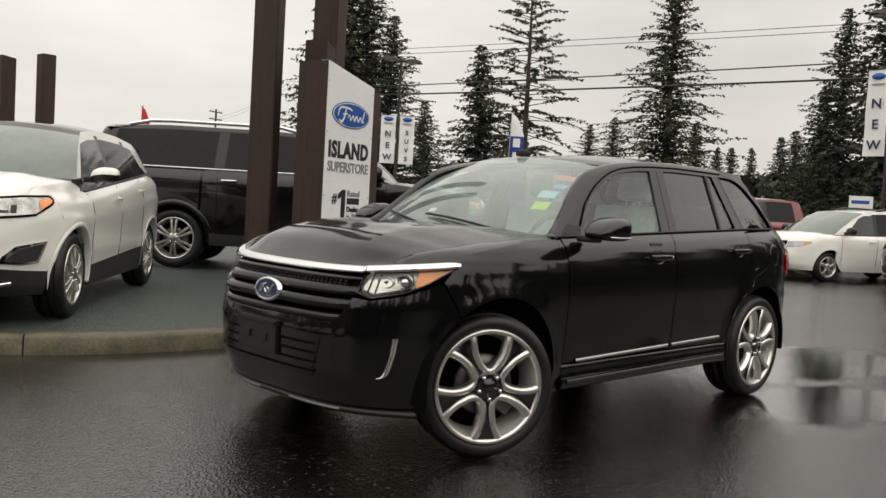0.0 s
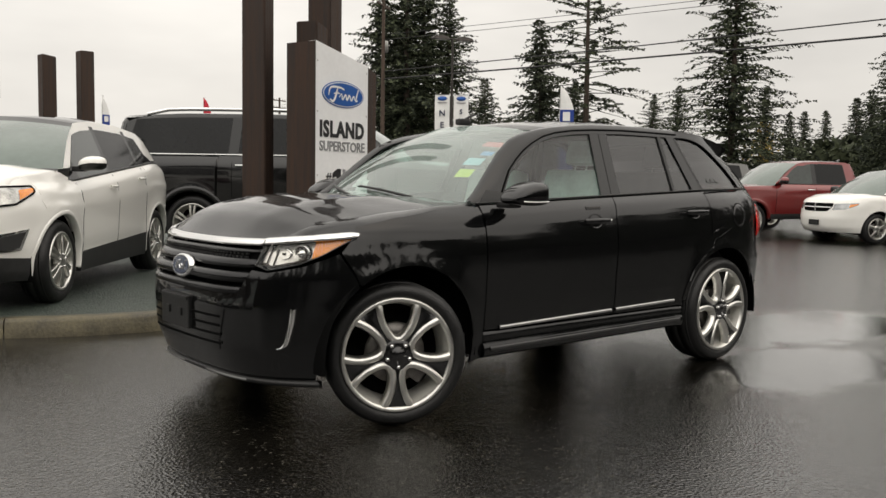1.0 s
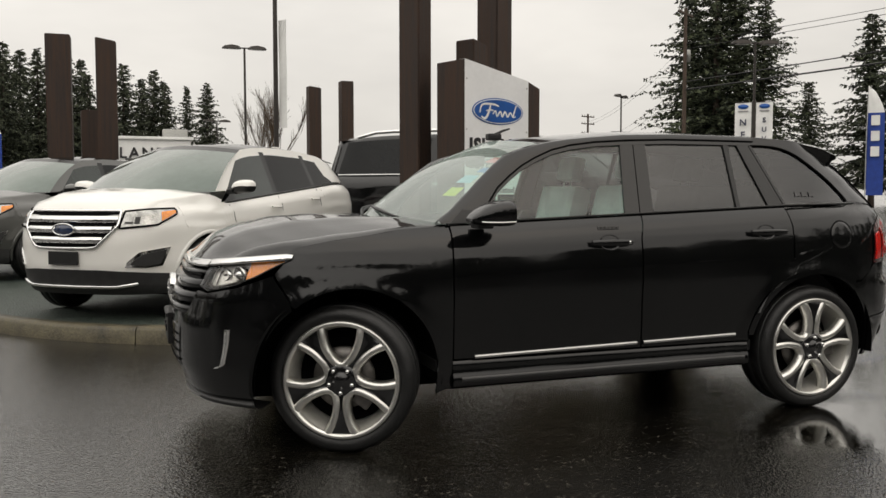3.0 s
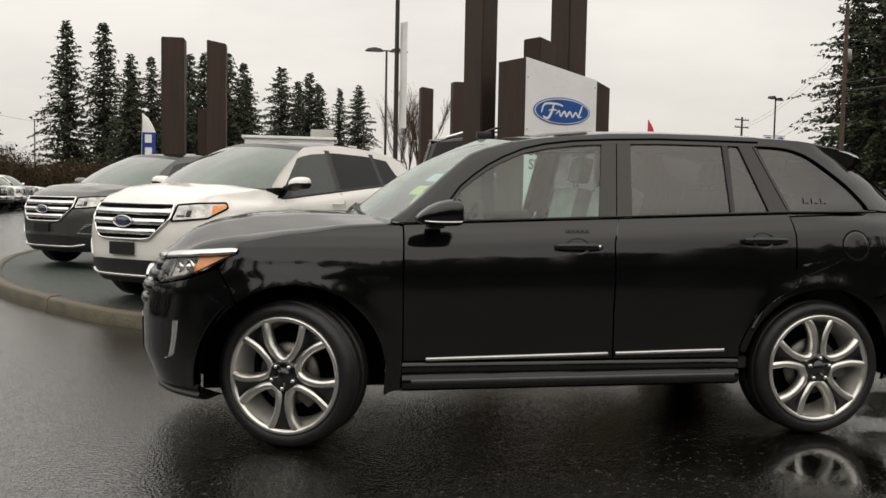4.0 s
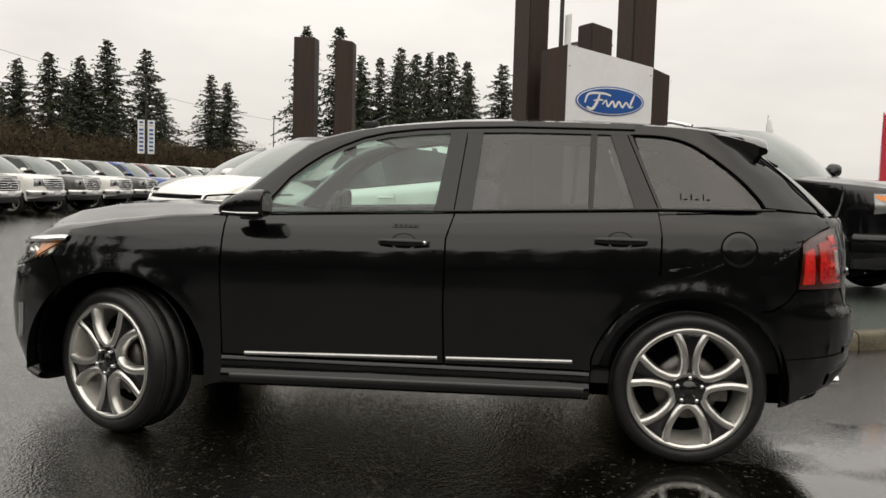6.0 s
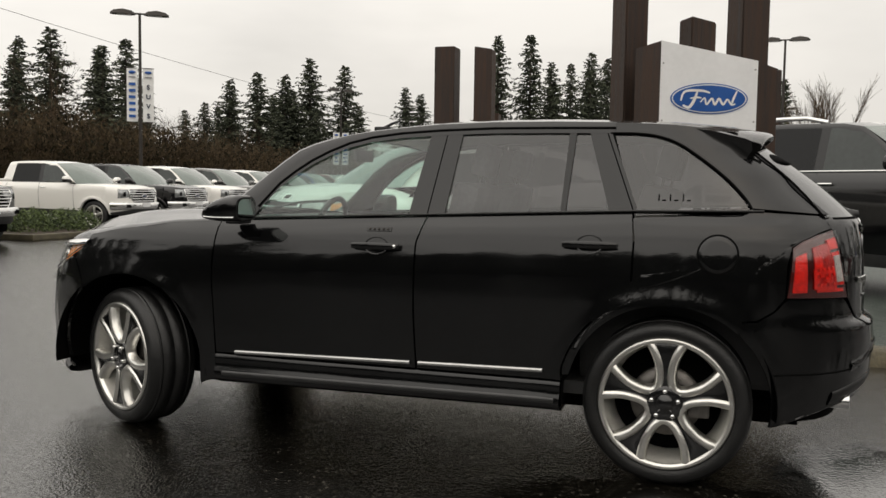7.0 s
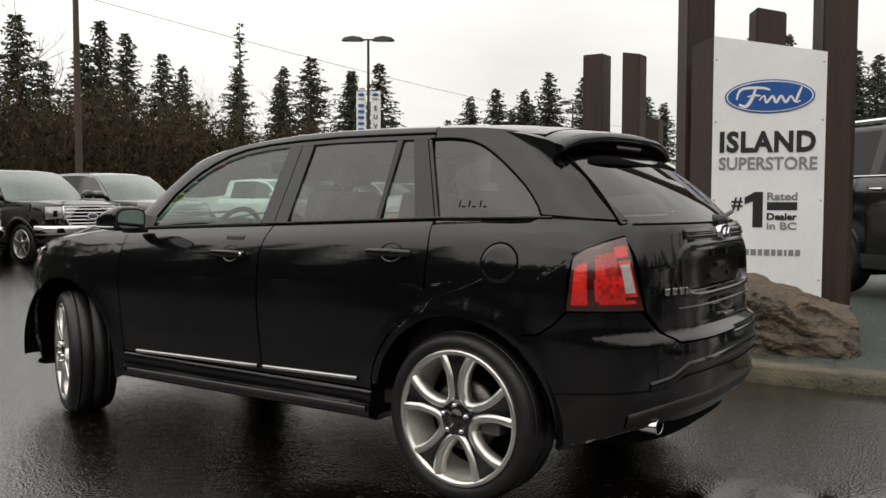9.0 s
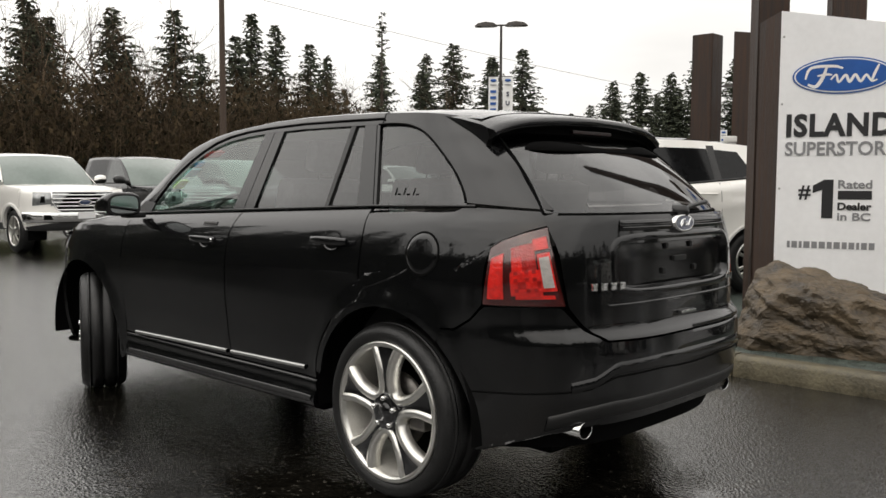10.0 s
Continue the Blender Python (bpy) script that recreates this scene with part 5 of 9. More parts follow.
    part("cowl", s, TRIM, car, "black plastic scuttle")
    # windscreen
    def screen(u, v, d=0.0):
        xb, xt = -1.125 + 0.245 * v * v, -0.335 + 0.16 * v * v
        yb, yt = 0.775 * v, 0.600 * v
        zb_, zt = 1.145 - 0.0 * v * v, 1.622 - 0.050 * v * v
        bow = 0.055 * math.sin(math.pi * u)
        return (xb + (xt - xb) * u - bow * 0.55 - d * 0.5, yb + (yt - yb) * u, zb_ + (zt - zb_) * u + bow * 0.75 + d * 0.86)
    vs = [-0.955 + 1.91 * i / 24 for i in range(25)]
    s = Shape().grid([[screen(u / 16, v) for v in vs] for u in range(17)], True, flip=True)
    ws = part("windscreen", s, GLASS_SCREEN, car, "green-tinted windscreen with price stickers")
    ws.visible_shadow = False
    # black print round the glass
    s = Shape()
    for band in ((0.93, 1.0),):
        s.grid([[screen(band[0] + (band[1] - band[0]) * k, v, -0.004) for v in vs] for k in (0, 0.5, 1)], True, flip=True)
    part("glass_print", s, CABIN, ws)
    def sticker(v0, v1, u0, u1, mat, nm="sticker", lab=""):
        s = Shape().grid([[screen(u0 + (u1 - u0) * j / 2, v0 + (v1 - v0) * i / 2, -0.006) for i in range(3)] for j in range(3)], False)
        part(nm, s, mat, ws, lab)
    sticker(-0.84, -0.72, 0.26, 0.35, STICK_GREEN, lab="yellow-green windscreen sticker")
    sticker(-0.84, -0.70, 0.40, 0.49, STICK_BLUE, lab="pale blue windscreen sticker")
    sticker(-0.86, -0.76, 0.53, 0.59, STICK_BLUE2, lab="blue windscreen sticker")
    sticker(-0.87, -0.68, 0.66, 0.74, STICK_RED, lab="red windscreen sticker")
    sticker(0.12, 0.2, 0.16, 0.20, WHITE_VINYL)
    # wipers
    for v0, v1, u1 in ((-0.55, 0.10, 0.10), (0.15, 0.75, 0.10)):
        base = screen(0.015, v0, 0.015)
        tip = screen(u1, v1, 0.02)
        mid = screen(0.05, (v0 + v1) / 2, 0.035)
        w = part("wiper", Shape().tube(smooth_line([base, mid, tip], 5), 0.008, 6), TRIM, car)
        part("wiper_blade", Shape().tube(smooth_line([screen(0.03, v0 + 0.12, 0.018), screen(0.075, (v0 + v1) / 2 + 0.03, 0.02), screen(u1, v1 + 0.04, 0.018)], 4), 0.006, 6), TRIM, w)
    # roof edge heights
    def roof_z(x):
        return tab([(-0.50, 1.497), (-0.33, 1.553), (-0.15, 1.594), (0.06, 1.615), (0.26, 1.633), (0.55, 1.642), (0.83, 1.642), (1.1, 1.636), (1.4, 1.622), (1.6, 1.603), (1.75, 1.588)], x)
    def roof_y(x):
        z = roof_z(x) - 0.006
        return -K.at(K.sx(min(x, 1.5), z), z)[1] - 0.012 - max(0, x - 1.5) * 0.12
    s = Shape()
    xs = [-0.335 + 0.075 * i for i in range(28)]
    rows = []
    for i, x in enumerate(xs):
        row = []
        for j in range(25):
            v = -1 + 2 * j / 24
            xx = x + 0.16 * v * v * max(0, 1 - i / 8)
            w = roof_y(xx)
            zr = roof_z(xx)
            if i == 0:
                p = screen(1.0, v)
                row.append((p[0], v * max(w, 0.60), min(p[2], zr + 0.03 * (1 - v * v) + 0.004)))
                continue
            row.append((xx, w * v, zr + 0.048 * (1 - abs(v) ** 2.6) - 0.004 * (abs(v) > 0.99)))
        rows.append(row)
    s.grid(rows, True)
    roof = part("roof", s, PAINT_BLACK, car)
    ant = Shape().box(-0.345, -0.255, -0.028, 0.028, 1.630, 1.672, 0.012)
    ant.tube([(-0.29, 0, 1.665), (-0.24, 0, 1.690), (-0.19, 0, 1.705)], [0.010, 0.008, 0.005], 8)
    part("roof_antenna", ant, TRIM, roof, "black roof antenna")
    # A-pillar and cant rail
    x_cut = [-0.93, -0.86, -0.78, -0.68, -0.58, -0.50, -0.42, -0.33, -0.22, -0.10, 0.06, 0.26, 0.55, 0.83, 1.10, 1.14]
    def out_edge(x):
        """Height of the body edge along pillar and roof."""
        return tab([(-0.93, 1.150), (-0.86, 1.195), (-0.78, 1.262), (-0.68, 1.352), (-0.58, 1.437), (-0.50, 1.497), (-0.42, 1.530), (-0.33, 1.556), (-0.22, 1.584), (-0.10, 1.603), (0.06, 1.619), (0.26, 1.636), (0.55, 1.645), (0.83, 1.645), (1.10, 1.640), (1.2, 1.638)], x)
    def in_edge(x):
        """Top of the window openings."""
        return tab([(-0.93, 1.142), (-0.80, 1.146), (-0.70, 1.150), (-0.66, 1.21), (-0.58, 1.305), (-0.50, 1.370), (-0.42, 1.425), (-0.33, 1.472), (-0.22, 1.517), (-0.10, 1.546), (0.06, 1.567), (0.26, 1.580), (0.55, 1.590), (0.83, 1.590), (1.10, 1.588), (1.2, 1.587)], x)
    s = Shape()
    g = [[(K.sx(x, z), z) for z in (in_edge(x), (in_edge(x) + out_edge(x)) / 2, out_edge(x))] for x in x_cut]
    pts = [[K.at(q, z, 0.004) for q, z in r] for r in g]
    # the outer edge of the pillar meets the windscreen
    for r in pts:
        a = r[2]
        r.append((a[0] - 0.012, a[1] + 0.022, a[2] + 0.010) if a[0] < -0.3 else (a[0], a[1] + 0.022, a[2] + 0.006))
        r.append((a[0] - 0.012, a[1] + 0.06, a[2] - 0.015))
    s.grid(pts, True, flip=True)
    both("roof_rail", s, PAINT_BLACK)
    s = Shape().tube([K.at(K.sx(x, in_edge(x) + 0.026), in_edge(x) + 0.026, 0.007) for x in x_cut[3:]], 0.0055, 5)
    both("rail_seal", s, UNDER)
    # window panes and pillars between them
    def pane(name, b, r, t, l, mat, lab, d=-0.008, nu=16, nv=10):
        s = Shape()
        K.skin(s, coons(S(b), S(r), S(t), S(l), nu, nv), d, rim=0.0)
        for ob in both(name, s, mat, lab):
            ob.visible_shadow = False
    top_f = [(x, in_edge(x)) for x in (-0.675, -0.62, -0.55, -0.48, -0.40, -0.31, -0.20, -0.08, 0.06, 0.22)]
    pane("front_window", [(-0.70, zb(-0.7) - 0.01), (0.165, zb(0.165) - 0.01)], [(0.165, zb(0.165) - 0.01), (0.225, 1.586)], top_f, [(-0.70, zb(-0.7) - 0.01), (-0.675, in_edge(-0.675))], GLASS_FRONT, "clear green-tinted door window")
    pane("rear_window", [(0.345, zb(0.345) - 0.01), (0.915, zb(0.915) - 0.01)], [(0.915, zb(0.915) - 0.01), (0.925, 1.592)], [(0.385, 1.588), (0.925, 1.592)], [(0.345, zb(0.345) - 0.01), (0.385, 1.588)], GLASS_TINT, "dark privacy glass")
    pane("rear_vent_window", [(0.935, zb(0.935) - 0.01), (1.145, zb(1.145) - 0.01)], [(1.145, zb(1.145) - 0.01), (1.025, 1.590)], [(0.955, 1.592), (1.025, 1.590)], [(0.935, zb(0.935) - 0.01), (0.955, 1.592)], GLASS_TINT, "dark privacy glass")
    q_top = [(x + 0.012, z + 0.014) for x, z in q_edge[::-1]]
    pane("quarter_window", [(1.258, 1.205), (1.5, 1.218), (1.755, 1.230)], [(1.755, 1.230)] + [(1.772, 1.255)], q_top[:-1] + [(1.772, 1.255)], [(1.258, 1.205), q_top[0]], GLASS_TINT, "dark privacy glass")
    for x0, w, h in ((1.355, 0.006, 0.030), (1.372, 0.016, 0.006), (1.405, 0.006, 0.030), (1.425, 0.018, 0.006), (1.462, 0.006, 0.030), (1.480, 0.016, 0.006)):
        q = [K.at(K.sx(xx, zz), zz, -0.006) for xx, zz in ((x0, 1.275), (x0 + w, 1.276), (x0 + w, 1.276 + h), (x0, 1.275 + h))]
        part("window_mark", Shape().add(q, [(0, 1, 2, 3)]), UNDER, car, "dark mark on the rear side window")
    def strip(name, a, b, mat, d=0.003, n=8, lab=""):
        s = Shape()
        g = [[(K.sx(p[0] + (q[0] - p[0]) * t, p[1] + (q[1] - p[1]) * t), p[1] + (q[1] - p[1]) * t) for t in (0, 0.33, 0.67, 1)] for p, q in zip(resample(a, n), resample(b, n))]
        K.skin(s, g, d, rim=0.012)
        both(name, s, mat, lab)
    strip("window_pillar", [(0.163, zb(0.163)), (0.222, 1.584)], [(0.257, zb(0.257)), (0.305, 1.586)], GLOSS_TRIM)
    strip("window_pillar", [(0.263, zb(0.263)), (0.311, 1.586)], [(0.348, zb(0.348)), (0.388, 1.590)], GLOSS_TRIM)
    strip("window_pillar", [(1.140, zb(1.14)), (1.020, 1.592)], [(1.246, zb(1.246)), (1.100, 1.592)], GLOSS_TRIM)
    strip("window_pillar", [(1.252, zb(1.252)), (1.106, 1.592)], [(1.268, zb(1.268)), (1.124, 1.592)], GLOSS_TRIM)
    # the pillars' inner cores close the gaps between door frames
    for x0, x1, x2, x3 in ((0.20, 0.262, 0.31, 0.35), (1.19, 1.060, 1.262, 1.118)):
        core = Shape()
        K.skin(core, [[(K.sx(x0 + (x1 - x0) * t + (x2 + (x3 - x2) * t - x0 - (x1 - x0) * t) * u, zb(x0) + 0.38 * t), zb(x0) - 0.01 + 0.385 * t) for u in (0, 0.5, 1)] for t in (0, 0.25, 0.5, 0.75, 1.0)], -0.016)
        both("pillar_core", core, UNDER)
    strip("window_divider", [(0.914, zb(0.914)), (0.924, 1.592)], [(0.938, zb(0.938)), (0.958, 1.592)], TRIM)
    strip("mirror_sail", [(-0.888, 1.132), (-0.80, 1.215)], [(-0.690, zb(-0.69)), (-0.672, 1.205)], TRIM, 0.006)
    belt_line = [K.at(K.sx(-0.90 + 2.70 * i / 30, zb(-0.90 + 2.70 * i / 30)), zb(-0.90 + 2.70 * i / 30) - (0.0 if i < 24 else 0.002 * (i - 24)), 0.004) for i in range(31)]
    both("belt_seal", Shape().tube(belt_line, 0.006, 6), TRIM)
    q_line = [K.at(K.sx(x, z), z, 0.002) for x, z in [(1.262, 1.212)] + q_edge[0:] + [(1.118, 1.588)]][1:]
    both("window_seal", Shape().tube(q_line, 0.005, 6), UNDER)
    # mirrors: a pod with a flat floor, a domed front and an upright rear edge
    s = Shape()
    rows = []
    sq = lambda q, e: math.copysign(abs(q) ** e, q)
    for x, y0, y1, z0, z1 in ((-0.846, -1.10, -0.985, 1.176, 1.190), (-0.838, -1.135, -0.960, 1.166, 1.204), (-0.818, -1.160, -0.940, 1.158, 1.224), (-0.785, -1.175, -0.922, 1.152, 1.250), (-0.745, -1.182, -0.912, 1.148, 1.270),
                              (-0.700, -1.184, -0.906, 1.146, 1.284), (-0.655, -1.183, -0.906, 1.147, 1.288), (-0.632, -1.180, -0.910, 1.150, 1.284), (-0.626, -1.172, -0.920, 1.156, 1.276)):
        row = []
        for a in [2 * math.pi * i / 32 for i in range(32)]:
            c, sn = math.cos(a), math.sin(a)
            y = (y0 + y1) / 2 + (y1 - y0) / 2 * sq(c, 0.55)
            z = (z0 + z1) / 2 + (z1 - z0) / 2 * sq(sn, 0.62 if sn > 0 else 0.45)
            # the roof of the pod falls towards its outer end
            z -= max(0.0, z - (z0 + z1) / 2) * 0.12 * max(0.0, (-1.10 - y) / 0.09)
            row.append((x, -1.002 + (y + 1.045) * 0.75, 1.20 + (z - 1.217) * 0.95))
        rows.append(row)
    s.grid(rows, True, close=True)
    s.add(rows[0], [tuple(range(32))])
    mirror_pair = both("door_mirror", s, PAINT_BLACK, "black door mirror")
    back = Shape().add([(p[0] + 0.001, p[1], p[2]) for p in rows[-1]], [tuple(range(32))])
    part("mirror_bezel", back, TRIM, mirror_pair[0])
    part("mirror_bezel", back.mirror(), TRIM, mirror_pair[1])
    gl = Shape().add([(p[0] + 0.004, -1.0 + (p[1] + 1.0) * 0.86, 1.196 + (p[2] - 1.196) * 0.86) for p in rows[-1]], [tuple(range(32))])
    part("mirror_glass", gl, MIRROR, mirror_pair[0], "mirror glass")
    part("mirror_glass", gl.mirror(), MIRROR, mirror_pair[1], "mirror glass")
    foot = Shape().box(-0.775, -0.690, -0.955, -0.835, 1.118, 1.152, 0.014)
    part("mirror_foot", foot, TRIM, mirror_pair[0])
    part("mirror_foot", foot.mirror(), TRIM, mirror_pair[1])
    gleam = Shape().tube(smooth_line([(-0.812, -1.091, 1.158), (-0.775, -1.104, 1.156), (-0.72, -1.110, 1.155), (-0.66, -1.109, 1.156), (-0.634, -1.106, 1.157)], 4), 0.0045, 6)
    part("mirror_strip", gleam, CHROME, mirror_pair[0])
    part("mirror_strip", gleam.mirror(), CHROME, mirror_pair[1])
    # door handles
    for x0, drs in ((-0.095, doors_f), (0.945, doors_r)):
        z = 1.035 + 0.04 * x0
        for sd, dr in ((0, drs[0]), (1, drs[1])):
            cup = Shape()
            ring = []
            for r, d in ((0.0, -0.022), (0.5, -0.018), (0.85, -0.006), (1.0, 0.001)):
                ring.append([K.at(K.sx(x0 + 0.12 + 0.062 * r * math.cos(a), z + 0.042 * r * math.sin(a)), z + 0.042 * r * math.sin(a), d + 0.003) for a in [2 * math.pi * i / 20 for i in range(20)]])
            cup.grid(ring, True, close=True)
            part("handle_cup", cup.mirror() if sd else cup, GLOSS_TRIM, dr)
            h = Shape()
            rows = []
            for i in range(13):
                t = i / 12
                x = x0 + 0.245 * t
                d = 0.012 + 0.030 * math.sin(math.pi * min(1, max(0, 0.08 + 0.84 * t))) ** 0.6
                b = K.at(K.sx(x, z), z, d)
                hz, hy = 0.0190 * (0.8 + 0.2 * math.sin(math.pi * t)), 0.009
                rows.append([(x, b[1] + hy * math.cos(a), z + hz * math.sin(a)) for a in [2 * math.pi * k / 10 for k in range(10)]])
            h.grid(rows, True, close=True)
            for r in (rows[0], rows[-1]):
                h.add(r, [tuple(range(10))])
            hd = part("door_handle", h.mirror() if sd else h, PAINT_BLACK, dr)
            if x0 < 0 and not sd:
                b = K.at(K.sx(x0 + 0.225, z), z, 0.036)
                part("lock_barrel", Shape().lathe([(0, -0.004), (0.009, -0.003), (0.011, 0.004)], 12, centre=b), CHROME, hd)
                pad = Shape()
                K.skin(pad, coons(S([(x0 + 0.06, z + 0.070), (x0 + 0.19, z + 0.072)]), S([(x0 + 0.19, z + 0.072), (x0 + 0.19, z + 0.090)]), S([(x0 + 0.06, z + 0.088), (x0 + 0.19, z + 0.090)]), S([(x0 + 0.06, z + 0.070), (x0 + 0.06, z + 0.088)]), 8, 2), 0.004)
                kp = part("keypad", pad, TRIM, dr, "door keypad with five buttons")
                for q in range(5):
                    xx = x0 + 0.077 + q * 0.024
                    part("key", Shape().lathe([(0, -0.003), (0.005, -0.002), (0.006, 0.003)], 8, centre=K.at(K.sx(xx, z + 0.08), z + 0.08, 0.006)), METAL_DARK, kp)
    # tail: rear bumper, hatch, glass, lamps, spoiler
    R = K.rear
    s = Shape()
    ba = arc(HUB_R, HUB_Z, AR, 48, -12, 12)
    g = coons(S([(1.868, 0.345), (1.95, 0.355), (2.1, 0.385)]) + R([(0.55, 0.40), (0.3, 0.405)]) + [(2.0, 0.405)], [(2.0, 0.405), (2.0, 0.725)], S([(1.735, 0.757), (1.80, 0.757), (1.865, 0.803), (1.912, 0.858), (2.05, 0.862), (2.155, 0.862)]) + R([(0.61, 0.78), (0.545, 0.728), (0.3, 0.724)]) + [(2.0, 0.724)], S([(1.868, 0.345)] + ba[::-1] + [(1.735, 0.757)]), 50, 22)
    K.skin(s, g, 0.0)
    m2 = s.mirror()
    s.add(m2.v, m2.f, True)
    rb = part("rear_bumper", s, PAINT_BLACK, car)
    # bumper ledge and seam
    def tail_line(pts, n, d, r, name, mat, lab=""):
        ln = [K.at(q, z, d) for q, z in resample(pts, n)]
        ln = ln + [(x, -y, z) for x, y, z in ln[:-1]][::-1]
        part(name, Shape().tube(ln, r, 6), mat, rb, lab)
    tail_line(S([(1.868, 0.530), (2.05, 0.535), (2.18, 0.545)]) + R([(0.60, 0.555), (0.50, 0.595), (0.25, 0.602)]) + [(2.0, 0.592)], 40, 0.0005, 0.004, "bumper_seam", UNDER)
    rows = []
    for dz, d in ((-0.022, -0.001), (-0.010, 0.006), (0.008, 0.009), (0.020, 0.004), (0.028, -0.001)):
        left = [K.at(q, z + dz, d) for q, z in resample(R([(0.66, 0.555), (0.58, 0.575), (0.50, 0.625), (0.25, 0.632)]) + [(2.0, 0.632)], 24)]
        rows.append(left + [(x, -y, z) for x, y, z in left[:-1]][::-1])
    part("bumper_ledge", Shape().grid(rows, True), PAINT_BLACK, rb)
    rows = []
    for dz, d in ((0.05, -0.004), (0.042, 0.006), (0.02, 0.010), (-0.01, 0.006), (-0.035, -0.02), (-0.04, -0.2)):
        left = [K.at(q, z + dz, d) for q, z in resample(R([(0.70, 0.40), (0.62, 0.43), (0.50, 0.452), (0.25, 0.455)]) + [(2.0, 0.455)], 24)]
        rows.append(left + [(x, -y, z) for x, y, z in left[:-1]][::-1])
    part("rear_valance", Shape().grid(rows, True), TRIM, rb, "black rear valance")
    for sg in (-1, 1):
        oval = Matrix.Translation((2.205, sg * 0.575, 0.386)) @ Matrix.Diagonal((1, 1.1, 0.85, 1))
        p = Shape().lathe([(0.036, 0.0), (0.038, 0.002), (0.041, -0.001), (0.042, -0.09)], 28, axis="x").moved(oval)
        tip = part("exhaust_tip", p, CHROME, car, "chrome exhaust tip")
        part("exhaust_bore", Shape().lathe([(0.0365, 0.0), (0.035, -0.06), (0.0, -0.06)], 28, axis="x").moved(oval), UNDER, tip)
    # hatch: lower part
    s = Shape()
    g = coons(R([(0.535, 0.738), (0.3, 0.734)]) + [(2.0, 0.734)], [(2.0, 0.734), (2.0, 1.205)], R([(0.665, 1.205), (0.4, 1.207)]) + [(2.0, 1.207)], R([(0.535, 0.738), (0.60, 0.79), (0.652, 0.862), (0.664, 0.95), (0.672, 1.05), (0.677, 1.10), (0.680, 1.18), (0.672, 1.205)]), 28, 26)
    K.skin(s, g, 0.001)
    m2 = s.mirror()
    s.add(m2.v, m2.f, True)
    def in_plate(f):
        y = sum(s.v[k][1] for k in f) / len(f)
        z = sum(s.v[k][2] for k in f) / len(f)
        return abs(y) < 0.45 and 0.925 < z < 1.105
    keep = [k for k, f in enumerate(s.f) if not in_plate(f)]
    s.f, s.sm = [s.f[k] for k in keep], [s.sm[k] for k in keep]
    hatch = part("tailgate", s, PAINT_BLACK, car)
    # plate recess with a rounded lip, set into the tailgate
    def recess_ring(grow, d, n=64):
        pts = []
        for i in range(n):
            a = 2 * math.pi * i / n
            ca, sa = math.cos(a), math.sin(a)
            y = (0.455 + grow) * math.copysign(abs(ca) ** 0.36, ca)
            z = 1.012 + (0.098 + grow) * math.copysign(abs(sa) ** 0.36, sa)
            p = K.at(K.sr(abs(y), z), z, d)
            pts.append((p[0], math.copysign(abs(p[1]), -y), p[2]))
        return pts
    lip = Shape().grid([recess_ring(0.030, -0.002), recess_ring(0.026, 0.004), recess_ring(0.006, 0.006), recess_ring(-0.002, 0.002), recess_ring(-0.012, -0.026)], True, close=True)
    part("plate_surround", lip, PAINT_BLACK, hatch)
    back = Shape()
    rows = []
    for k in range(7):
        z = 0.918 + 0.188 * k / 6
        left = [K.at(K.sr(0.455 * (1 - i / 12), z), z, -0.026) for i in range(13)]
        rows.append(left + [(x, -y, q) for x, y, q in left[:-1]][::-1])
    part("plate_recess", back.grid(rows, True), GLOSS_TRIM, hatch, "empty gloss black plate recess")
    def hatch_bar(y1, z, h, d, mat, name, drop=0.0, lab=""):
        rows = []
        for dz, dd in ((-h, 0.0), (-h * 0.8, d), (h * 0.8, d), (h, 0.0)):
            left = [K.at(K.sr(y1 * (1 - i / 16), z), z + dz + drop * (1 - i / 16) ** 2, dd) for i in range(17)]
            rows.append(left + [(x, -y, zz) for x, y, zz in left[:-1]][::-1])
        part(name, Shape().grid(rows, True), mat, hatch, lab)
    hatch_bar(0.42, 1.165, 0.022, 0.006, GLOSS_TRIM, "hatch_moulding")
    hatch_bar(0.41, 1.157, 0.004, 0.011, GLOSS_TRIM, "hatch_moulding")
    hatch_bar(0.41, 1.175, 0.004, 0.011, GLOSS_TRIM, "hatch_moulding")
    hatch_bar(0.50, 0.862, 0.006, 0.006, PAINT_BLACK, "hatch_moulding")
    part("hatch_handle", Shape().box(2.298, 2.318, -0.06, 0.06, 0.795, 0.808, 0.004), CHROME, hatch)
    for yy, zz in ((-0.10, 1.075), (0.10, 1.075), (-0.13, 0.975), (0.13, 0.975)):
        xx = K.at(K.sr(abs(yy), zz), zz, -0.026)[0]
        part("plate_clip", Shape().box(xx - 0.004, xx + 0.010, yy - 0.010, yy + 0.010, zz - 0.012, zz + 0.012, 0.003), TRIM, hatch)
    xx = K.at(K.sr(0.0, 1.02), 1.02, -0.026)[0]
    part("plate_bracket", Shape().box(xx - 0.004, xx + 0.012, -0.05, 0.05, 1.010, 1.032, 0.004), TRIM, hatch)
    oval_badge("rear_badge", K.at(2.0, 1.166, 0.014), Matrix.Rotation(math.pi, 4, "Z") @ Matrix.Rotation(radians(6), 4, "Y"), 0.082, 0.037, hatch)
    for i in range(4):
        y = 0.560 - i * 0.042
        z = 0.937
        p = K.at(K.sr(y, z), z, 0.004)
        part("model_badge", Shape().box(p[0] - 0.006, p[0] + 0.006, p[1] - 0.016, p[1] + 0.016, z - 0.014, z + 0.014, 0.003), CHROME, hatch, "small chrome badge bar")
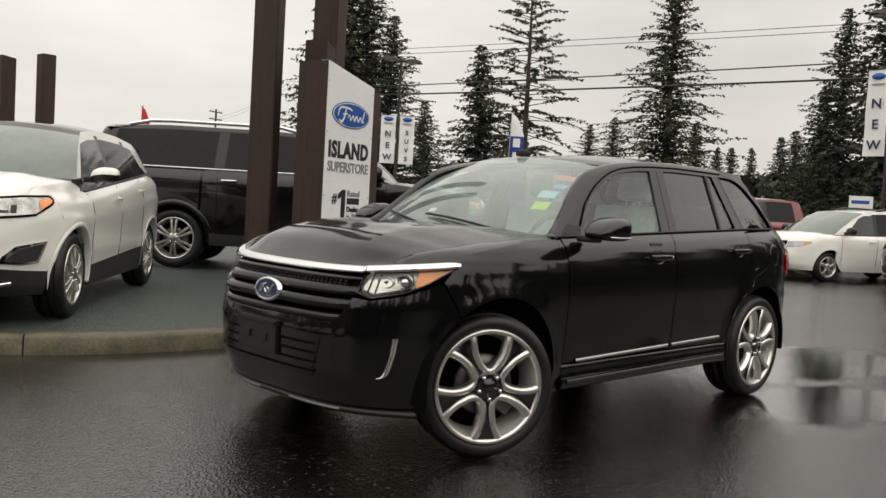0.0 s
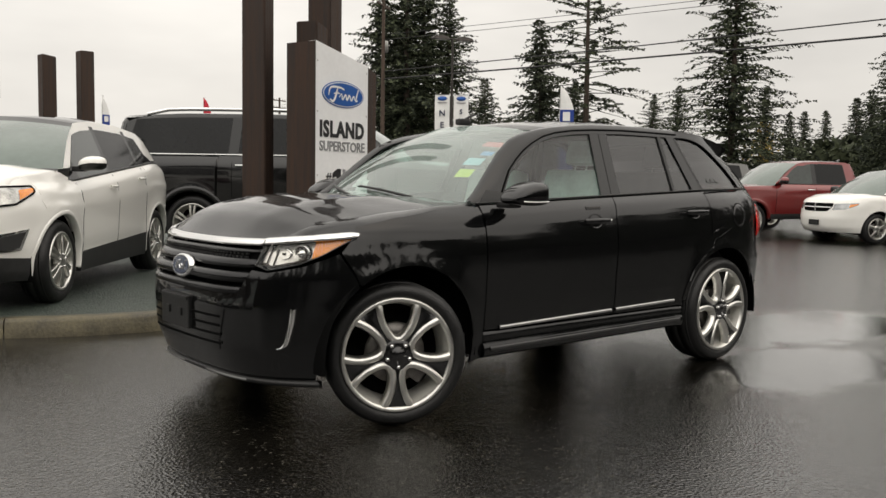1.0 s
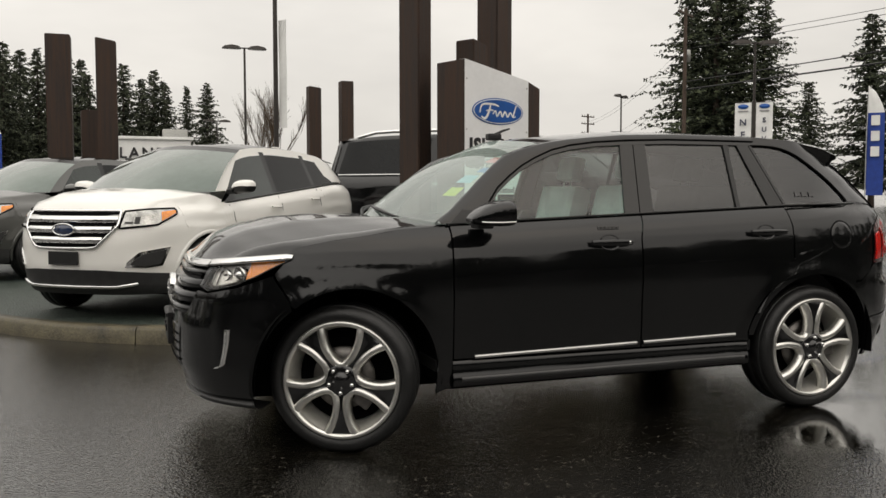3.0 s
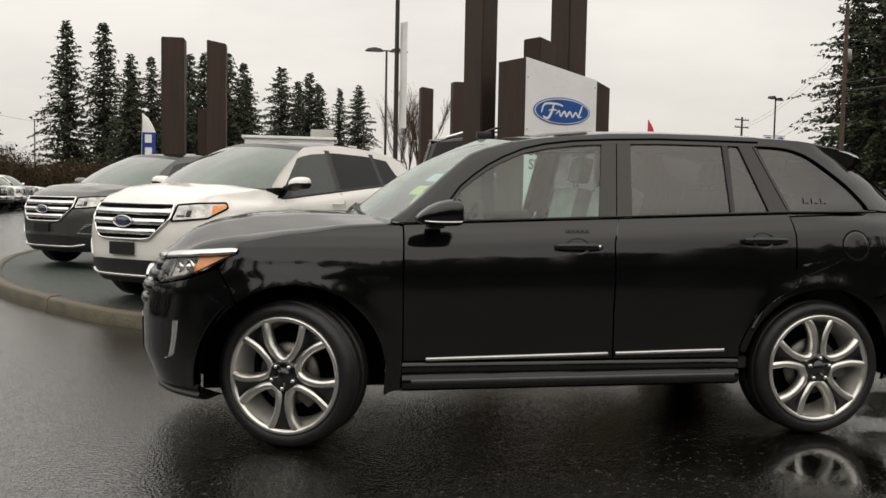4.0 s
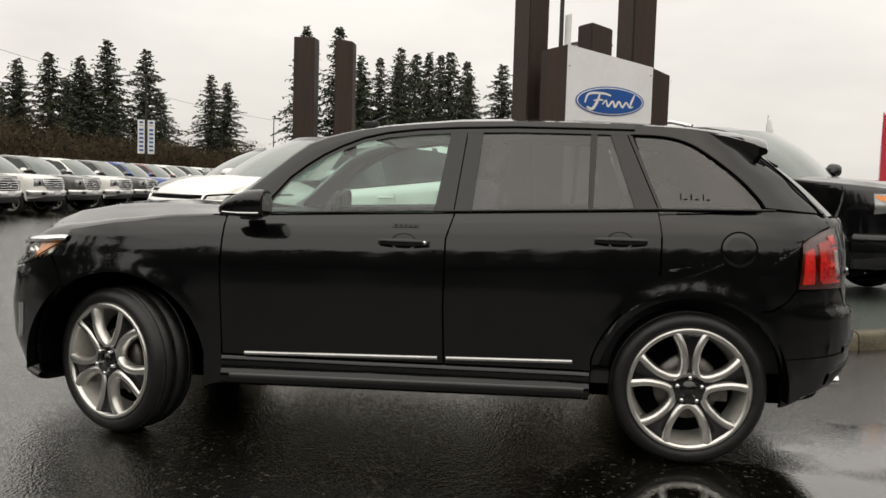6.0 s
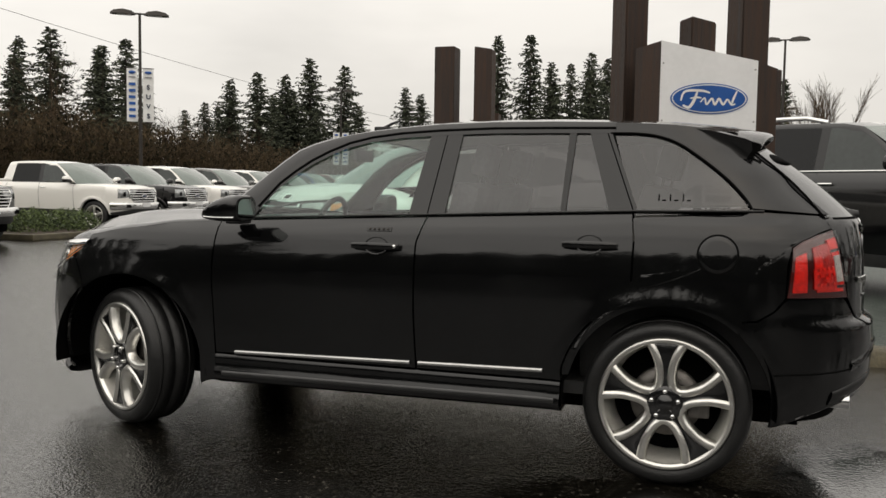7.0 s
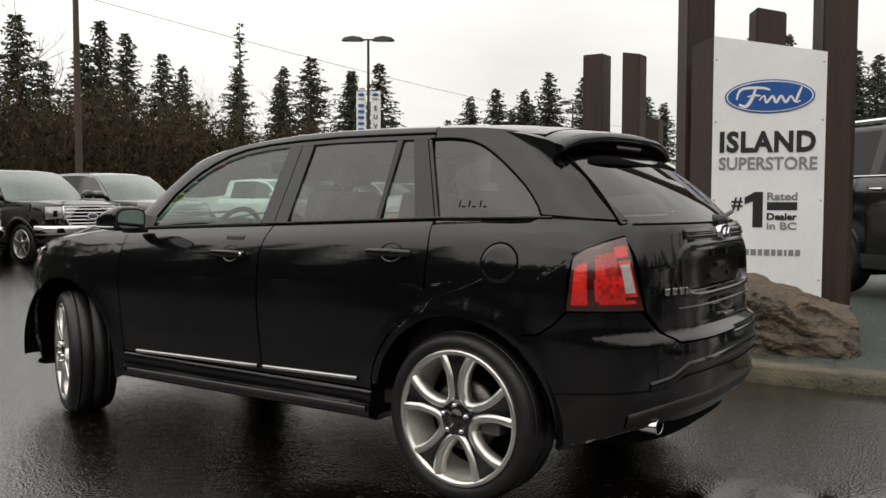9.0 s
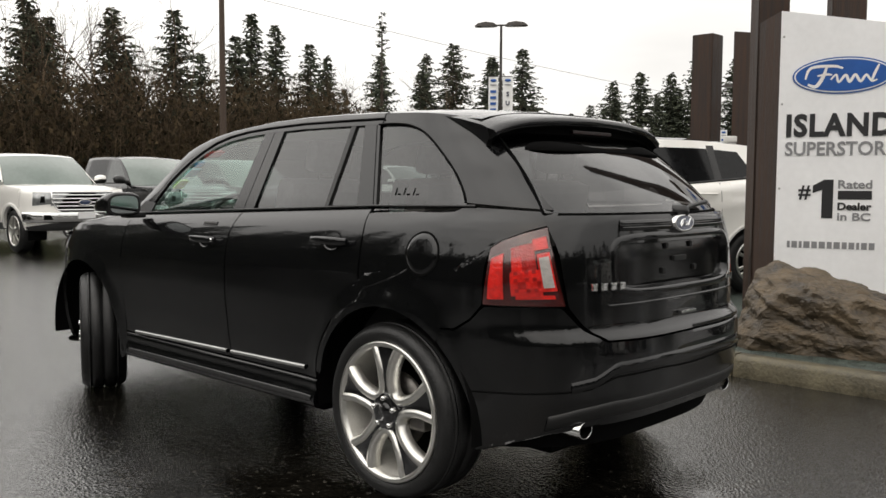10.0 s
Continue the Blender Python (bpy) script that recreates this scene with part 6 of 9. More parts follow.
    for i in range(3):
        y = 0.50 - i * 0.035
        p = K.at(K.sr(y, 0.915), 0.915, 0.004)
        part("model_badge", Shape().box(p[0] - 0.006, p[0] + 0.006, -p[1] - 0.013, -p[1] + 0.013, 0.903, 0.927, 0.003), CHROME, hatch, "small chrome badge bar")
    # rear glass
    s = Shape()
    zs = [1.214 + (1.535 - 1.214) * i / 12 for i in range(13)]
    def tail_x(y, z):
        return K.at(K.sr(y, z), z, 0.001)[0]
    m0, m1, e0, e1 = tail_x(0.0, 1.214), tail_x(0.0, 1.52), tail_x(0.66, 1.214), tail_x(0.56, 1.52)
    rows = []
    for z in zs:
        t = (z - 1.214) / 0.306
        y1 = 0.668 - 0.10 * t
        belly = 0.022 * math.sin(math.pi * min(1, t))
        mid, side = m0 + (m1 - m0) * t + belly, e0 + (e1 - e0) * t + belly
        rows.append([(mid + (side - mid) * abs(v) ** 2.4, y1 * v, z) for v in [-1 + i / 14 for i in range(29)]])
    s.grid(rows, True)
    rg = part("rear_glass", s, GLASS_TINT, hatch, "dark wet rear window")
    rg.visible_shadow = False
    lb_ = rows[0]
    part("glass_seal", Shape().tube([(x + 0.002, y, z - 0.005) for x, y, z in lb_], 0.006, 6), UNDER, hatch)
    for sg in (-1, 1):
        part("glass_seal", Shape().tube([((r[0][0]) + 0.001, sg * abs(r[0][1]), r[0][2]) for r in rows], 0.005, 6), UNDER, hatch)
    wp = Shape().tube(smooth_line([(2.262, 0.02, 1.212), (2.25, 0.12, 1.235), (2.225, 0.30, 1.250)], 5), 0.010, 8)
    wp.lathe([(0.0, 0.04), (0.022, 0.035), (0.028, 0.0), (0.028, -0.03)], 16, axis="x", centre=(2.25, 0.02, 1.215))
    part("rear_wiper", wp, TRIM, hatch, "black rear wiper")
    # spoiler: a wing that carries the roof on, with drooping ends and a deep dark underside
    rows, under = [], []
    n = 32
    for j in range(n + 1):
        v = -1 + 2 * j / n
        y = 0.635 * v
        tipx = 1.868 - 0.075 * v * v
        crown = 0.046 * (1 - abs(v) ** 2.6)
        fall = 0.040 * abs(v) ** 7
        zt = 1.578 + 0.030 * (1 - v * v) - fall
        rows.append([(1.45, y * 0.98, roof_z(1.45) + crown), (1.60, y, roof_z(1.60) + crown + 0.002 - fall * 0.3), (1.72, y, roof_z(1.72) + crown * 0.92 - fall * 0.7), (tipx - 0.045, y, zt + 0.012), (tipx - 0.008, y, zt + 0.001), (tipx, y, zt - 0.010), (tipx - 0.004, y, zt - 0.024), (tipx - 0.016, y, zt - 0.030)])
        xg = K.at(K.sr(min(0.60, abs(y)), 1.455), 1.455, 0.010)[0]
        yg = y * 0.965
        under.append([(tipx - 0.016, y, zt - 0.030), (tipx - 0.050, y * 0.99, zt - 0.040), (tipx - 0.060, y * 0.985, zt - 0.060), ((tipx + xg) / 2 - 0.045, (y * 0.985 + yg) / 2, (zt - 0.05 + 1.462) / 2), (xg - 0.012, yg, 1.462), (xg - 0.03, yg, 1.452)])
    s = Shape().grid(rows, True)
    ends = Shape().grid(under, True)
    for r, u in ((rows[0], under[0]), (rows[-1], under[-1])):
        cheek, hollow_end = r[:4] + u[3:], r[3:] + u[1:4]
        s.add(cheek, [tuple(range(len(cheek)))])
        ends.add(hollow_end, [tuple(range(len(hollow_end)))])
    sp = part("roof_spoiler", s, PAINT_BLACK, hatch, "black roof spoiler")
    part("spoiler_underside", ends, UNDER, sp, "dark spoiler underside")
    stop = Shape().box(1.806, 1.822, -0.15, 0.15, 1.545, 1.560, 0.003)
    part("stop_lamp", stop, material("unlit_stop_lamp", (0.018, 0.002, 0.002), 0.3, var=0.2, scale=30), sp, "dark red high stop lamp")
    # tail lamps
    tb = S([(1.912, 0.868), (2.0, 0.868), (2.10, 0.868)]) + R([(0.664, 0.868)])
    tt = S([(1.928, 1.082), (1.965, 1.110), (2.02, 1.136)]) + R([(0.684, 1.162)])
    NI, NJ = 40, 20
    lb2, lt2 = resample(tb, NI), resample(tt, NI)
    def tl_grid(i0, i1, j0, j1, off=0.0, edge=0.0):
        """A patch of the lamp between steps i along it and j up it, with its rim set back by edge."""
        def at(i, j, d):
            swell = 0.004 + 0.012 * math.sin(math.pi * j / NJ) * math.sin(math.pi * min(1, (i + 6) / (NI + 6)))
            return K.at(lb2[i][0] + (lt2[i][0] - lb2[i][0]) * j / NJ, lb2[i][1] + (lt2[i][1] - lb2[i][1]) * j / NJ, swell + d)
        sh = Shape().grid([[at(i, j, off) for i in range(i0, i1 + 1)] for j in range(j0, j1 + 1)], True)
        if edge:
            ring = [(i, j0) for i in range(i0, i1)] + [(i1, j) for j in range(j0, j1)] + [(i, j1) for i in range(i1, i0, -1)] + [(i0, j) for j in range(j1, j0, -1)]
            sh.grid([[at(i, j, off) for i, j in ring], [at(i, j, off - edge) for i, j in ring]], False, close=True)
        return sh
    for sd in (0, 1):
        def put(name, sh, mat, par, lab=""):
            return part(name, sh.mirror() if sd else sh, mat, par, lab)
        tl = put("tail_lamp", tl_grid(0, NI, 0, NJ), LENS_RED, car, "red tail lamp with clear reversing section")
        put("lamp_outer_bar", tl_grid(2, 10, 2, 16, 0.005, 0.006), LENS_RED_BRIGHT, tl)
        # broad panels above, a field of small facets below
        for i0, i1, j0, j1 in ((15, 21, 10, 14), (21, 29, 10, 13), (15, 21, 14, 17), (21, 29, 13, 17), (29, 38, 15, 18)):
            put("lamp_panel", tl_grid(i0, i1, j0, j1, 0.005 + 0.0015 * ((i0 + j0) % 3), 0.006), LENS_RED_BRIGHT if (i0 + j1) % 2 else LENS_RED_MID, tl)
        for i in range(14, 30, 2):
            for j in range(3, 10):
                k = (i * 7 + j * 11 + i * j) % 5
                put("lamp_cell", tl_grid(i, i + 2, j, j + 1, 0.003 + 0.0018 * k, 0.006), LENS_RED_MID if k < 2 else LENS_RED_BRIGHT, tl)
        put("lamp_lower_bar", tl_grid(16, 36, 2, 3, 0.006, 0.004), LENS_RED_BRIGHT, tl)
        put("reversing_bezel", tl_grid(30, 38, 4, 14, 0.004, 0.004), LENS_RED_BRIGHT, tl)
        rev = put("reversing_lamp", tl_grid(31, 37, 5, 13, 0.008, 0.006), LENS_WHITE, tl, "clear reversing lamp")
        for j in range(6, 13, 2):
            put("lamp_flute", tl_grid(32, 36, j, j + 1, 0.0105, 0.004), LENS_WHITE, rev)
        cover = put("lens", tl_grid(0, NI, 0, NJ, 0.016), LENS_CLEAR, tl)
        cover.visible_shadow = False
        put("lamp_seal", Shape().tube([K.at(q, z, 0.001) for q, z in lb2 + lt2[::-1] + lb2[:1]], 0.0035, 6), UNDER, tl)
    # inner hull, wheel housings, cabin
    s = Shape()
    zs = [0.30, 0.42, 0.55, 0.68, 0.80, 0.92, 1.02, 1.09]
    ss = [-2 + 4 * i / 150 for i in range(151)]
    V, Fc = [], []
    for z in zs:
        V += [K.at(q, z, -0.03 - (0.02 if abs(q) > 1.2 else 0)) for q in ss]
    n = len(ss)
    for j in range(len(zs) - 1):
        for i in range(n - 1):
            ids = (j * n + i, j * n + i + 1, (j + 1) * n + i + 1, (j + 1) * n + i)
            c = [sum(V[k][a] for k in ids) / 4 for a in range(3)]
            if min(math.hypot(c[0] - hx, c[2] - HUB_Z) for hx in (HUB_F, HUB_R)) < 0.50 or (c[0] < -1.0 and c[2] > 0.84):
                continue
            Fc.append(ids)
    s.add(V, Fc, True)
    m2 = s.mirror()
    s.add(m2.v, m2.f, True)
    s.box(-1.9, 2.0, -0.52, 0.52, 0.24, 0.34)
    s.box(-0.9, 0.9, -0.84, 0.84, 0.29, 0.36)
    part("underbody", s, UNDER, car, "black underbody")
    for hx, rr in ((HUB_F, AF + 0.03), (HUB_R, AR + 0.03)):
        s = Shape()
        s.lathe([(rr - 0.005, -0.875), (rr, -0.86), (rr, -0.50), (0.0, -0.50)], 36, centre=(hx, 0, HUB_Z), sweep=math.pi * 1.08, start=-math.pi * 0.04)
        both("wheel_housing", s, UNDER)
    # cabin
    s = Shape().box(-0.95, 1.75, -0.78, 0.78, 0.36, 0.42)
    s.box(1.0, 1.95, -0.68, 0.68, 0.42, 0.95, 0.03)
    part("cabin_floor", s, CABIN, car)
    s = Shape()
    prof = [(-1.06, 1.10), (-0.95, 1.135), (-0.80, 1.13), (-0.62, 1.10), (-0.55, 1.04), (-0.56, 0.90), (-0.62, 0.62)]
    s.grid([[(x, y, z + (0.035 if 0.15 < -y < 0.6 and x > -0.75 else 0)) for x, z in prof] for y in [-0.80 + 0.1 * i for i in range(17)]], True)
    part("dashboard", s, CABIN, car, "dark dashboard")
    st = Shape()
    ring = [(-0.46 + 0.06 * math.sin(a), -0.40 + 0.185 * math.cos(a), 1.075 + 0.175 * math.sin(a)) for a in [2 * math.pi * i / 24 for i in range(25)]]
    st.tube(ring, 0.015, 8, cap=False)
    st.tube([(-0.46, -0.58, 1.075), (-0.44, -0.40, 1.07), (-0.46, -0.22, 1.075)], 0.018, 6)
    st.tube([(-0.44, -0.40, 1.07), (-0.65, -0.40, 1.0)], 0.035, 8)
    part("steering_wheel", st, CABIN, car, "dark steering wheel")
    def seat(x, y, w, row):
        s = Shape().box(x - 0.25, x + 0.27, y - w, y + w, 0.62, 0.80, 0.05)
        s.box(-0.07, 0.07, -w, w, 0.0, 0.62, 0.05, m=Matrix.Translation((x + 0.27, y, 0.74)) @ Matrix.Rotation(radians(14), 4, "Y"))
        for yy in ((y,) if w < 0.4 else (y - 0.35, y + 0.35)):
            s.box(-0.045, 0.045, -0.125, 0.125, 0.66, 0.83, 0.04, m=Matrix.Translation((x + 0.27, yy, 0.74)) @ Matrix.Rotation(radians(14), 4, "Y"))
            for k in (-0.05, 0.05):
                s.tube([(x + 0.42, yy + k, 1.34), (x + 0.435, yy + k, 1.42)], 0.006, 6)
        part("seat", s, SEAT_COVER if row == 0 else SEAT_CLOTH, car, "seat under a pale plastic cover" if row == 0 else "grey leather seat")
    seat(0.0, -0.40, 0.26, 0)
    seat(0.0, 0.40, 0.26, 0)
    seat(0.92, 0.0, 0.62, 1)
    # roof lining and inner rear-view mirror
    rows = [[(x, 0.60 * v * (0.95 if x > 1 else 1), roof_z(x) - 0.035 + 0.03 * (1 - v * v)) for v in [-1 + 2 * i / 10 for i in range(11)]] for x in (-0.22, 0.0, 0.3, 0.7, 1.1, 1.5, 1.70)]
    part("roof_lining", Shape().grid(rows, True, flip=True), CABIN_LIGHT, car, "pale roof lining")
    part("inner_mirror", Shape().box(-0.44, -0.41, -0.13, 0.13, 1.465, 1.535, 0.012), CABIN, car)
    # wheels
    for x, side, steer in ((HUB_F, 1, 24.5), (HUB_F, -1, 24.5), (HUB_R, 1, 0), (HUB_R, -1, 0)):
        m = Matrix.Translation((x, -0.766 * side, HUB_Z)) @ Matrix.Rotation(radians(-steer), 4, "Z")
        if side < 0:
            m = m @ Matrix.Rotation(math.pi, 4, "Z")
        if x == HUB_F:
            m = m @ Matrix.Rotation(radians(36), 4, "Y")
        wheel(car, m, r=0.372, rim=0.293, style="split")
    return car


black_crossover()


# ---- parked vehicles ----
# opaque windscreens: mirrored sky and the view through are put into the colour
PANE_SKY = material("parked_car_sky_glass", (0.100, 0.132, 0.114), 0.10, coat=0.7, var=0.15, scale=1.5)
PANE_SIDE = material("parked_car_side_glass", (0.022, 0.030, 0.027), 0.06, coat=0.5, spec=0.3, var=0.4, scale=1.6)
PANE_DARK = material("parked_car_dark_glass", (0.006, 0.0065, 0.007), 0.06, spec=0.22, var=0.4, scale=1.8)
LAMP_CLEAR = material("clear_parked_lamp", (0.42, 0.42, 0.40), 0.15, 0.5, coat=1.0, var=0.6, scale=9)
CLADDING = material("dark_wheel_cladding", (0.022, 0.022, 0.022), 0.55, var=0.3, scale=14, bump=0.1, bump_scale=200)
LAMP_GLASS = material("parked_car_lamp", (0.30, 0.31, 0.31), 0.12, 0.6, coat=1.0, var=0.45, scale=14)
PLATE = material("white_plate", (0.72, 0.72, 0.72), 0.5, var=0.06)
PLATE_BLUE = material("blue_plate_card", (0.03, 0.20, 0.42), 0.5, var=0.1)

SPECS = {
    "crossover": dict(
        lower=[(0.20, .86), (0.30, .878), (0.44, .884), (0.52, .902), (0.70, .910), (0.86, .922), (0.91, .926), (0.945, .910), (1.03, .902), (1.08, .886), (1.12, .855), (1.15, .815)],
        nose=[(0.20, -2.16), (0.32, -2.28), (0.50, -2.33), (0.72, -2.33), (0.86, -2.30), (0.97, -2.25), (1.05, -2.17)],
        tail=[(0.22, 2.16), (0.40, 2.33), (0.60, 2.38), (0.85, 2.37), (1.05, 2.36), (1.18, 2.33), (1.35, 2.20), (1.52, 1.98), (1.60, 1.86), (1.66, 1.78)],
        belt=(1.15, 0.085), lean=0.44, x0=-1.15, x1=1.35, nf=2.9, nr=3.3, hubs=(-1.42, 1.43), r=0.365, arch=0.43, zlo=0.26, half=0.80,
        edge=[(-2.25, 1.015), (-2.05, 1.06), (-1.7, 1.11), (-1.3, 1.15), (-1.1, 1.158)], rise=0.080, cowl=(-1.47, -1.17), top=(-0.50, -0.32), lip=1.005,
        roof=[(-0.80, 1.53), (-0.5, 1.605), (-0.2, 1.655), (0.2, 1.685), (0.8, 1.675), (1.3, 1.632), (1.7, 1.565), (1.85, 1.535)], roof_end=1.80,
        panes=[((-1.00, 0.0), (-0.50, 0.03), 1), ((0.09, 0.94), (0.12, 0.90), 0), ((1.02, 1.52), (0.98, 1.24), 0)], low_z=0.45, lamp=(0.83, 1.025), style="twin"),
    "large_suv": dict(
        lower=[(0.28, .93), (0.45, .96), (0.70, .985), (1.00, .995), (1.20, .985), (1.27, .965), (1.32, .92), (1.35, .90)],
        nose=[(0.28, -2.50), (0.42, -2.60), (0.70, -2.64), (1.00, -2.63), (1.15, -2.58), (1.22, -2.50)],
        tail=[(0.34, 2.78), (0.50, 2.90), (0.80, 2.95), (1.20, 2.95), (1.40, 2.92), (1.80, 2.82), (1.94, 2.74)],
        belt=(1.35, 0.0), lean=0.26, x0=-1.6, x1=1.9, nf=4.2, nr=5.0, hubs=(-1.68, 1.66), r=0.40, arch=0.47, zlo=0.36, half=0.855,
        edge=[(-2.60, 1.16), (-2.3, 1.20), (-1.8, 1.24), (-1.25, 1.285)], rise=0.06, cowl=(-1.42, -1.22), top=(-0.62, -0.50), lip=1.17,
        roof=[(-0.80, 1.74), (-0.55, 1.84), (-0.2, 1.895), (0.5, 1.92), (1.8, 1.92), (2.5, 1.89), (2.75, 1.86)], roof_end=2.72,
        panes=[((-1.05, -0.10), (-0.68, -0.10), 1), ((0.02, 1.02), (0.02, 0.98), 0), ((1.16, 2.62), (1.12, 2.50), 0)], low_z=0.52, lamp=(0.90, 1.14), style="twin"),
    "minivan": dict(
        lower=[(0.20, .90), (0.40, .94), (0.60, .96), (0.85, .975), (1.00, .965), (1.06, .94), (1.10, .90)],
        nose=[(0.20, -2.28), (0.35, -2.42), (0.55, -2.45), (0.75, -2.42), (0.90, -2.36), (1.0, -2.26)],
        tail=[(0.25, 2.48), (0.45, 2.62), (0.70, 2.65), (1.10, 2.63), (1.40, 2.55), (1.70, 2.40)],
        belt=(1.10, 0.02), lean=0.30, x0=-1.45, x1=1.7, nf=2.9, nr=4.5, hubs=(-1.52, 1.56), r=0.335, arch=0.40, zlo=0.24, half=0.83,
        edge=[(-2.40, 0.93), (-2.15, 0.98), (-1.8, 1.02), (-1.4, 1.06)], rise=0.08, cowl=(-1.62, -1.38), top=(-0.62, -0.45), lip=0.94,
        roof=[(-1.0, 1.42), (-0.7, 1.54), (-0.4, 1.62), (0.0, 1.665), (0.8, 1.685), (1.8, 1.67), (2.3, 1.63)], roof_end=2.3,
        panes=[((-1.05, -0.22), (-0.62, -0.20), 1), ((-0.10, 0.95), (-0.10, 0.95), 0), ((1.05, 2.20), (1.05, 2.05), 0)], low_z=0.32, lamp=(0.72, 0.90), style="five"),
    "pickup": dict(
        lower=[(0.35, .90), (0.50, .95), (0.75, .985), (1.00, 1.0), (1.15, .995), (1.22, .975), (1.28, .93), (1.31, .905)],
        nose=[(0.35, -2.58), (0.50, -2.68), (0.75, -2.70), (1.05, -2.68), (1.18, -2.62), (1.26, -2.52)],
        tail=[(0.45, 3.05), (0.60, 3.10), (1.30, 3.10), (1.312, 1.42), (1.60, 1.36), (1.90, 1.24)],
        belt=(1.305, 0.0), lean=0.30, x0=-1.5, x1=0.85, nf=4.2, nr=7.0, hubs=(-1.78, 1.88), r=0.405, arch=0.48, zlo=0.45, half=0.86,
        edge=[(-2.65, 1.16), (-2.3, 1.20), (-1.8, 1.225), (-1.2, 1.245)], rise=0.055, cowl=(-1.36, -1.15), top=(-0.55, -0.42), lip=1.18,
        roof=[(-0.75, 1.72), (-0.5, 1.81), (-0.2, 1.865), (0.3, 1.885), (0.8, 1.88), (1.2, 1.85)], roof_end=1.20,
        panes=[((-0.98, -0.05), (-0.60, -0.04), 1), ((0.08, 0.98), (0.08, 0.92), 0)], low_z=0.58, lamp=(0.86, 1.14), style="five"),
    "saloon": dict(
        lower=[(0.18, .83), (0.35, .86), (0.55, .88), (0.75, .885), (0.85, .87), (0.90, .83), (0.93, .79)],
        nose=[(0.18, -2.12), (0.35, -2.24), (0.55, -2.26), (0.68, -2.22), (0.78, -2.12)],
        tail=[(0.22, 2.14), (0.45, 2.24), (0.70, 2.26), (0.92, 2.20), (0.96, 1.95), (1.15, 1.60), (1.36, 1.20)],
        belt=(0.93, 0.02), lean=0.45, x0=-1.1, x1=1.0, nf=2.8, nr=3.2, hubs=(-1.34, 1.34), r=0.32, arch=0.38, zlo=0.22, half=0.75,
        edge=[(-2.2, 0.74), (-1.9, 0.80), (-1.5, 0.85), (-0.95, 0.905)], rise=0.07, cowl=(-1.12, -0.86), top=(-0.28, -0.15), lip=0.76,
        roof=[(-0.5, 1.24), (-0.25, 1.33), (0.1, 1.385), (0.5, 1.39), (0.9, 1.36), (1.2, 1.30)], roof_end=1.15,
        panes=[((-0.66, 0.16), (-0.35, 0.20), 1), ((0.26, 1.12), (0.30, 0.92), 0)], low_z=0.26, lamp=(0.56, 0.72), style="five"),
}


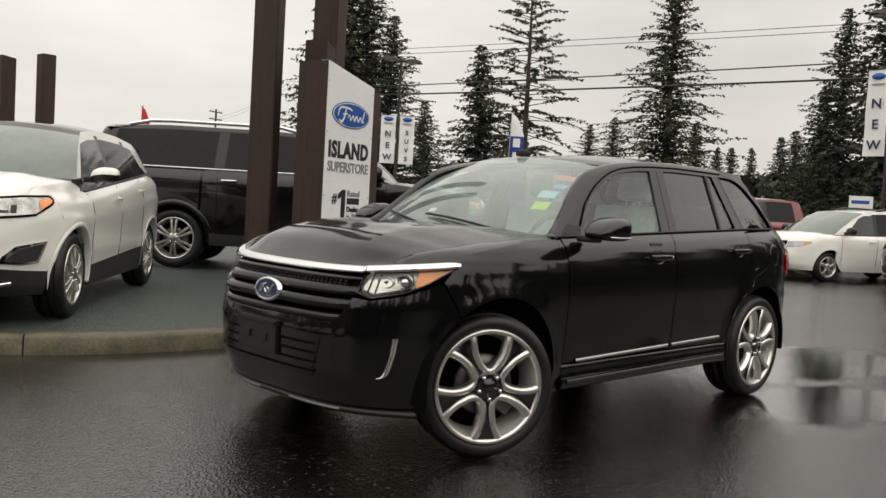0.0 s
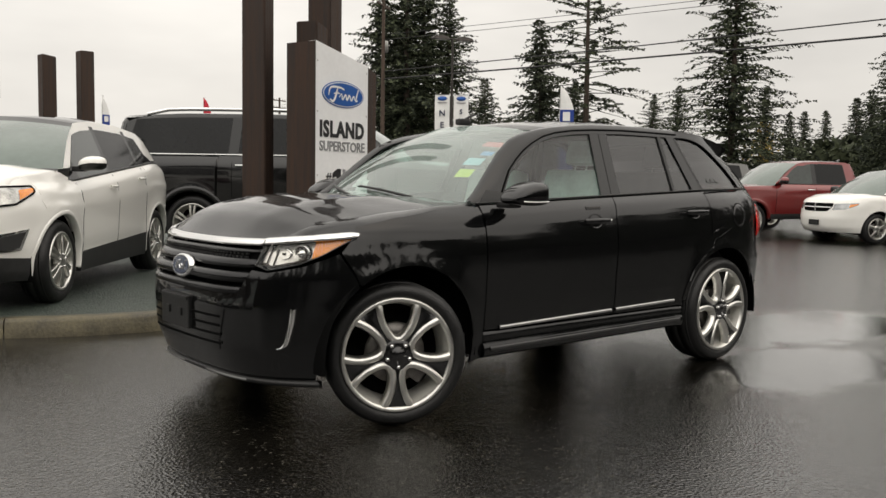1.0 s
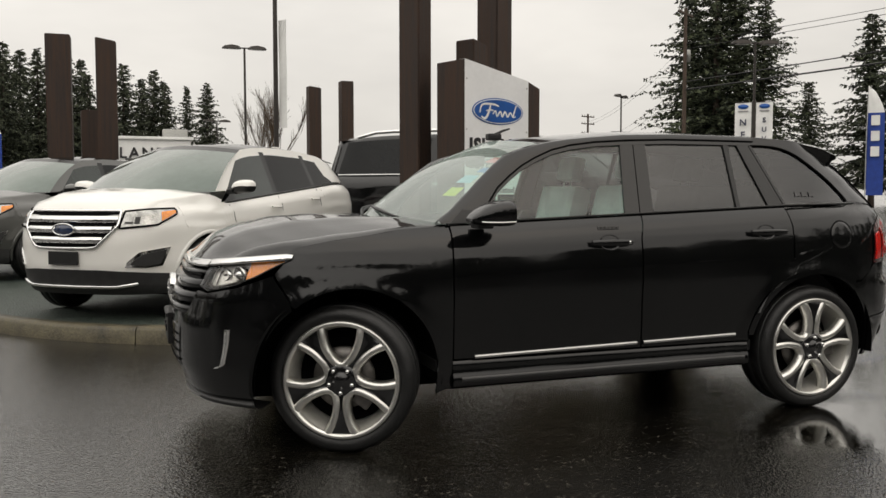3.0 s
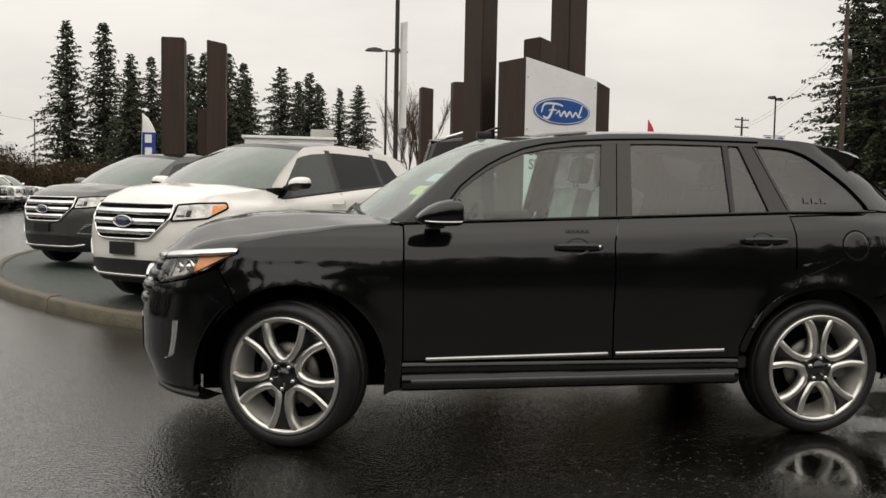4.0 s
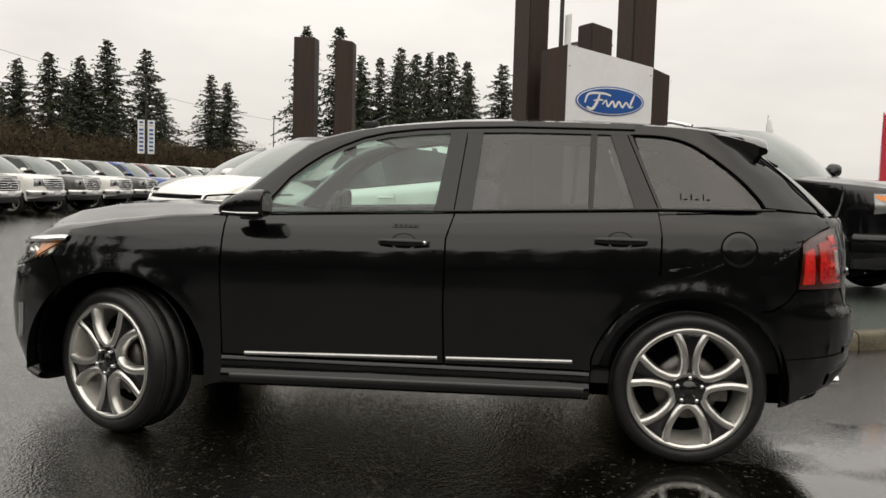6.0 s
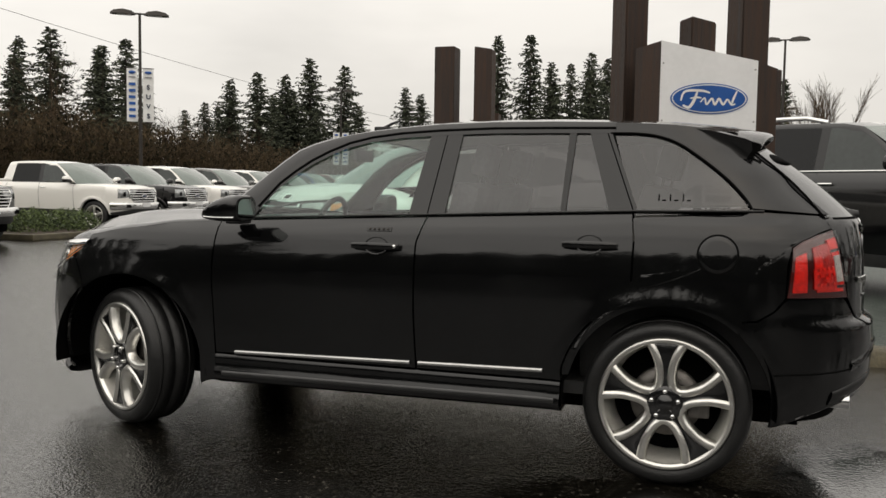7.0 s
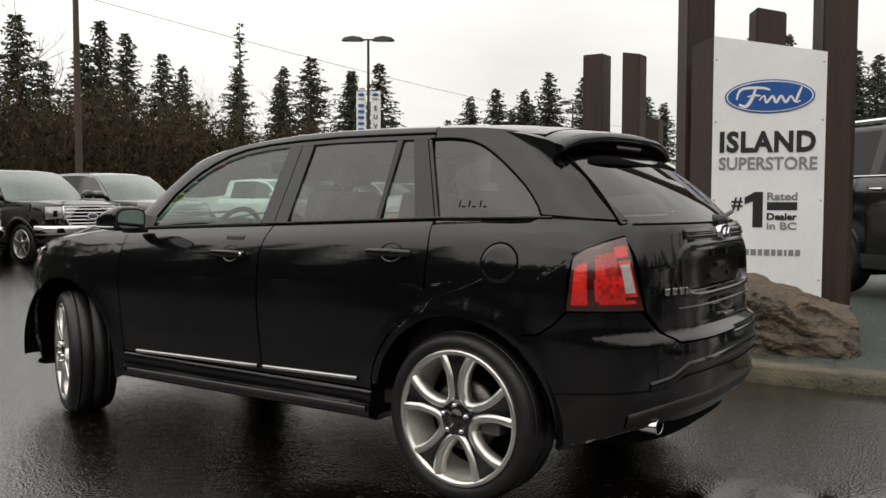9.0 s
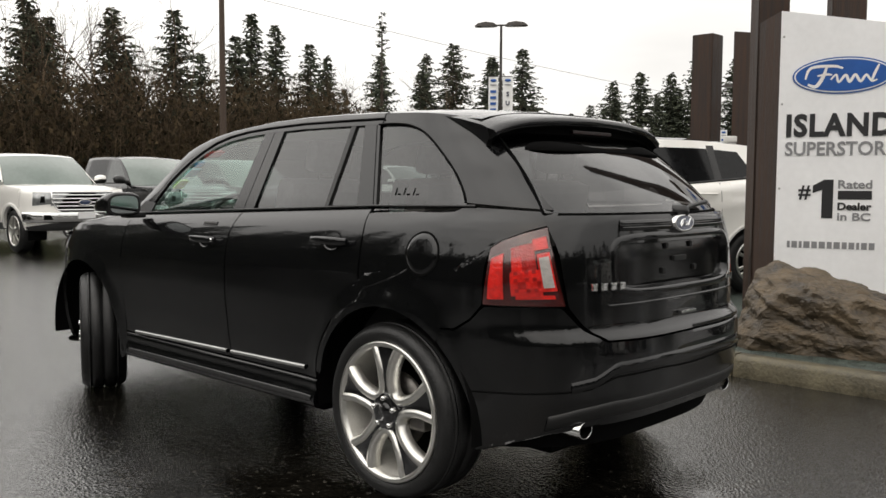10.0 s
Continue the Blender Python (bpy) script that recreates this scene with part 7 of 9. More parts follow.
def vehicle(kind, paint, label, at, name, category, detail=True, front="bars", group="", steer=0.0, cladding=True, glassroof=False):
    p = SPECS[kind]
    hub_z = p["r"]
    K = Skin(p["lower"], p["nose"], p["tail"], p["belt"], p["lean"], p["x0"], p["x1"], p["nf"], p["nr"], p["hubs"], hub_z)
    car = thing(name, label, category, group, at=at)
    S, F, R, zb = K.side, K.front, K.rear, K.zb
    hf, hr, A, zlo = p["hubs"][0], p["hubs"][1], p["arch"], p["zlo"]
    k = 1.0 if detail else 0.5
    n_ = lambda v: max(4, int(v * k))

    def both(nm, shape, mat, lab="", parent=None):
        return part(nm, shape, mat, parent or car, lab), part(nm, shape.mirror(), mat, parent or car, lab)

    def whole(shape):
        m = shape.mirror()
        return shape.add(m.v, m.f, True)

    def edge(x):
        return tab(p["edge"], x)

    x_c = p["cowl"][1]
    def crest(x):
        return edge(x) if x < x_c else edge(x_c) + (zb(x) - 0.004 - edge(x_c)) * min(1, (x - x_c) / 0.25)
    dz = math.degrees(math.asin((hub_z - zlo) / A)) * 0.9
    # front end, fenders, doors, rear
    x_f, x_r = hf - A * math.cos(radians(dz)), hr + A * math.cos(radians(dz))
    sp = Shape()
    K.skin(sp, coons([(-2.0, zlo)] + F([(0.3, zlo), (0.6, zlo)]) + S([(x_f, zlo)]), S([(x_f, zlo)] + arc(hf, hub_z, A, 180 + dz, 125, 8) + [(hf - A * 0.75, crest(hf - A * 0.75))]), [(-2.0, p["lip"])] + F([(0.3, p["lip"]), (0.55, p["lip"] + 0.005)]) + S([(hf - A * 0.75, crest(hf - A * 0.75))]), [(-2.0, zlo), (-2.0, p["lip"])], n_(34), n_(16)))
    body = part("front_end", whole(sp), paint, car)
    sp = Shape()
    x_d = max(x_c + 0.02, hf + A + 0.05) if kind == "crossover" else x_c + 0.02
    K.skin(sp, coons(S(arc(hf, hub_z, A, 125, -dz, 20)), S([(hf + A * math.cos(radians(dz)), zlo), (x_d, 0.62 * hub_z + 0.3), (x_d, crest(x_d))]), S([(hf - A * 0.75 + (x_d - hf + A * 0.75) * i / 8, crest(hf - A * 0.75 + (x_d - hf + A * 0.75) * i / 8)) for i in range(9)]), S(arc(hf, hub_z, A, 125, 125, 1)[:1] + [(hf - A * 0.75, crest(hf - A * 0.75))]), n_(26), n_(14)))
    both("fender", sp, paint)
    sp = Shape()
    xq = hr - A * 0.80
    K.skin(sp, coons(S([(hf + A * math.cos(radians(dz)), zlo), (0, zlo), (hr - A * math.cos(radians(dz)), zlo)]), S([(hr - A * math.cos(radians(dz)), zlo)] + arc(hr, hub_z, A, 180 + dz, 140, 8) + [(xq, crest(xq))]), S([(x_d + (xq - x_d) * i / 12, crest(x_d + (xq - x_d) * i / 12)) for i in range(13)]), S([(hf + A * math.cos(radians(dz)), zlo), (x_d, 0.62 * hub_z + 0.3), (x_d, crest(x_d))]), n_(36), n_(16)))
    doors = both("door_panel", sp, paint)
    sp = Shape()
    z_end = zb(hr) - 0.004
    K.skin(sp, coons(S(arc(hr, hub_z, A, 140, -dz, 22)) + [(K.sx(x_r, zlo) + 0.02, zlo)] + R([(p["half"] * 0.6, zlo + 0.06)]) + [(2.0, zlo + 0.06)], [(2.0, zlo + 0.06), (2.0, z_end)], S([(xq, crest(xq)), (hr, z_end)]) + [(1 + (i / 10), z_end) for i in range(6, 11)], S(arc(hr, hub_z, A, 140, 140, 1)[:1] + [(xq, crest(xq))]), n_(44), n_(16)))
    part("rear_end", whole(sp), paint, car)
    # lower cladding
    if cladding:
        sp = Shape()
        K.skin(sp, coons([(-2.0, zlo - 0.02)] + F([(0.5, zlo - 0.02)]) + S([(x_f - 0.01, zlo - 0.02)]), S([(x_f - 0.01, zlo - 0.02), (x_f - 0.03, p["low_z"] - 0.08)]), [(-2.0, p["low_z"])] + F([(0.5, p["low_z"])]) + S([(x_f - 0.03, p["low_z"] - 0.08)]), [(-2.0, zlo - 0.02), (-2.0, p["low_z"])], n_(20), 4), 0.006)
        part("front_skirt", whole(sp), CLADDING, car, "dark lower bumper")
        sill_f, sill_r = (zlo + 0.15, zlo + 0.22) if kind == "crossover" else (zlo + 0.10, zlo + 0.13)
        sp = Shape()
        K.skin(sp, coons(S([(hf + A + 0.02, zlo - 0.03), (hr - A - 0.02, zlo - 0.03)]), S([(hr - A - 0.02, zlo - 0.03), (hr - A - 0.02, sill_r)]), S([(hf + A + 0.02, sill_f), (hr - A - 0.02, sill_r)]), S([(hf + A + 0.02, zlo - 0.03), (hf + A + 0.02, sill_f)]), 10, 4), 0.01, rim=0.05)
        both("sill", sp, CLADDING, "dark sill cladding")
        wide_trim = 0.014 if kind == "crossover" and front == "chrome" else 0.045
        for hx in (hf, hr):
            sp = Shape()
            sp.grid([[K.at(K.sx(hx + rr * math.cos(a), hub_z + rr * math.sin(a)), hub_z + rr * math.sin(a), d) for a in [radians(-dz + (180 + 2 * dz) * i / 24) for i in range(25)]] for rr, d in ((A - 0.022, -0.05), (A - 0.018, 0.004), (A - 0.010, 0.008), (A + wide_trim, 0.007), (A + wide_trim + 0.008, -0.001))], True)
            both("arch_trim", sp, CLADDING if kind == "crossover" and front != "chrome" else paint, "")
    # hood
    sp, rows = Shape(), []
    nv, nu = n_(22), n_(18)
    yf1 = p["half"] * 0.86
    for j in range(nv + 1):
        v = -1 + 2 * j / nv
        row = []
        pf = K.at(K.sf(abs(yf1 * v), p["lip"]), p["lip"], -0.004)
        for i in range(nu + 1):
            u = i / nu
            xs = hf - A * 0.75 - 0.3 + (x_c - hf + A * 0.75 + 0.3) * u
            x = pf[0] + (p["cowl"][0] + (p["cowl"][1] - p["cowl"][0]) * v * v - pf[0]) * u
            xs = max(xs if u < 0.1 else -9, pf[0] + (x_c - pf[0]) * u)
            e = K.at(K.sx(xs, edge(xs)), edge(xs))
            ye = yf1 + (-e[1] - 0.002 - yf1) * min(1, u * 3.2)
            st = min(1.0, u / 0.08)
            z = p["lip"] * (1 - st) + (edge(xs) + 0.004) * st + p["rise"] * tab([(0, 0), (0.1, 0.5), (0.3, 1.0), (0.7, 0.95), (1.0, 0.6)], u) * (1 - abs(v) ** 2.2)
            row.append((x, ye * v, z + 0.012 * math.exp(-((abs(v) - 0.6) / 0.08) ** 2) * min(1, 3 * u)))
        rows.append(row)
    rows = [[(x, y, z - 0.07) for x, y, z in rows[0]]] + rows + [[(x, y, z - 0.07) for x, y, z in rows[-1]]]
    part("hood", Shape().grid(rows, True, flip=True), paint, car)
    # windscreen, roof
    def roof_z(x):
        return tab(p["roof"], x)
    def roof_y(x):
        z = roof_z(x) - 0.01
        return -K.at(K.sx(min(x, p["x1"] + 0.2), z), z)[1] - 0.01
    c0, c1 = p["cowl"]
    t0, t1 = p["top"]
    zc = edge(c1) + 0.02
    yb1, yt1 = -K.at(K.sx(c1, zb(c1)), zb(c1))[1] - (0.008 if kind == "crossover" else 0.03), roof_y(t1)
    def screen(u, v, d=0.0):
        xb, xt = c0 + 0.02 + (c1 - c0) * v * v, t0 + (t1 - t0) * v * v
        zt = roof_z(t1) + (0.045 if glassroof else 0.03) * (1 - v * v)
        bow = 0.05 * math.sin(math.pi * u)
        return (xb + (xt - xb) * u - bow * 0.5 - d * 0.5, (yb1 + (yt1 - yb1) * u) * v, zc + (zt - zc) * u + bow * 0.75 + d * 0.86)
    head = 0.88 if glassroof else 1.0
    vs = [-1 + 2 * i / n_(20) for i in range(n_(20) + 1)]
    part("windscreen", Shape().grid([[screen(u / 10 * head, v) for v in vs] for u in range(11)], True, flip=True), PANE_SKY, car, "opaque windscreen, grey-green for the mirrored sky")
    if glassroof:
        part("roof_front", Shape().grid([[screen(head + (1 - head) * u / 3, v) for v in vs] for u in range(4)], True, flip=True), GLOSS_TRIM, car, "dark front edge of the glass roof")
    part("scuttle", Shape().grid([[(screen(0, v)[0] + dx, screen(0, v)[1] * 0.965, zc + ddz) for v in vs] for dx, ddz in ((-0.08, -0.015), (0.0, 0.006), (0.05, 0.01))], True), TRIM, car)
    rows = []
    for i in range(n_(24) + 1):
        u = i / n_(24)
        row = []
        for v in vs:
            xs = t0 + (t1 - t0) * v * v
            x = xs + (p["roof_end"] - xs) * u
            row.append((x, roof_y(x) * v, roof_z(x) + (0.05 if glassroof else 0.035) * (1 - abs(v) ** 2.5)))
        rows.append(row)
    part("roof", Shape().grid(rows, True), PANE_DARK if glassroof else paint, car)
    # side of the cabin in body colour, with the panes proud of it
    xa0, xa1 = c1 + 0.01, t1
    bot = [(K.sx(xa0 + (p["x1"] - xa0) * i / 10, zb(xa0 + (p["x1"] - xa0) * i / 10)), zb(xa0 + (p["x1"] - xa0) * i / 10) - 0.004) for i in range(11)] + [(1 + i / 8, z_end + 0.002) for i in range(1, 9)]
    xe = p["roof_end"] - 0.02
    top = [(K.sx(xa1 + (min(xe, p["x1"]) - xa1) * i / 10, roof_z(xa1 + (min(xe, p["x1"]) - xa1) * i / 10)), roof_z(xa1 + (min(xe, p["x1"]) - xa1) * i / 10)) for i in range(11)] + [(1 + i / 8, roof_z(xe) - 0.004) for i in range(1, 9)]
    sp = Shape()
    apil = [(xa0 + (xa1 - xa0) * t, screen(t, 1.0)[2]) for t in (0, 0.25, 0.5, 0.75, 1)]
    K.skin(sp, coons(bot, [(2.0, z_end + 0.002), (2.0, roof_z(xe) - 0.004)], top, S([(x, max(z, zb(x) - 0.004)) for x, z in apil]), n_(40), n_(12)))
    part("cabin_shell", whole(sp), paint, car)
    for (b0, b1), (u0, u1), clear in p["panes"]:
        sp = Shape()
        zt = lambda x: min(roof_z(x) - (0.085 if kind == "crossover" else 0.055), screen(min(1, max(0, (x - xa0) / (xa1 - xa0))), 1.0)[2] - 0.05 if x < xa1 + 0.2 else 9)
        tp = [(u0 + (u1 - u0) * i / 6, zt(u0 + (u1 - u0) * i / 6)) for i in range(7)]
        K.skin(sp, coons(S([(b0, zb(b0) + 0.014), (b1, zb(b1) + 0.014)]), S([(b1, zb(b1) + 0.014), tp[-1]]), S(tp), S([(b0, zb(b0) + 0.014), tp[0]]), 10, 6), 0.004, rim=0.006)
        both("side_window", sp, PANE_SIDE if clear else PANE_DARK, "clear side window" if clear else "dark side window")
    pil = p["panes"]
    for a, b in zip(pil, pil[1:]):
        sp = Shape()
        g = []
        for t in (0, 0.5, 1):
            xl, xr2 = a[0][1] + (a[1][1] - a[0][1]) * t, b[0][0] + (b[1][0] - b[0][0]) * t
            z = zb(xl) + 0.012 + (roof_z(a[1][1]) - 0.06 - zb(xl)) * t
            g.append([(K.sx(xl, z), z), (K.sx(xr2, z), z)])
        K.skin(sp, g, 0.0035, rim=0.004)
        both("window_pillar", sp, GLOSS_TRIM)
    # rear glass
    za, zz = z_end + 0.05, roof_z(xe) - 0.06
    rows = []
    for i in range(9):
        z = za + (zz - za) * i / 8
        y1 = K.wide(p["x1"], z) * 0.86
        left = [K.at(K.sr(y1 * (1 - j / 8), z), z, 0.004) for j in range(9)]
        rows.append(left + [(x, -y, q) for x, y, q in left[:-1]][::-1])
    part("rear_glass", Shape().grid(rows, True), PANE_DARK, car, "dark rear window")
    # belt moulding
    chrome_belt = kind in ("large_suv", "pickup")
    ln = [K.at(K.sx(pil[0][0][0] + (pil[-1][0][1] - pil[0][0][0]) * i / 16, zb(0) + 0.004), zb(pil[0][0][0] + (pil[-1][0][1] - pil[0][0][0]) * i / 16) + 0.004, 0.005) for i in range(17)]
    both("belt_strip", Shape().tube(ln, 0.012, 5), CHROME if kind == "large_suv" else TRIM, "chrome belt strip" if chrome_belt else "")
    # door gaps and handles
    gaps = [pil[0][0][0] - 0.16] + [(a[0][1] + b[0][0]) / 2 for a, b in zip(pil, pil[1:])]
    if kind == "pickup":
        gaps.append(1.12)
    for x in gaps:
        x_use = max(x, x_d - 0.01)
        ln = [K.at(K.sx(x_use, z), z, 0.001) for z in [zlo + 0.14 + (zb(x_use) - zlo - 0.16) * i / 8 for i in range(9)]]
        both("door_gap", Shape().tube(ln, 0.0026 if kind == "crossover" else 0.004, 5), UNDER)
    for x in gaps[1:]:
        z = zb(x) - 0.14
        ln = [K.at(K.sx(x - 0.26 + 0.2 * i / 4, z), z, 0.02 + 0.02 * math.sin(math.pi * i / 4)) for i in range(5)]
        both("door_handle", Shape().tube(ln, 0.014, 6), CHROME if chrome_belt else paint)
    # mirrors: a domed cap over a dark base, on a black corner of the door
    xm, zm = pil[0][0][0] + (0.12 if kind == "crossover" else 0.0), zb(0) + 0.085
    w = -K.at(K.sx(xm, zb(xm)), zb(xm))[1]
    def dome(lo, hi, grow=0.0):
        rows = []
        for a in range(lo, hi + 1):
            lat = -math.pi / 2 + math.pi * a / 10
            row = []
            for b in range(20):
                lon = 2 * math.pi * b / 20
                cx, cy, cz = math.cos(lat) * math.cos(lon), math.cos(lat) * math.sin(lon), math.sin(lat)
                f = lambda c, e: math.copysign(abs(c) ** e, c)
                row.append((xm + (0.10 + grow) * f(cx, 0.75) * (1.0 if cx < 0 else 0.55), -w - 0.165 + (0.125 + grow) * f(cy, 0.6) , zm + ((0.066 if kind == 'crossover' else 0.085) + grow) * f(cz, 0.7) - 0.03 * (cy > 0) * cy))
            rows.append(row)
        return Shape().grid(rows, True, close=True)
    caps = both("door_mirror", dome(5, 10), paint if kind not in ("minivan",) else TRIM, "domed door mirror with dark base")
    base = dome(0, 5, 0.001)
    base.box(xm - 0.06, xm + 0.04, -w - 0.10, -w + 0.015, zm - 0.080, zm - 0.030, 0.012)
    part("mirror_base", base, TRIM, caps[0])
    part("mirror_base", base.mirror(), TRIM, caps[1])
    b0, sail = pil[0][0][0], 1.0 if kind == "crossover" else 0.6
    zs_ = zb(b0) + 0.010
    sp = Shape()
    K.skin(sp, coons(S([(b0 - 0.05, zs_), (b0 + 0.20 * sail, zs_)]), S([(b0 + 0.20 * sail, zs_), (b0 + 0.21 * sail, zs_ + 0.17 * sail)]), S([(b0 + 0.17 * sail, zs_ + 0.15 * sail), (b0 + 0.21 * sail, zs_ + 0.17 * sail)]), S([(b0 - 0.05, zs_), (b0 + 0.17 * sail, zs_ + 0.15 * sail)]), 5, 5), 0.0085, rim=0.006)
    both("window_corner", sp, GLOSS_TRIM)
    # lamps
    l0, l1 = p["lamp"]
    hh = l1 - l0
    boxy = kind in ("pickup", "large_suv")
    y_in = p["half"] * (0.70 if boxy else 0.645 if kind == "crossover" else 0.60)
    sp = Shape()
    x_out = hf - A + (0.05 if kind == "crossover" else 0.0) - (0.0 if kind == "crossover" else 0.10 if not boxy else 0.22)
    K.skin(sp, coons(F([(y_in, l0 + 0.02)]) + S([(x_out - 0.2, l0 + hh * 0.25), (x_out, l0 + hh * (0.75 if not boxy else 0.1))]), S([(x_out, l0 + hh * (0.75 if not boxy else 0.1)), (x_out + 0.02, l1)]), F([(y_in, l1 - hh * 0.12)]) + S([(x_out - 0.2, l1 - hh * 0.03), (x_out + 0.02, l1)]), F([(y_in, l0 + 0.02), (y_in, l1 - hh * 0.12)]), 12, 5), 0.006, rim=0.03)
    lamps = both("headlamp", sp, LAMP_CLEAR if kind == "crossover" else LAMP_GLASS, "clear headlamp with amber corner")
    if kind == "crossover":
        # dark rim round the lens, a dark divider and a lamp bowl behind it
        rim = resample(F([(y_in, l0 + 0.02)]) + S([(x_out - 0.2, l0 + hh * 0.25), (x_out, l0 + hh * 0.75), (x_out + 0.02, l1), (x_out - 0.2, l1 - hh * 0.03)]) + F([(y_in, l1 - hh * 0.12), (y_in, l0 + 0.02)]), 60)
        both("lamp_rim", Shape().tube([K.at(q, z, 0.008) for q, z in rim], 0.009, 5, cap=False), UNDER, "dark rim", None)
        for f0, f1, h0, h1 in ((0.05, 0.30, 0.30, 0.40), (0.34, 0.50, 0.30, 0.62)):
            qa, qb = K.sf(y_in, 1.0), K.sx(x_out - 0.16, 1.0)
            sp2 = Shape()
            K.skin(sp2, [[(qa + (qb - qa) * f, l0 + hh * h) for f in (f0, (f0 + f1) / 2, f1)] for h in (h0, (h0 + h1) / 2, h1)], 0.009, rim=0.002)
            part("lamp_core", sp2, TRIM, lamps[0])
            part("lamp_core", sp2.mirror(), TRIM, lamps[1])
    sp = Shape()
    K.skin(sp, coons(S([(x_out - 0.16, l0 + hh * 0.42), (x_out - 0.01, l0 + hh * 0.78)]), S([(x_out - 0.01, l0 + hh * 0.78), (x_out + 0.01, l1 - 0.015)]), S([(x_out - 0.13, l1 - 0.03), (x_out + 0.01, l1 - 0.015)]), S([(x_out - 0.16, l0 + hh * 0.42), (x_out - 0.13, l1 - 0.03)]), 4, 3), 0.010, rim=0.0)
    if kind != "pickup":
        part("amber_lens", sp, LENS_AMBER, lamps[0])
        part("amber_lens", sp.mirror(), LENS_AMBER, lamps[1])
    else:
        sp = Shape()
        zm_ = (l0 + l1) / 2
        K.skin(sp, coons(F([(y_in + 0.09, zm_ - hh * 0.2)]) + S([(x_out - 0.10, zm_ - hh * 0.2)]), S([(x_out - 0.10, zm_ - hh * 0.2), (x_out - 0.10, zm_ + hh * 0.22)]), F([(y_in + 0.09, zm_ + hh * 0.22)]) + S([(x_out - 0.10, zm_ + hh * 0.22)]), F([(y_in + 0.09, zm_ - hh * 0.2), (y_in + 0.09, zm_ + hh * 0.22)]), 6, 3), 0.010, rim=0.004)
        part("lamp_core", sp, UNDER, lamps[0])
        part("lamp_core", sp.mirror(), UNDER, lamps[1])
    # grille
    g0, g1 = (l0 - 0.16, l1 - 0.02) if kind == "crossover" else ((l0 - 0.10, l1) if boxy else (l0 - 0.02, l1 - 0.01))
    yg = y_in - 0.012
    g_lo, g_mid = (0.66, g0 + (g1 - g0) * 0.62) if kind == "crossover" else (0.78, (g0 + g1) / 2 + 0.02)
    sp = Shape()
    K.skin(sp, coons([(-2.0, g0)] + F([(yg * 0.5, g0 + 0.002), (yg * g_lo, g0 + 0.012)]), F([(yg * g_lo, g0 + 0.012), (yg, g_mid), (yg * 0.97, g1)]), [(-2.0, g1)] + F([(yg * 0.6, g1), (yg * 0.97, g1)]), [(-2.0, g0), (-2.0, g1)], 10, 6), 0.004, rim=0.01)
    grille = part("grille", whole(sp), UNDER, car, "dark grille with bright bars")
    if front == "chrome":
        ln = [K.at(q, z, 0.012) for q, z in resample([(-2.0, g0)] + F([(yg * 0.5, g0 + 0.002), (yg * g_lo, g0 + 0.012), (yg, g_mid), (yg * 0.97, g1), (yg * 0.6, g1)]) + [(-2.0, g1)], 40)]
        part("grille_frame", Shape().tube(ln + [(x, -y, z) for x, y, z in ln[:-1]][::-1], 0.013, 6), CHROME, grille)
    bars = {"bars": 4, "chrome": 3 if kind == "crossover" else 5, "cross": 1, "dark": 3}[front]
    for i in range(bars):
        z = g0 + (g1 - g0) * (i + 0.8) / (bars + 0.6) if bars > 1 else (g0 + g1) / 2
        hgt = (g1 - g0) / (bars * (6.0 if kind == 'pickup' else 3.4)) if bars > 1 else 0.016
        y1 = yg * (0.98 * g_lo + (0.97 - 0.98 * g_lo) * min(1, (z - g0) / (g_mid - g0)))
        rows = []
        for dzz, d in ((-hgt, 0.0), (-hgt * 0.7, 0.022), (hgt * 0.7, 0.022), (hgt, 0.0)):
            left = [K.at(K.sf(y1 * (1 - j / 10), z), z + dzz, d) for j in range(11)]
            rows.append(left + [(x, -y, q) for x, y, q in left[:-1]][::-1])
        part("grille_bar", Shape().grid(rows, True), CHROME if front != "dark" else TRIM, grille)
    if front == "cross":
        q = K.at(-2.0, (g0 + g1) / 2, 0.02)
        part("grille_bar", Shape().box(q[0] - 0.012, q[0] + 0.02, -0.018, 0.018, g0, g1, 0.005), CHROME, grille)
    else:
        q = K.at(-2.0, (g0 + g1) / 2, 0.03)
        ov = Shape().lathe([(0.0, -0.012), (0.075, -0.010), (0.09, 0.0), (0.092, 0.03)], 24, axis="x").moved(Matrix.Translation(q) @ Matrix.Diagonal((1, 1.25, 0.55, 1)))
        bd = part("badge", ov, BADGE_BLUE, grille, "blue oval badge with chrome ring")
        ring = [(q[0] - 0.010, q[1] + 0.118 * math.cos(a), q[2] + 0.052 * math.sin(a)) for a in [2 * math.pi * i / 28 for i in range(29)]]
        part("badge_ring", Shape().tube(ring, 0.007, 6, cap=False), CHROME, bd)
    # bumper bar, fog lamps, plate
    if boxy:
        rows = []
        for dzz, d in ((-0.11, 0.0), (-0.09, 0.07), (0.06, 0.08), (0.085, 0.05), (0.09, 0.0)):
            se = K.sx(x_f - 0.05, 0.68)
            left = [K.at(se + (-2 - se) * j / 16, p["low_z"] + 0.11 + dzz, d) for j in range(17)]
            rows.append(left + [(x, -y, q2) for x, y, q2 in left[:-1]][::-1])
        part("front_bumper", Shape().grid(rows, True), CHROME if kind == "pickup" else paint, car, "bright chrome bumper" if kind == "pickup" else "")
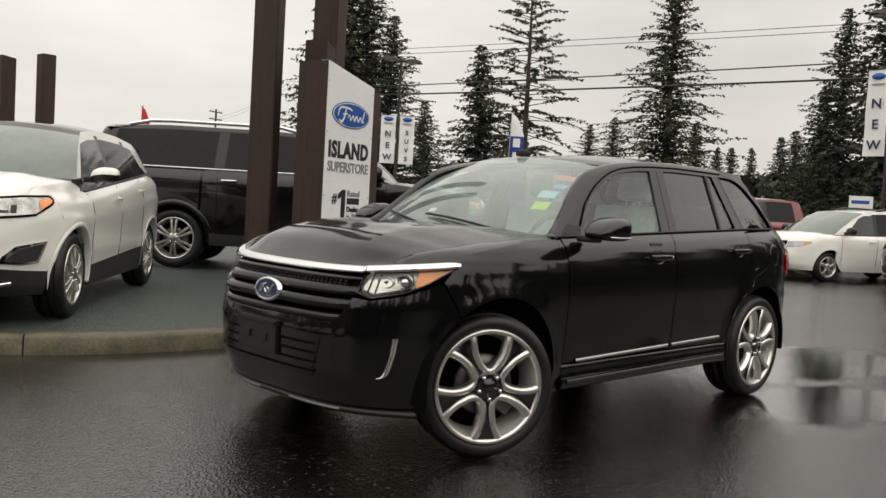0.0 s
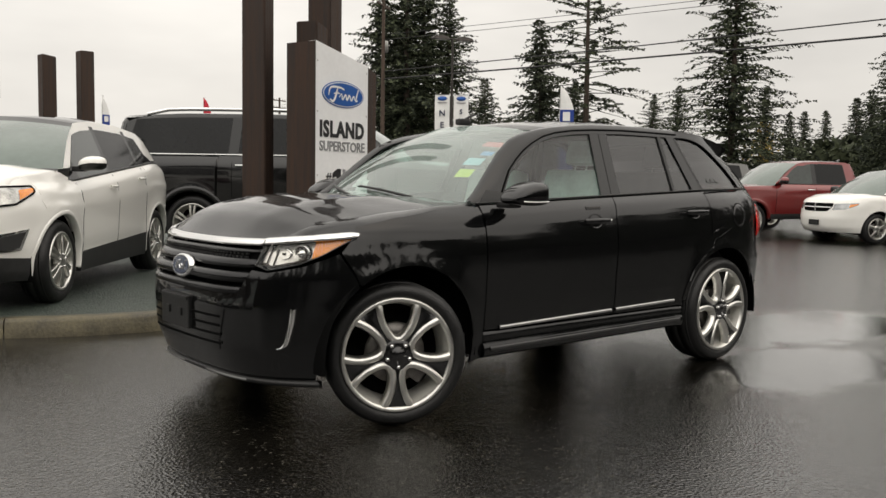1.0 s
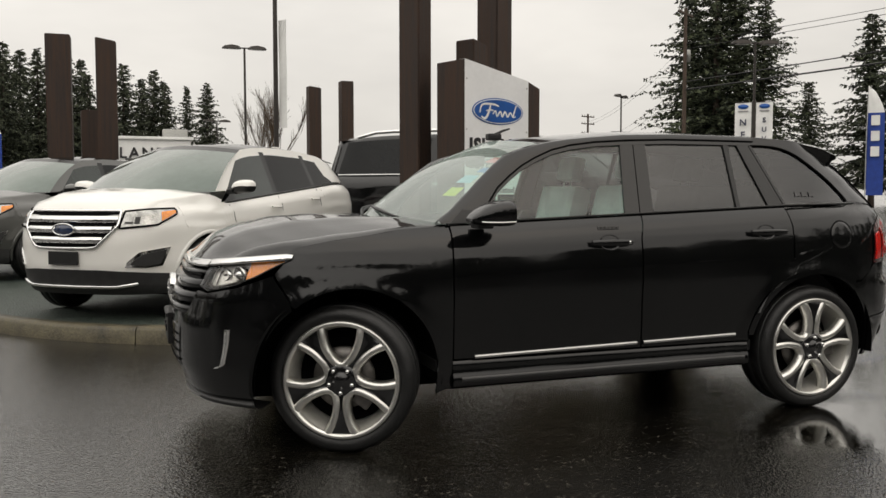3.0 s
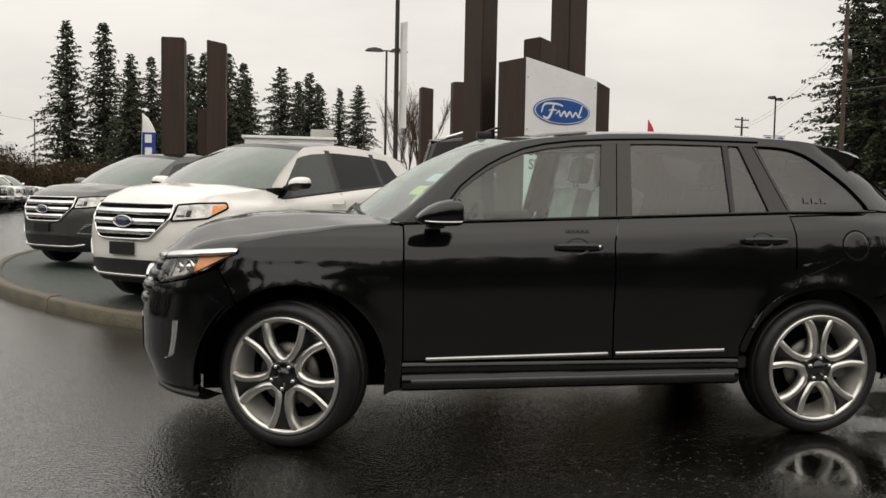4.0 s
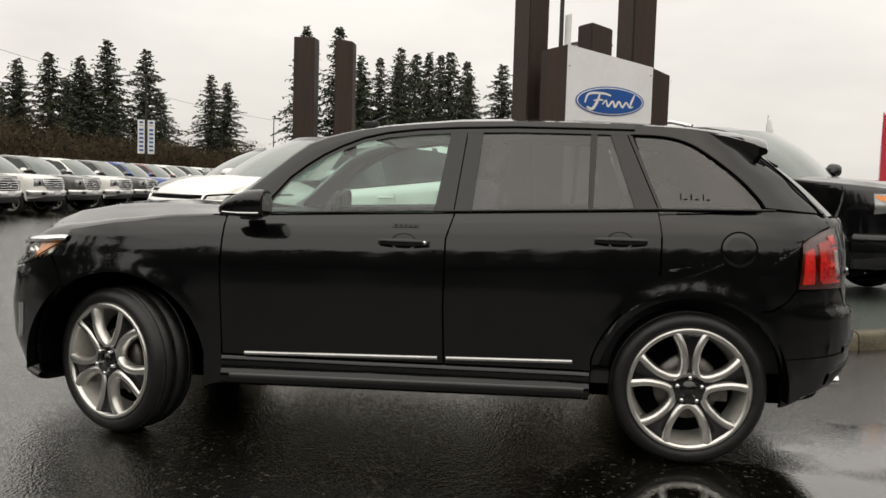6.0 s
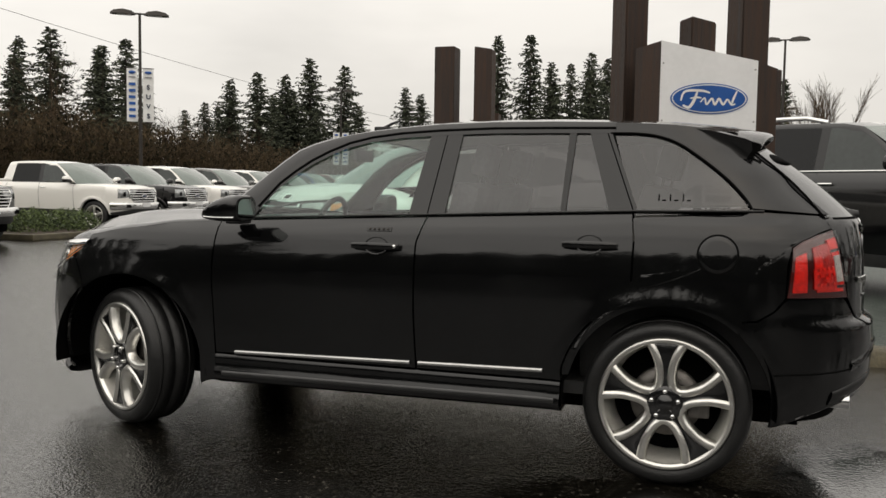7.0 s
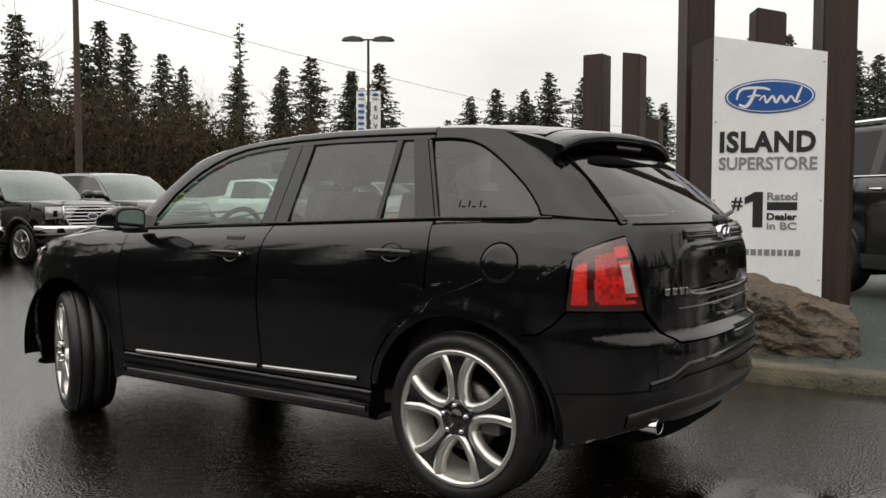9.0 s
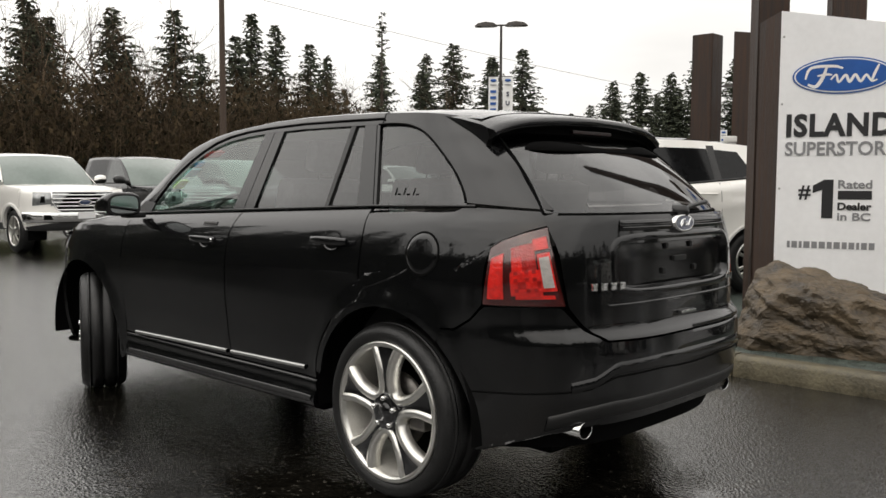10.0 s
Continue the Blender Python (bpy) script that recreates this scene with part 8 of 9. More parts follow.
        for sg in (-1, 1):
            q = K.at(K.sf(0.66, 0.70), p["low_z"] + 0.10, 0.078)
            part("fog_recess", Shape().box(q[0] - 0.02, q[0] + 0.05, sg * 0.66 - 0.085, sg * 0.66 + 0.085, p["low_z"] + 0.055, p["low_z"] + 0.145, 0.012), UNDER, car, "dark fog lamp recess")
    if detail or boxy:
        q = K.at(-2.0, p["low_z"] + 0.13, 0.085 if boxy else 0.02)
        part("plate_holder", Shape().box(q[0] - 0.012, q[0] + 0.01, -0.16, 0.16, p["low_z"] + 0.07, p["low_z"] + 0.19, 0.005), PLATE if kind == "pickup" else (PLATE_BLUE if front == "cross" and kind == "crossover" else TRIM), car)
    if kind == "crossover":
        # black lower band of the bumper, up to the wheel arch
        sp = Shape()
        K.skin(sp, coons([(-2.0, zlo + 0.01)] + F([(0.3, zlo + 0.01), (0.6, zlo + 0.01)]) + S([(x_f - 0.01, zlo + 0.01)]), S([(x_f - 0.01, zlo + 0.01), (x_f - 0.035, 0.43)]), [(-2.0, 0.475)] + F([(0.35, 0.475), (0.55, 0.46)]) + S([(x_f - 0.035, 0.43)]), [(-2.0, zlo + 0.01), (-2.0, 0.475)], 30, 5), 0.007)
        part("lower_grille", whole(sp), CLADDING, car, "black lower bumper band")
        sp = Shape()
        K.skin(sp, coons(F([(0.56, 0.50), (0.70, 0.49)]) + S([(x_f - 0.13, 0.505)]), S([(x_f - 0.13, 0.505), (x_f - 0.06, 0.675)]), F([(0.575, 0.545), (0.66, 0.635)]) + S([(x_f - 0.06, 0.675)]), F([(0.56, 0.50), (0.575, 0.545)]), 12, 6), 0.008)
        fog = both("fog_surround", sp, CHROME, "bright fog lamp surround")
        sp = Shape()
        K.skin(sp, coons(F([(0.60, 0.518), (0.71, 0.508)]) + S([(x_f - 0.150, 0.522)]), S([(x_f - 0.150, 0.522), (x_f - 0.095, 0.652)]), F([(0.61, 0.545), (0.68, 0.615)]) + S([(x_f - 0.095, 0.652)]), F([(0.60, 0.518), (0.61, 0.545)]), 9, 5), 0.013)
        part("fog_lamp", sp, CLADDING, fog[0])
        part("fog_lamp", sp.mirror(), CLADDING, fog[1])
        rows = []
        for dzz, d in ((-0.016, 0.0), (-0.012, 0.02), (0.012, 0.02), (0.016, 0.0)):
            left = [K.at(K.sf(0.62 * (1 - j / 12), 0.31), 0.315 + dzz + 0.03 * max(0, (1 - j / 12) - 0.75) * 4, d + 0.006) for j in range(13)]
            rows.append(left + [(x, -y, q2) for x, y, q2 in left[:-1]][::-1])
        part("skid_strip", Shape().grid(rows, True), CHROME, car, "bright lower strip")
    # tail lamps
    tx0 = tab(p["tail"], 1.0) - (0.22 if not boxy else 0.10)
    if kind != "pickup":
        sp = Shape()
        K.skin(sp, coons(S([(tx0, z_end - 0.28), (tx0 + 0.15, z_end - 0.26)]), S([(tx0 + 0.15, z_end - 0.26), (tx0 + 0.16, z_end - 0.03)]), S([(tx0 - 0.02, z_end - 0.05), (tx0 + 0.16, z_end - 0.03)]), S([(tx0, z_end - 0.28), (tx0 - 0.02, z_end - 0.05)]), 5, 5), 0.008)
        both("tail_lamp", sp, LENS_RED, "red tail lamp")
    else:
        bed = Shape()
        for sg in (-1, 1):
            bed.box(1.46, 3.06, sg * 0.92 - 0.06, sg * 0.92 + 0.06, 1.24, 1.315, 0.02)
        bed.box(3.0, 3.09, -0.9, 0.9, 0.7, 1.31, 0.02)
        part("bed_rails", bed, paint, car)
        part("bed_floor", Shape().box(1.45, 3.02, -0.88, 0.88, 0.85, 0.90), UNDER, car)
    # roof rails
    if kind in ("large_suv", "minivan"):
        x0r, x1r = p["top"][1] + 0.5, p["roof_end"] - 0.35
        ln = [(x, -roof_y(x) + 0.06, roof_z(x) + 0.065 - (0.05 if i in (0, 8) else 0)) for i, x in enumerate([x0r + (x1r - x0r) * i / 8 for i in range(9)])]
        both("roof_rail", Shape().tube(ln, 0.027, 8), CHROME if kind == "large_suv" else TRIM, "bright roof rail")
    if kind == "crossover":
        fin = Shape().box(1.42, 1.58, -0.02, 0.02, 1.66, 1.735, 0.015)
        part("roof_fin", fin.moved(Matrix.Translation((0, 0, 0.03))), paint, car)
    # underbody and wheels
    sp = Shape().box(hf - A - 0.1, hr + A + 0.1, -p["half"] * 0.7, p["half"] * 0.7, zlo - 0.02, zlo + 0.15)
    sp.box(hf + A, hr - A, -p["half"], p["half"], zlo - 0.01, zlo + 0.1)
    for hx in (hf, hr):
        for sg in (-1, 1):
            q = Shape().lathe([(A + 0.03, -p["half"] - 0.02), (A + 0.03, -p["half"] + 0.32), (0.0, -p["half"] + 0.32)], 20, centre=(hx, 0, hub_z), sweep=math.pi * 1.2, start=-math.pi * 0.1)
            if sg > 0:
                q = q.mirror()
            sp.add(q.v, q.f, True)
    part("underbody", sp, UNDER, car)
    wd = 0.245
    for x, sd in ((hf, 1), (hf, -1), (hr, 1), (hr, -1)):
        mm = Matrix.Translation((x, -(p["half"] - 0.03) * sd, hub_z)) @ Matrix.Rotation(radians(-steer if x == hf else 0), 4, "Z")
        if sd < 0:
            mm = mm @ Matrix.Rotation(math.pi, 4, "Z")
        wheel(car, mm, hub_z, hub_z * 0.70, wd, p["style"], detail)
    return car


def spot(x, y, turn, z=0.0):
    """A parking place: the vehicle's middle and the angle by which it is turned from facing -x."""
    return Matrix.Translation((x, y, z)) @ Matrix.Rotation(radians(turn), 4, "Z")


G = 0.138
vehicle("crossover", PAINT_WHITE, "white crossover with chrome grille parked on the gravel island", spot(-1.60, 5.33, 52.0, G), "white_crossover", "car", front="chrome", glassroof=True)
vehicle("crossover", PAINT_GREY, "dark grey crossover parked on the gravel island", spot(-3.45, 9.68, 51.0, G), "grey_crossover", "car", front="chrome", glassroof=True)
vehicle("large_suv", PAINT_SUVBLACK, "large black sport utility with chrome strips on the gravel island", spot(3.28, 7.46, 138.2, G) @ Matrix.Diagonal((1.05, 1.05, 1.07, 1)), "black_large_suv", "car", front="chrome")
vehicle("minivan", PAINT_WHITE, "white minivan with dark rear windows on wet asphalt", spot(17.4, 4.5, -25.0), "white_minivan", "car", front="cross", cladding=False)
vehicle("crossover", PAINT_GREY, "grey crossover with cross grille and blue plate card", spot(17.1, 1.6, -25.0), "grey_cross_grille_car", "car", front="cross")
vehicle("pickup", PAINT_RED, "dark red pickup truck with chrome grille", spot(17.8, 7.55, -25.0), "red_pickup", "car", front="bars")
vehicle("pickup", PAINT_GREY, "grey pickup truck beside a red one", spot(18.3, 10.8, -25.0), "grey_pickup", "car", front="bars", detail=False)


def pickup_row():
    """Unsold pickups side by side, all facing the lane."""
    names = {"white": (PAINT_WHITE, "white pickup truck with chrome bumper in a row"), "black": (PAINT_SUVBLACK, "black pickup truck with chrome bumper in a row"), "grey": (PAINT_GREY, "dark grey pickup truck in a row"), "blue": (PAINT_BLUE, "blue pickup truck in a row"), "red": (PAINT_RED, "red pickup truck in a row")}
    first = {}
    tones = ["white", "black", "white", "grey", "white", "grey", "blue", "red", "white", "black", "white", "grey", "white"]
    row = [(c, -16.6 - 0.16 * k, 16.0 + 2.85 * k) for k, c in enumerate(tones)] + [("grey", -15.1, 9.1), ("black", -14.8, 6.5), ("white", -14.8, 3.95), ("black", -15.2, 0.6)]
    for c, x, y in row:
        m = spot(x, y, 180 + random.uniform(-1.5, 1.5))
        if c in first:
            copy_thing(first[c], m)
        else:
            first[c] = vehicle("pickup", names[c][0], names[c][1], m, c + "_pickup_truck", "truck", detail=False, front="chrome", group="row of pickup trucks")
    # cars on the far side of the lane
    far = {}
    for i, (c, pa, lab) in enumerate((("silver", PAINT_SILVER, "silver saloon car in a far row"), ("red", PAINT_RED, "red saloon car in a far row"), ("white", PAINT_WHITE, "white saloon car in a far row"), ("blue", PAINT_BLUE, "blue saloon car in a far row"))):
        far[c] = vehicle("saloon", pa, lab, spot(36.8 + 1.2 * i, 63.0 + 2.85 * i, 20), c + "_saloon", "car", detail=False, front="dark", group="far row of cars", cladding=False)
    seq = ["white", "silver", "red", "silver", "blue", "red", "white", "silver", "white", "red"]
    for i, c in enumerate(seq):
        copy_thing(far[c], spot(24.8 + 1.2 * i, 34.5 + 2.85 * i, 20))
    copy_thing(first["black"], spot(23.3, 30.6, 20))


pickup_row()


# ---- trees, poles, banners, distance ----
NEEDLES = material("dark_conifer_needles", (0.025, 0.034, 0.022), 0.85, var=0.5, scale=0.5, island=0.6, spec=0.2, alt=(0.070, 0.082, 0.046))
# far needles are paler and greyer: distance haze put into the colour
NEEDLES_FAR = material("hazy_far_conifer_needles", (0.034, 0.042, 0.030), 0.85, var=0.45, scale=0.5, island=0.5, spec=0.2, alt=(0.078, 0.088, 0.056))
BARK = material("conifer_bark", (0.055, 0.040, 0.030), 0.9, var=0.4, scale=3, stretch=(3, 3, 0.4))
TWIGS = material("bare_brown_twigs", (0.066, 0.048, 0.033), 0.9, var=0.5, scale=0.6, island=0.6, spec=0.1, alt=(0.125, 0.090, 0.058))
LEAF_YELLOW = material("yellow_autumn_leaves", (0.28, 0.20, 0.04), 0.8, var=0.4, scale=0.7, island=0.5)
GRASS = material("dull_green_verge_grass", (0.045, 0.060, 0.020), 0.9, var=0.5, scale=1.5, bump=0.6, bump_scale=8, alt=(0.09, 0.10, 0.035))
CLADDING_WHITE = material("white_building_cladding", (0.80, 0.80, 0.78), 0.6, var=0.08, scale=0.7)
ROOF_DARK = material("dark_roof_shingle", (0.06, 0.05, 0.045), 0.85, var=0.3, scale=3)


def conifer_meshes(seed, slim=0.20, limbs=220, bare=0.06, ragged=0.35, far=False, spray=0.018, droop=0.35, taper=0.80, inner=0.0, gaps=0.0, step=1.0):
    """Trunk and crown of a conifer one metre high: limbs hung with small flat sprays; slim: greatest radius."""
    rnd = random.Random(seed)
    trunk, crown = Shape(), Shape()
    lean = (rnd.uniform(-0.02, 0.02), rnd.uniform(-0.02, 0.02))
    trunk.tube([(lean[0] * t * t, lean[1] * t * t, t) for t in (0, 0.1, 0.3, 0.6, 0.85, 0.99)], [0.017, 0.014, 0.012, 0.008, 0.004, 0.001], 7)
    for b in range(limbs):
        t = ((b + rnd.random()) / limbs) ** 1.12
        zc = bare + (0.985 - bare) * t
        a = b * 2.39996 + rnd.uniform(-0.5, 0.5)
        ca, sa = math.cos(a), math.sin(a)
        clump = noise.noise(Vector((ca * 1.3 + seed, sa * 1.3, zc * 11)))
        if clump < -0.5 + gaps:
            continue
        prof = min(1.0, 0.60 + t * 2.4) * (1 - t) ** taper
        L = slim * prof * (1 - ragged * rnd.random() ** 1.6 + 0.5 * ragged * clump) + 0.008
        fall, lift = droop * rnd.uniform(0.3, 1.4), rnd.uniform(0.0, 0.35) + 0.5 * t * t
        bx, by = lean[0] * zc * zc, lean[1] * zc * zc
        out, across = Vector((ca, sa, 0)), Vector((-sa, ca, 0))

        def pt(u):
            return Vector((bx, by, zc)) + out * (L * u) + Vector((0, 0, lift * L * u - fall * L * u * u))
        crown.add([pt(0) + Vector((0, 0, 0.0022)), pt(0) - Vector((0, 0, 0.0022)), pt(0.95)], [(0, 1, 2)])
        count = max(4, int(L / (spray * 0.42) * step))
        for k in range(count):
            u = inner + (1 - inner) * (k + rnd.random()) / count
            base = pt(u)
            for sg in (-1, 1):
                d = (out * rnd.uniform(0.2, 0.9) + across * (sg * rnd.uniform(0.25, 1.0)) + Vector((0, 0, rnd.uniform(-0.95, 0.25)))).normalized()
                ln = spray * rnd.uniform(0.6, 1.5) * (1.25 - 0.45 * u)
                w = d.cross(Vector((rnd.uniform(-1, 1), rnd.uniform(-1, 1), rnd.uniform(-1, 1)))).normalized() * (ln * rnd.uniform(0.16, 0.30))
                m = base + d * (ln * 0.45)
                crown.add([base, m + w, base + d * ln, m - w], [(0, 1, 2, 3)])
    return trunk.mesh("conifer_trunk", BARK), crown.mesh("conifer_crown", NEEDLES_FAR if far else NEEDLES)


def bare_meshes(seed, spread=0.34, thick=0.0, limbs=4):
    """A leafless broadleaf tree one metre high."""
    rnd = random.Random(seed)
    trunk, crown = Shape(), Shape()

    def grow(p, d, length, rad, depth):
        pts, q, rad = [p], p, max(rad, thick)
        for i in range(3):
            d2 = (d + Vector((rnd.uniform(-1, 1), rnd.uniform(-1, 1), rnd.uniform(-0.2, 0.6))) * 0.16).normalized()
            q = q + d2 * length / 3
            pts.append(q)
            d = d2
        (trunk if depth < 2 else crown).tube(pts, [rad, rad * 0.85, rad * 0.7, rad * 0.5], 5 if depth < 2 else 3, cap=False)
        if depth < 5:
            for i in range(rnd.choice((2, 3, 3) if not thick else (3, 3, 4)) if depth else limbs):
                ang = Vector((rnd.uniform(-1, 1), rnd.uniform(-1, 1), rnd.uniform(-0.1, 0.5)))
                grow(pts[rnd.choice((1, 2, 3, 3))], (d + ang * (spread * 2.2)).normalized(), length * rnd.uniform(0.6, 0.85), rad * 0.52, depth + 1)
    grow(Vector((0, 0, 0)), Vector((0, 0, 1)), 0.33, 0.016, 0)
    top = max(v[2] for v in crown.v)
    for s in (trunk, crown):
        s.v = [(x / top, y / top, z / top) for x, y, z in s.v]
    return trunk.mesh("bare_trunk", TWIGS), crown.mesh("bare_crown", TWIGS)


def make_tree(meshes, name, label, group):
    root = thing(name, label, "tree", group)
    for nm, me in (("trunk", meshes[0]), ("crown", meshes[1])):
        ob = new(nm, me)
        ob.parent = root
    return root


def place_trees(protos, rows, stretch=1.0, seed=1):
    rnd = random.Random(seed)
    for i, (x, y, h) in enumerate(rows):
        src = protos[rnd.randrange(len(protos))]
        ob = copy_thing(src, Matrix.Translation((x, y, -0.2)) @ Matrix.Rotation(rnd.uniform(0, 6.28), 4, "Z"))
        k = rnd.uniform(0.9, 1.15) * stretch
        ob.scale = (h * k, h * k, h * 1.02)


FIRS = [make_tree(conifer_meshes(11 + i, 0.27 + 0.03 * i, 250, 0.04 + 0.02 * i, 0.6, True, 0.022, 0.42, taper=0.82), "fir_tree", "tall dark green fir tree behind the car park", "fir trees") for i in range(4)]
NEAR_FIRS = [make_tree(conifer_meshes(31 + i, 0.36 + 0.03 * i, 330, 0.05, 0.75, False, 0.0145, 0.36, taper=0.78, step=0.9), "spruce_tree", "broad dark spruce tree by the road", "spruce trees") for i in range(2)]
PINE = make_tree(conifer_meshes(51, 0.30, 170, 0.22, 0.8, False, 0.0145, 0.26, taper=0.55, inner=0.30, gaps=0.30), "ragged_pine", "tall ragged pine with gaps and a bare lower trunk", "pine trees")
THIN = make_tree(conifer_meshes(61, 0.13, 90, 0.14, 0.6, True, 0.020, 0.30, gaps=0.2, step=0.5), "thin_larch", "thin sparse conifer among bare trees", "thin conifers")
SLIM_BARE = make_tree(bare_meshes(81, 0.15, 0.0011, 5), "slim_bare_tree", "slim leafless tree with fine upright twigs", "bare trees")
BARE = [make_tree(bare_meshes(71 + i), "bare_tree", "leafless brown tree among brush", "bare trees") for i in range(2)]
for proto, m, s in ((FIRS[0], (-41, 160), 31), (FIRS[1], (-36, 166), 32), (FIRS[2], (-27, 142), 23), (FIRS[3], (-12, 144), 24), (NEAR_FIRS[0], (54, 71.5), 29), (NEAR_FIRS[1], (76, 46), 27), (PINE, (71, 61), 28), (THIN, (-59, 54), 18), (SLIM_BARE, (8.9, 67), 10.6), (BARE[0], (-52, 24), 15), (BARE[1], (-57, 31), 14)):
    proto.matrix_basis = Matrix.Translation((m[0], m[1], -0.2))
    wide = 1.08 if m == (54, 71.5) else 1.0
    proto.scale = (s * wide, s * wide, s)
TREES_NORTH = [(-25, 148, 23), (-21, 143, 24), (-17, 154, 25), (-9, 145, 20), (-4, 155, 23), (-1, 165, 22), (1, 160, 23), (3, 160, 21), (7, 165, 21), (10, 159, 21), (-21, 164, 26), (-30, 158, 21), (-16, 164, 26), (-11, 165, 25), (-23, 156, 22)]
TREES_WEST = [(-58, 69, 15), (-66, 95, 11), (-64, 96, 12), (-65, 101, 12), (-56, 89, 14), (-53, 91, 15), (-54, 96, 13), (-54, 102, 14), (-54, 107, 19), (-50, 109, 18), (-54, 124, 14), (-47, 126, 17), (-45, 127, 16), (-61, 80, 11), (-49, 99, 11), (-58, 106, 13)]
TREES_SOUTHWEST = [(-55, 101, 16), (-66, 106, 13), (-90, 114, 24), (-74, 88, 18), (-78, 84, 20), (-77, 78, 18), (-74, 74, 15), (-73, 61, 12), (-71, 55, 16), (-69, 49, 17), (-66, 44, 17), (-73, 43, 14), (-72, 35, 13), (-65, 25, 14), (-61, 22, 15), (-62, 18, 15), (-63, 12, 15), (-62, 6, 14), (-64, 0, 15), (-56, 15, 13), (-57, 9, 15), (-55, 20, 12), (-58, 27, 14), (-60, 33, 15), (-59, 2, 16), (-62, 40, 14), (-60, 48, 13), (-66, 60, 15), (-60, 15, 17)]
TREES_EAST = [(57, 72, 26), (55, 77, 24), (60, 72, 22), (62, 83, 20), (77, 84, 15), (71, 68, 20), (78, 69, 14), (92, 68, 13), (85, 59, 13), (108, 61, 15), (127, 68, 13), (128, 66, 13), (129, 63, 13), (122, 55, 14), (114, 49, 14), (106, 43, 13), (65, 24, 18), (63, 20, 21), (69, 27, 13), (67, 16, 19), (64, 10, 20), (72, 5, 18)]
TREES_FAR = [(87, 175, 9), (89, 174, 10), (92, 172, 9), (85, 153, 9), (85, 142, 11), (87, 141, 12), (95, 150, 10), (100, 160, 10), (80, 165, 8)]
TREES_SOUTH = [(-50, -30, 10), (-38, -42, 9), (-26, -48, 8), (-14, -52, 9), (-4, -54, 7), (8, -56, 8), (19, -54, 9), (30, -50, 8), (40, -42, 9), (50, -30, 10), (57, -14, 11), (-57, -17, 12)]
place_trees(FIRS, TREES_NORTH, 1.0, 3)
place_trees(FIRS, TREES_WEST, 1.15, 4)
place_trees(FIRS, TREES_SOUTHWEST, 1.15, 5)
place_trees(FIRS + NEAR_FIRS, TREES_EAST, 1.05, 6)
place_trees(FIRS, TREES_FAR, 1.3, 7)
place_trees(FIRS, TREES_SOUTH, 1.2, 8)
# woods across the road, unseen behind the path
ring = random.Random(21)
# all but the south-western firs are added to darken the doors' reflections
place_trees(FIRS, [((27 + ring.uniform(-2, 4)) * math.cos(radians(196 + 3.4 * i)), (27 + ring.uniform(-2, 4)) * math.sin(radians(196 + 3.4 * i)), ring.uniform(10, 13.5) if i < 13 else ring.uniform(6.5, 9.5)) for i in range(46)], 0.9, 13)
place_trees(FIRS, [((38 + 12 * (i % 3) + ring.uniform(-3, 3)) * math.cos(radians(192 + 2.9 * i)), (38 + 12 * (i % 3) + ring.uniform(-3, 3)) * math.sin(radians(192 + 2.9 * i)), ring.uniform(10, 14) * (1 + 0.22 * (i % 3))) for i in range(58)], 1.25, 12)
place_trees(BARE, [(-50, 34, 11), (-55, 45, 12), (-48, 60, 10), (-50, 18, 13), (-46, 75, 10), (-58, 62, 14), (-55, 8, 12), (-51, 26, 12), (-52, 20, 14), (-54, 14, 14), (-50, 10, 11), (-53, 39, 11), (-49, 47, 9), (-50, 54, 10), (-47, 67, 9), (-56, 27, 13), (-49, 2, 13), (-54, 34, 10)], 0.85, 9)
place_trees([SLIM_BARE], [(7.0, 66, 9.2), (8.0, 69, 9.8)], 0.8, 10)


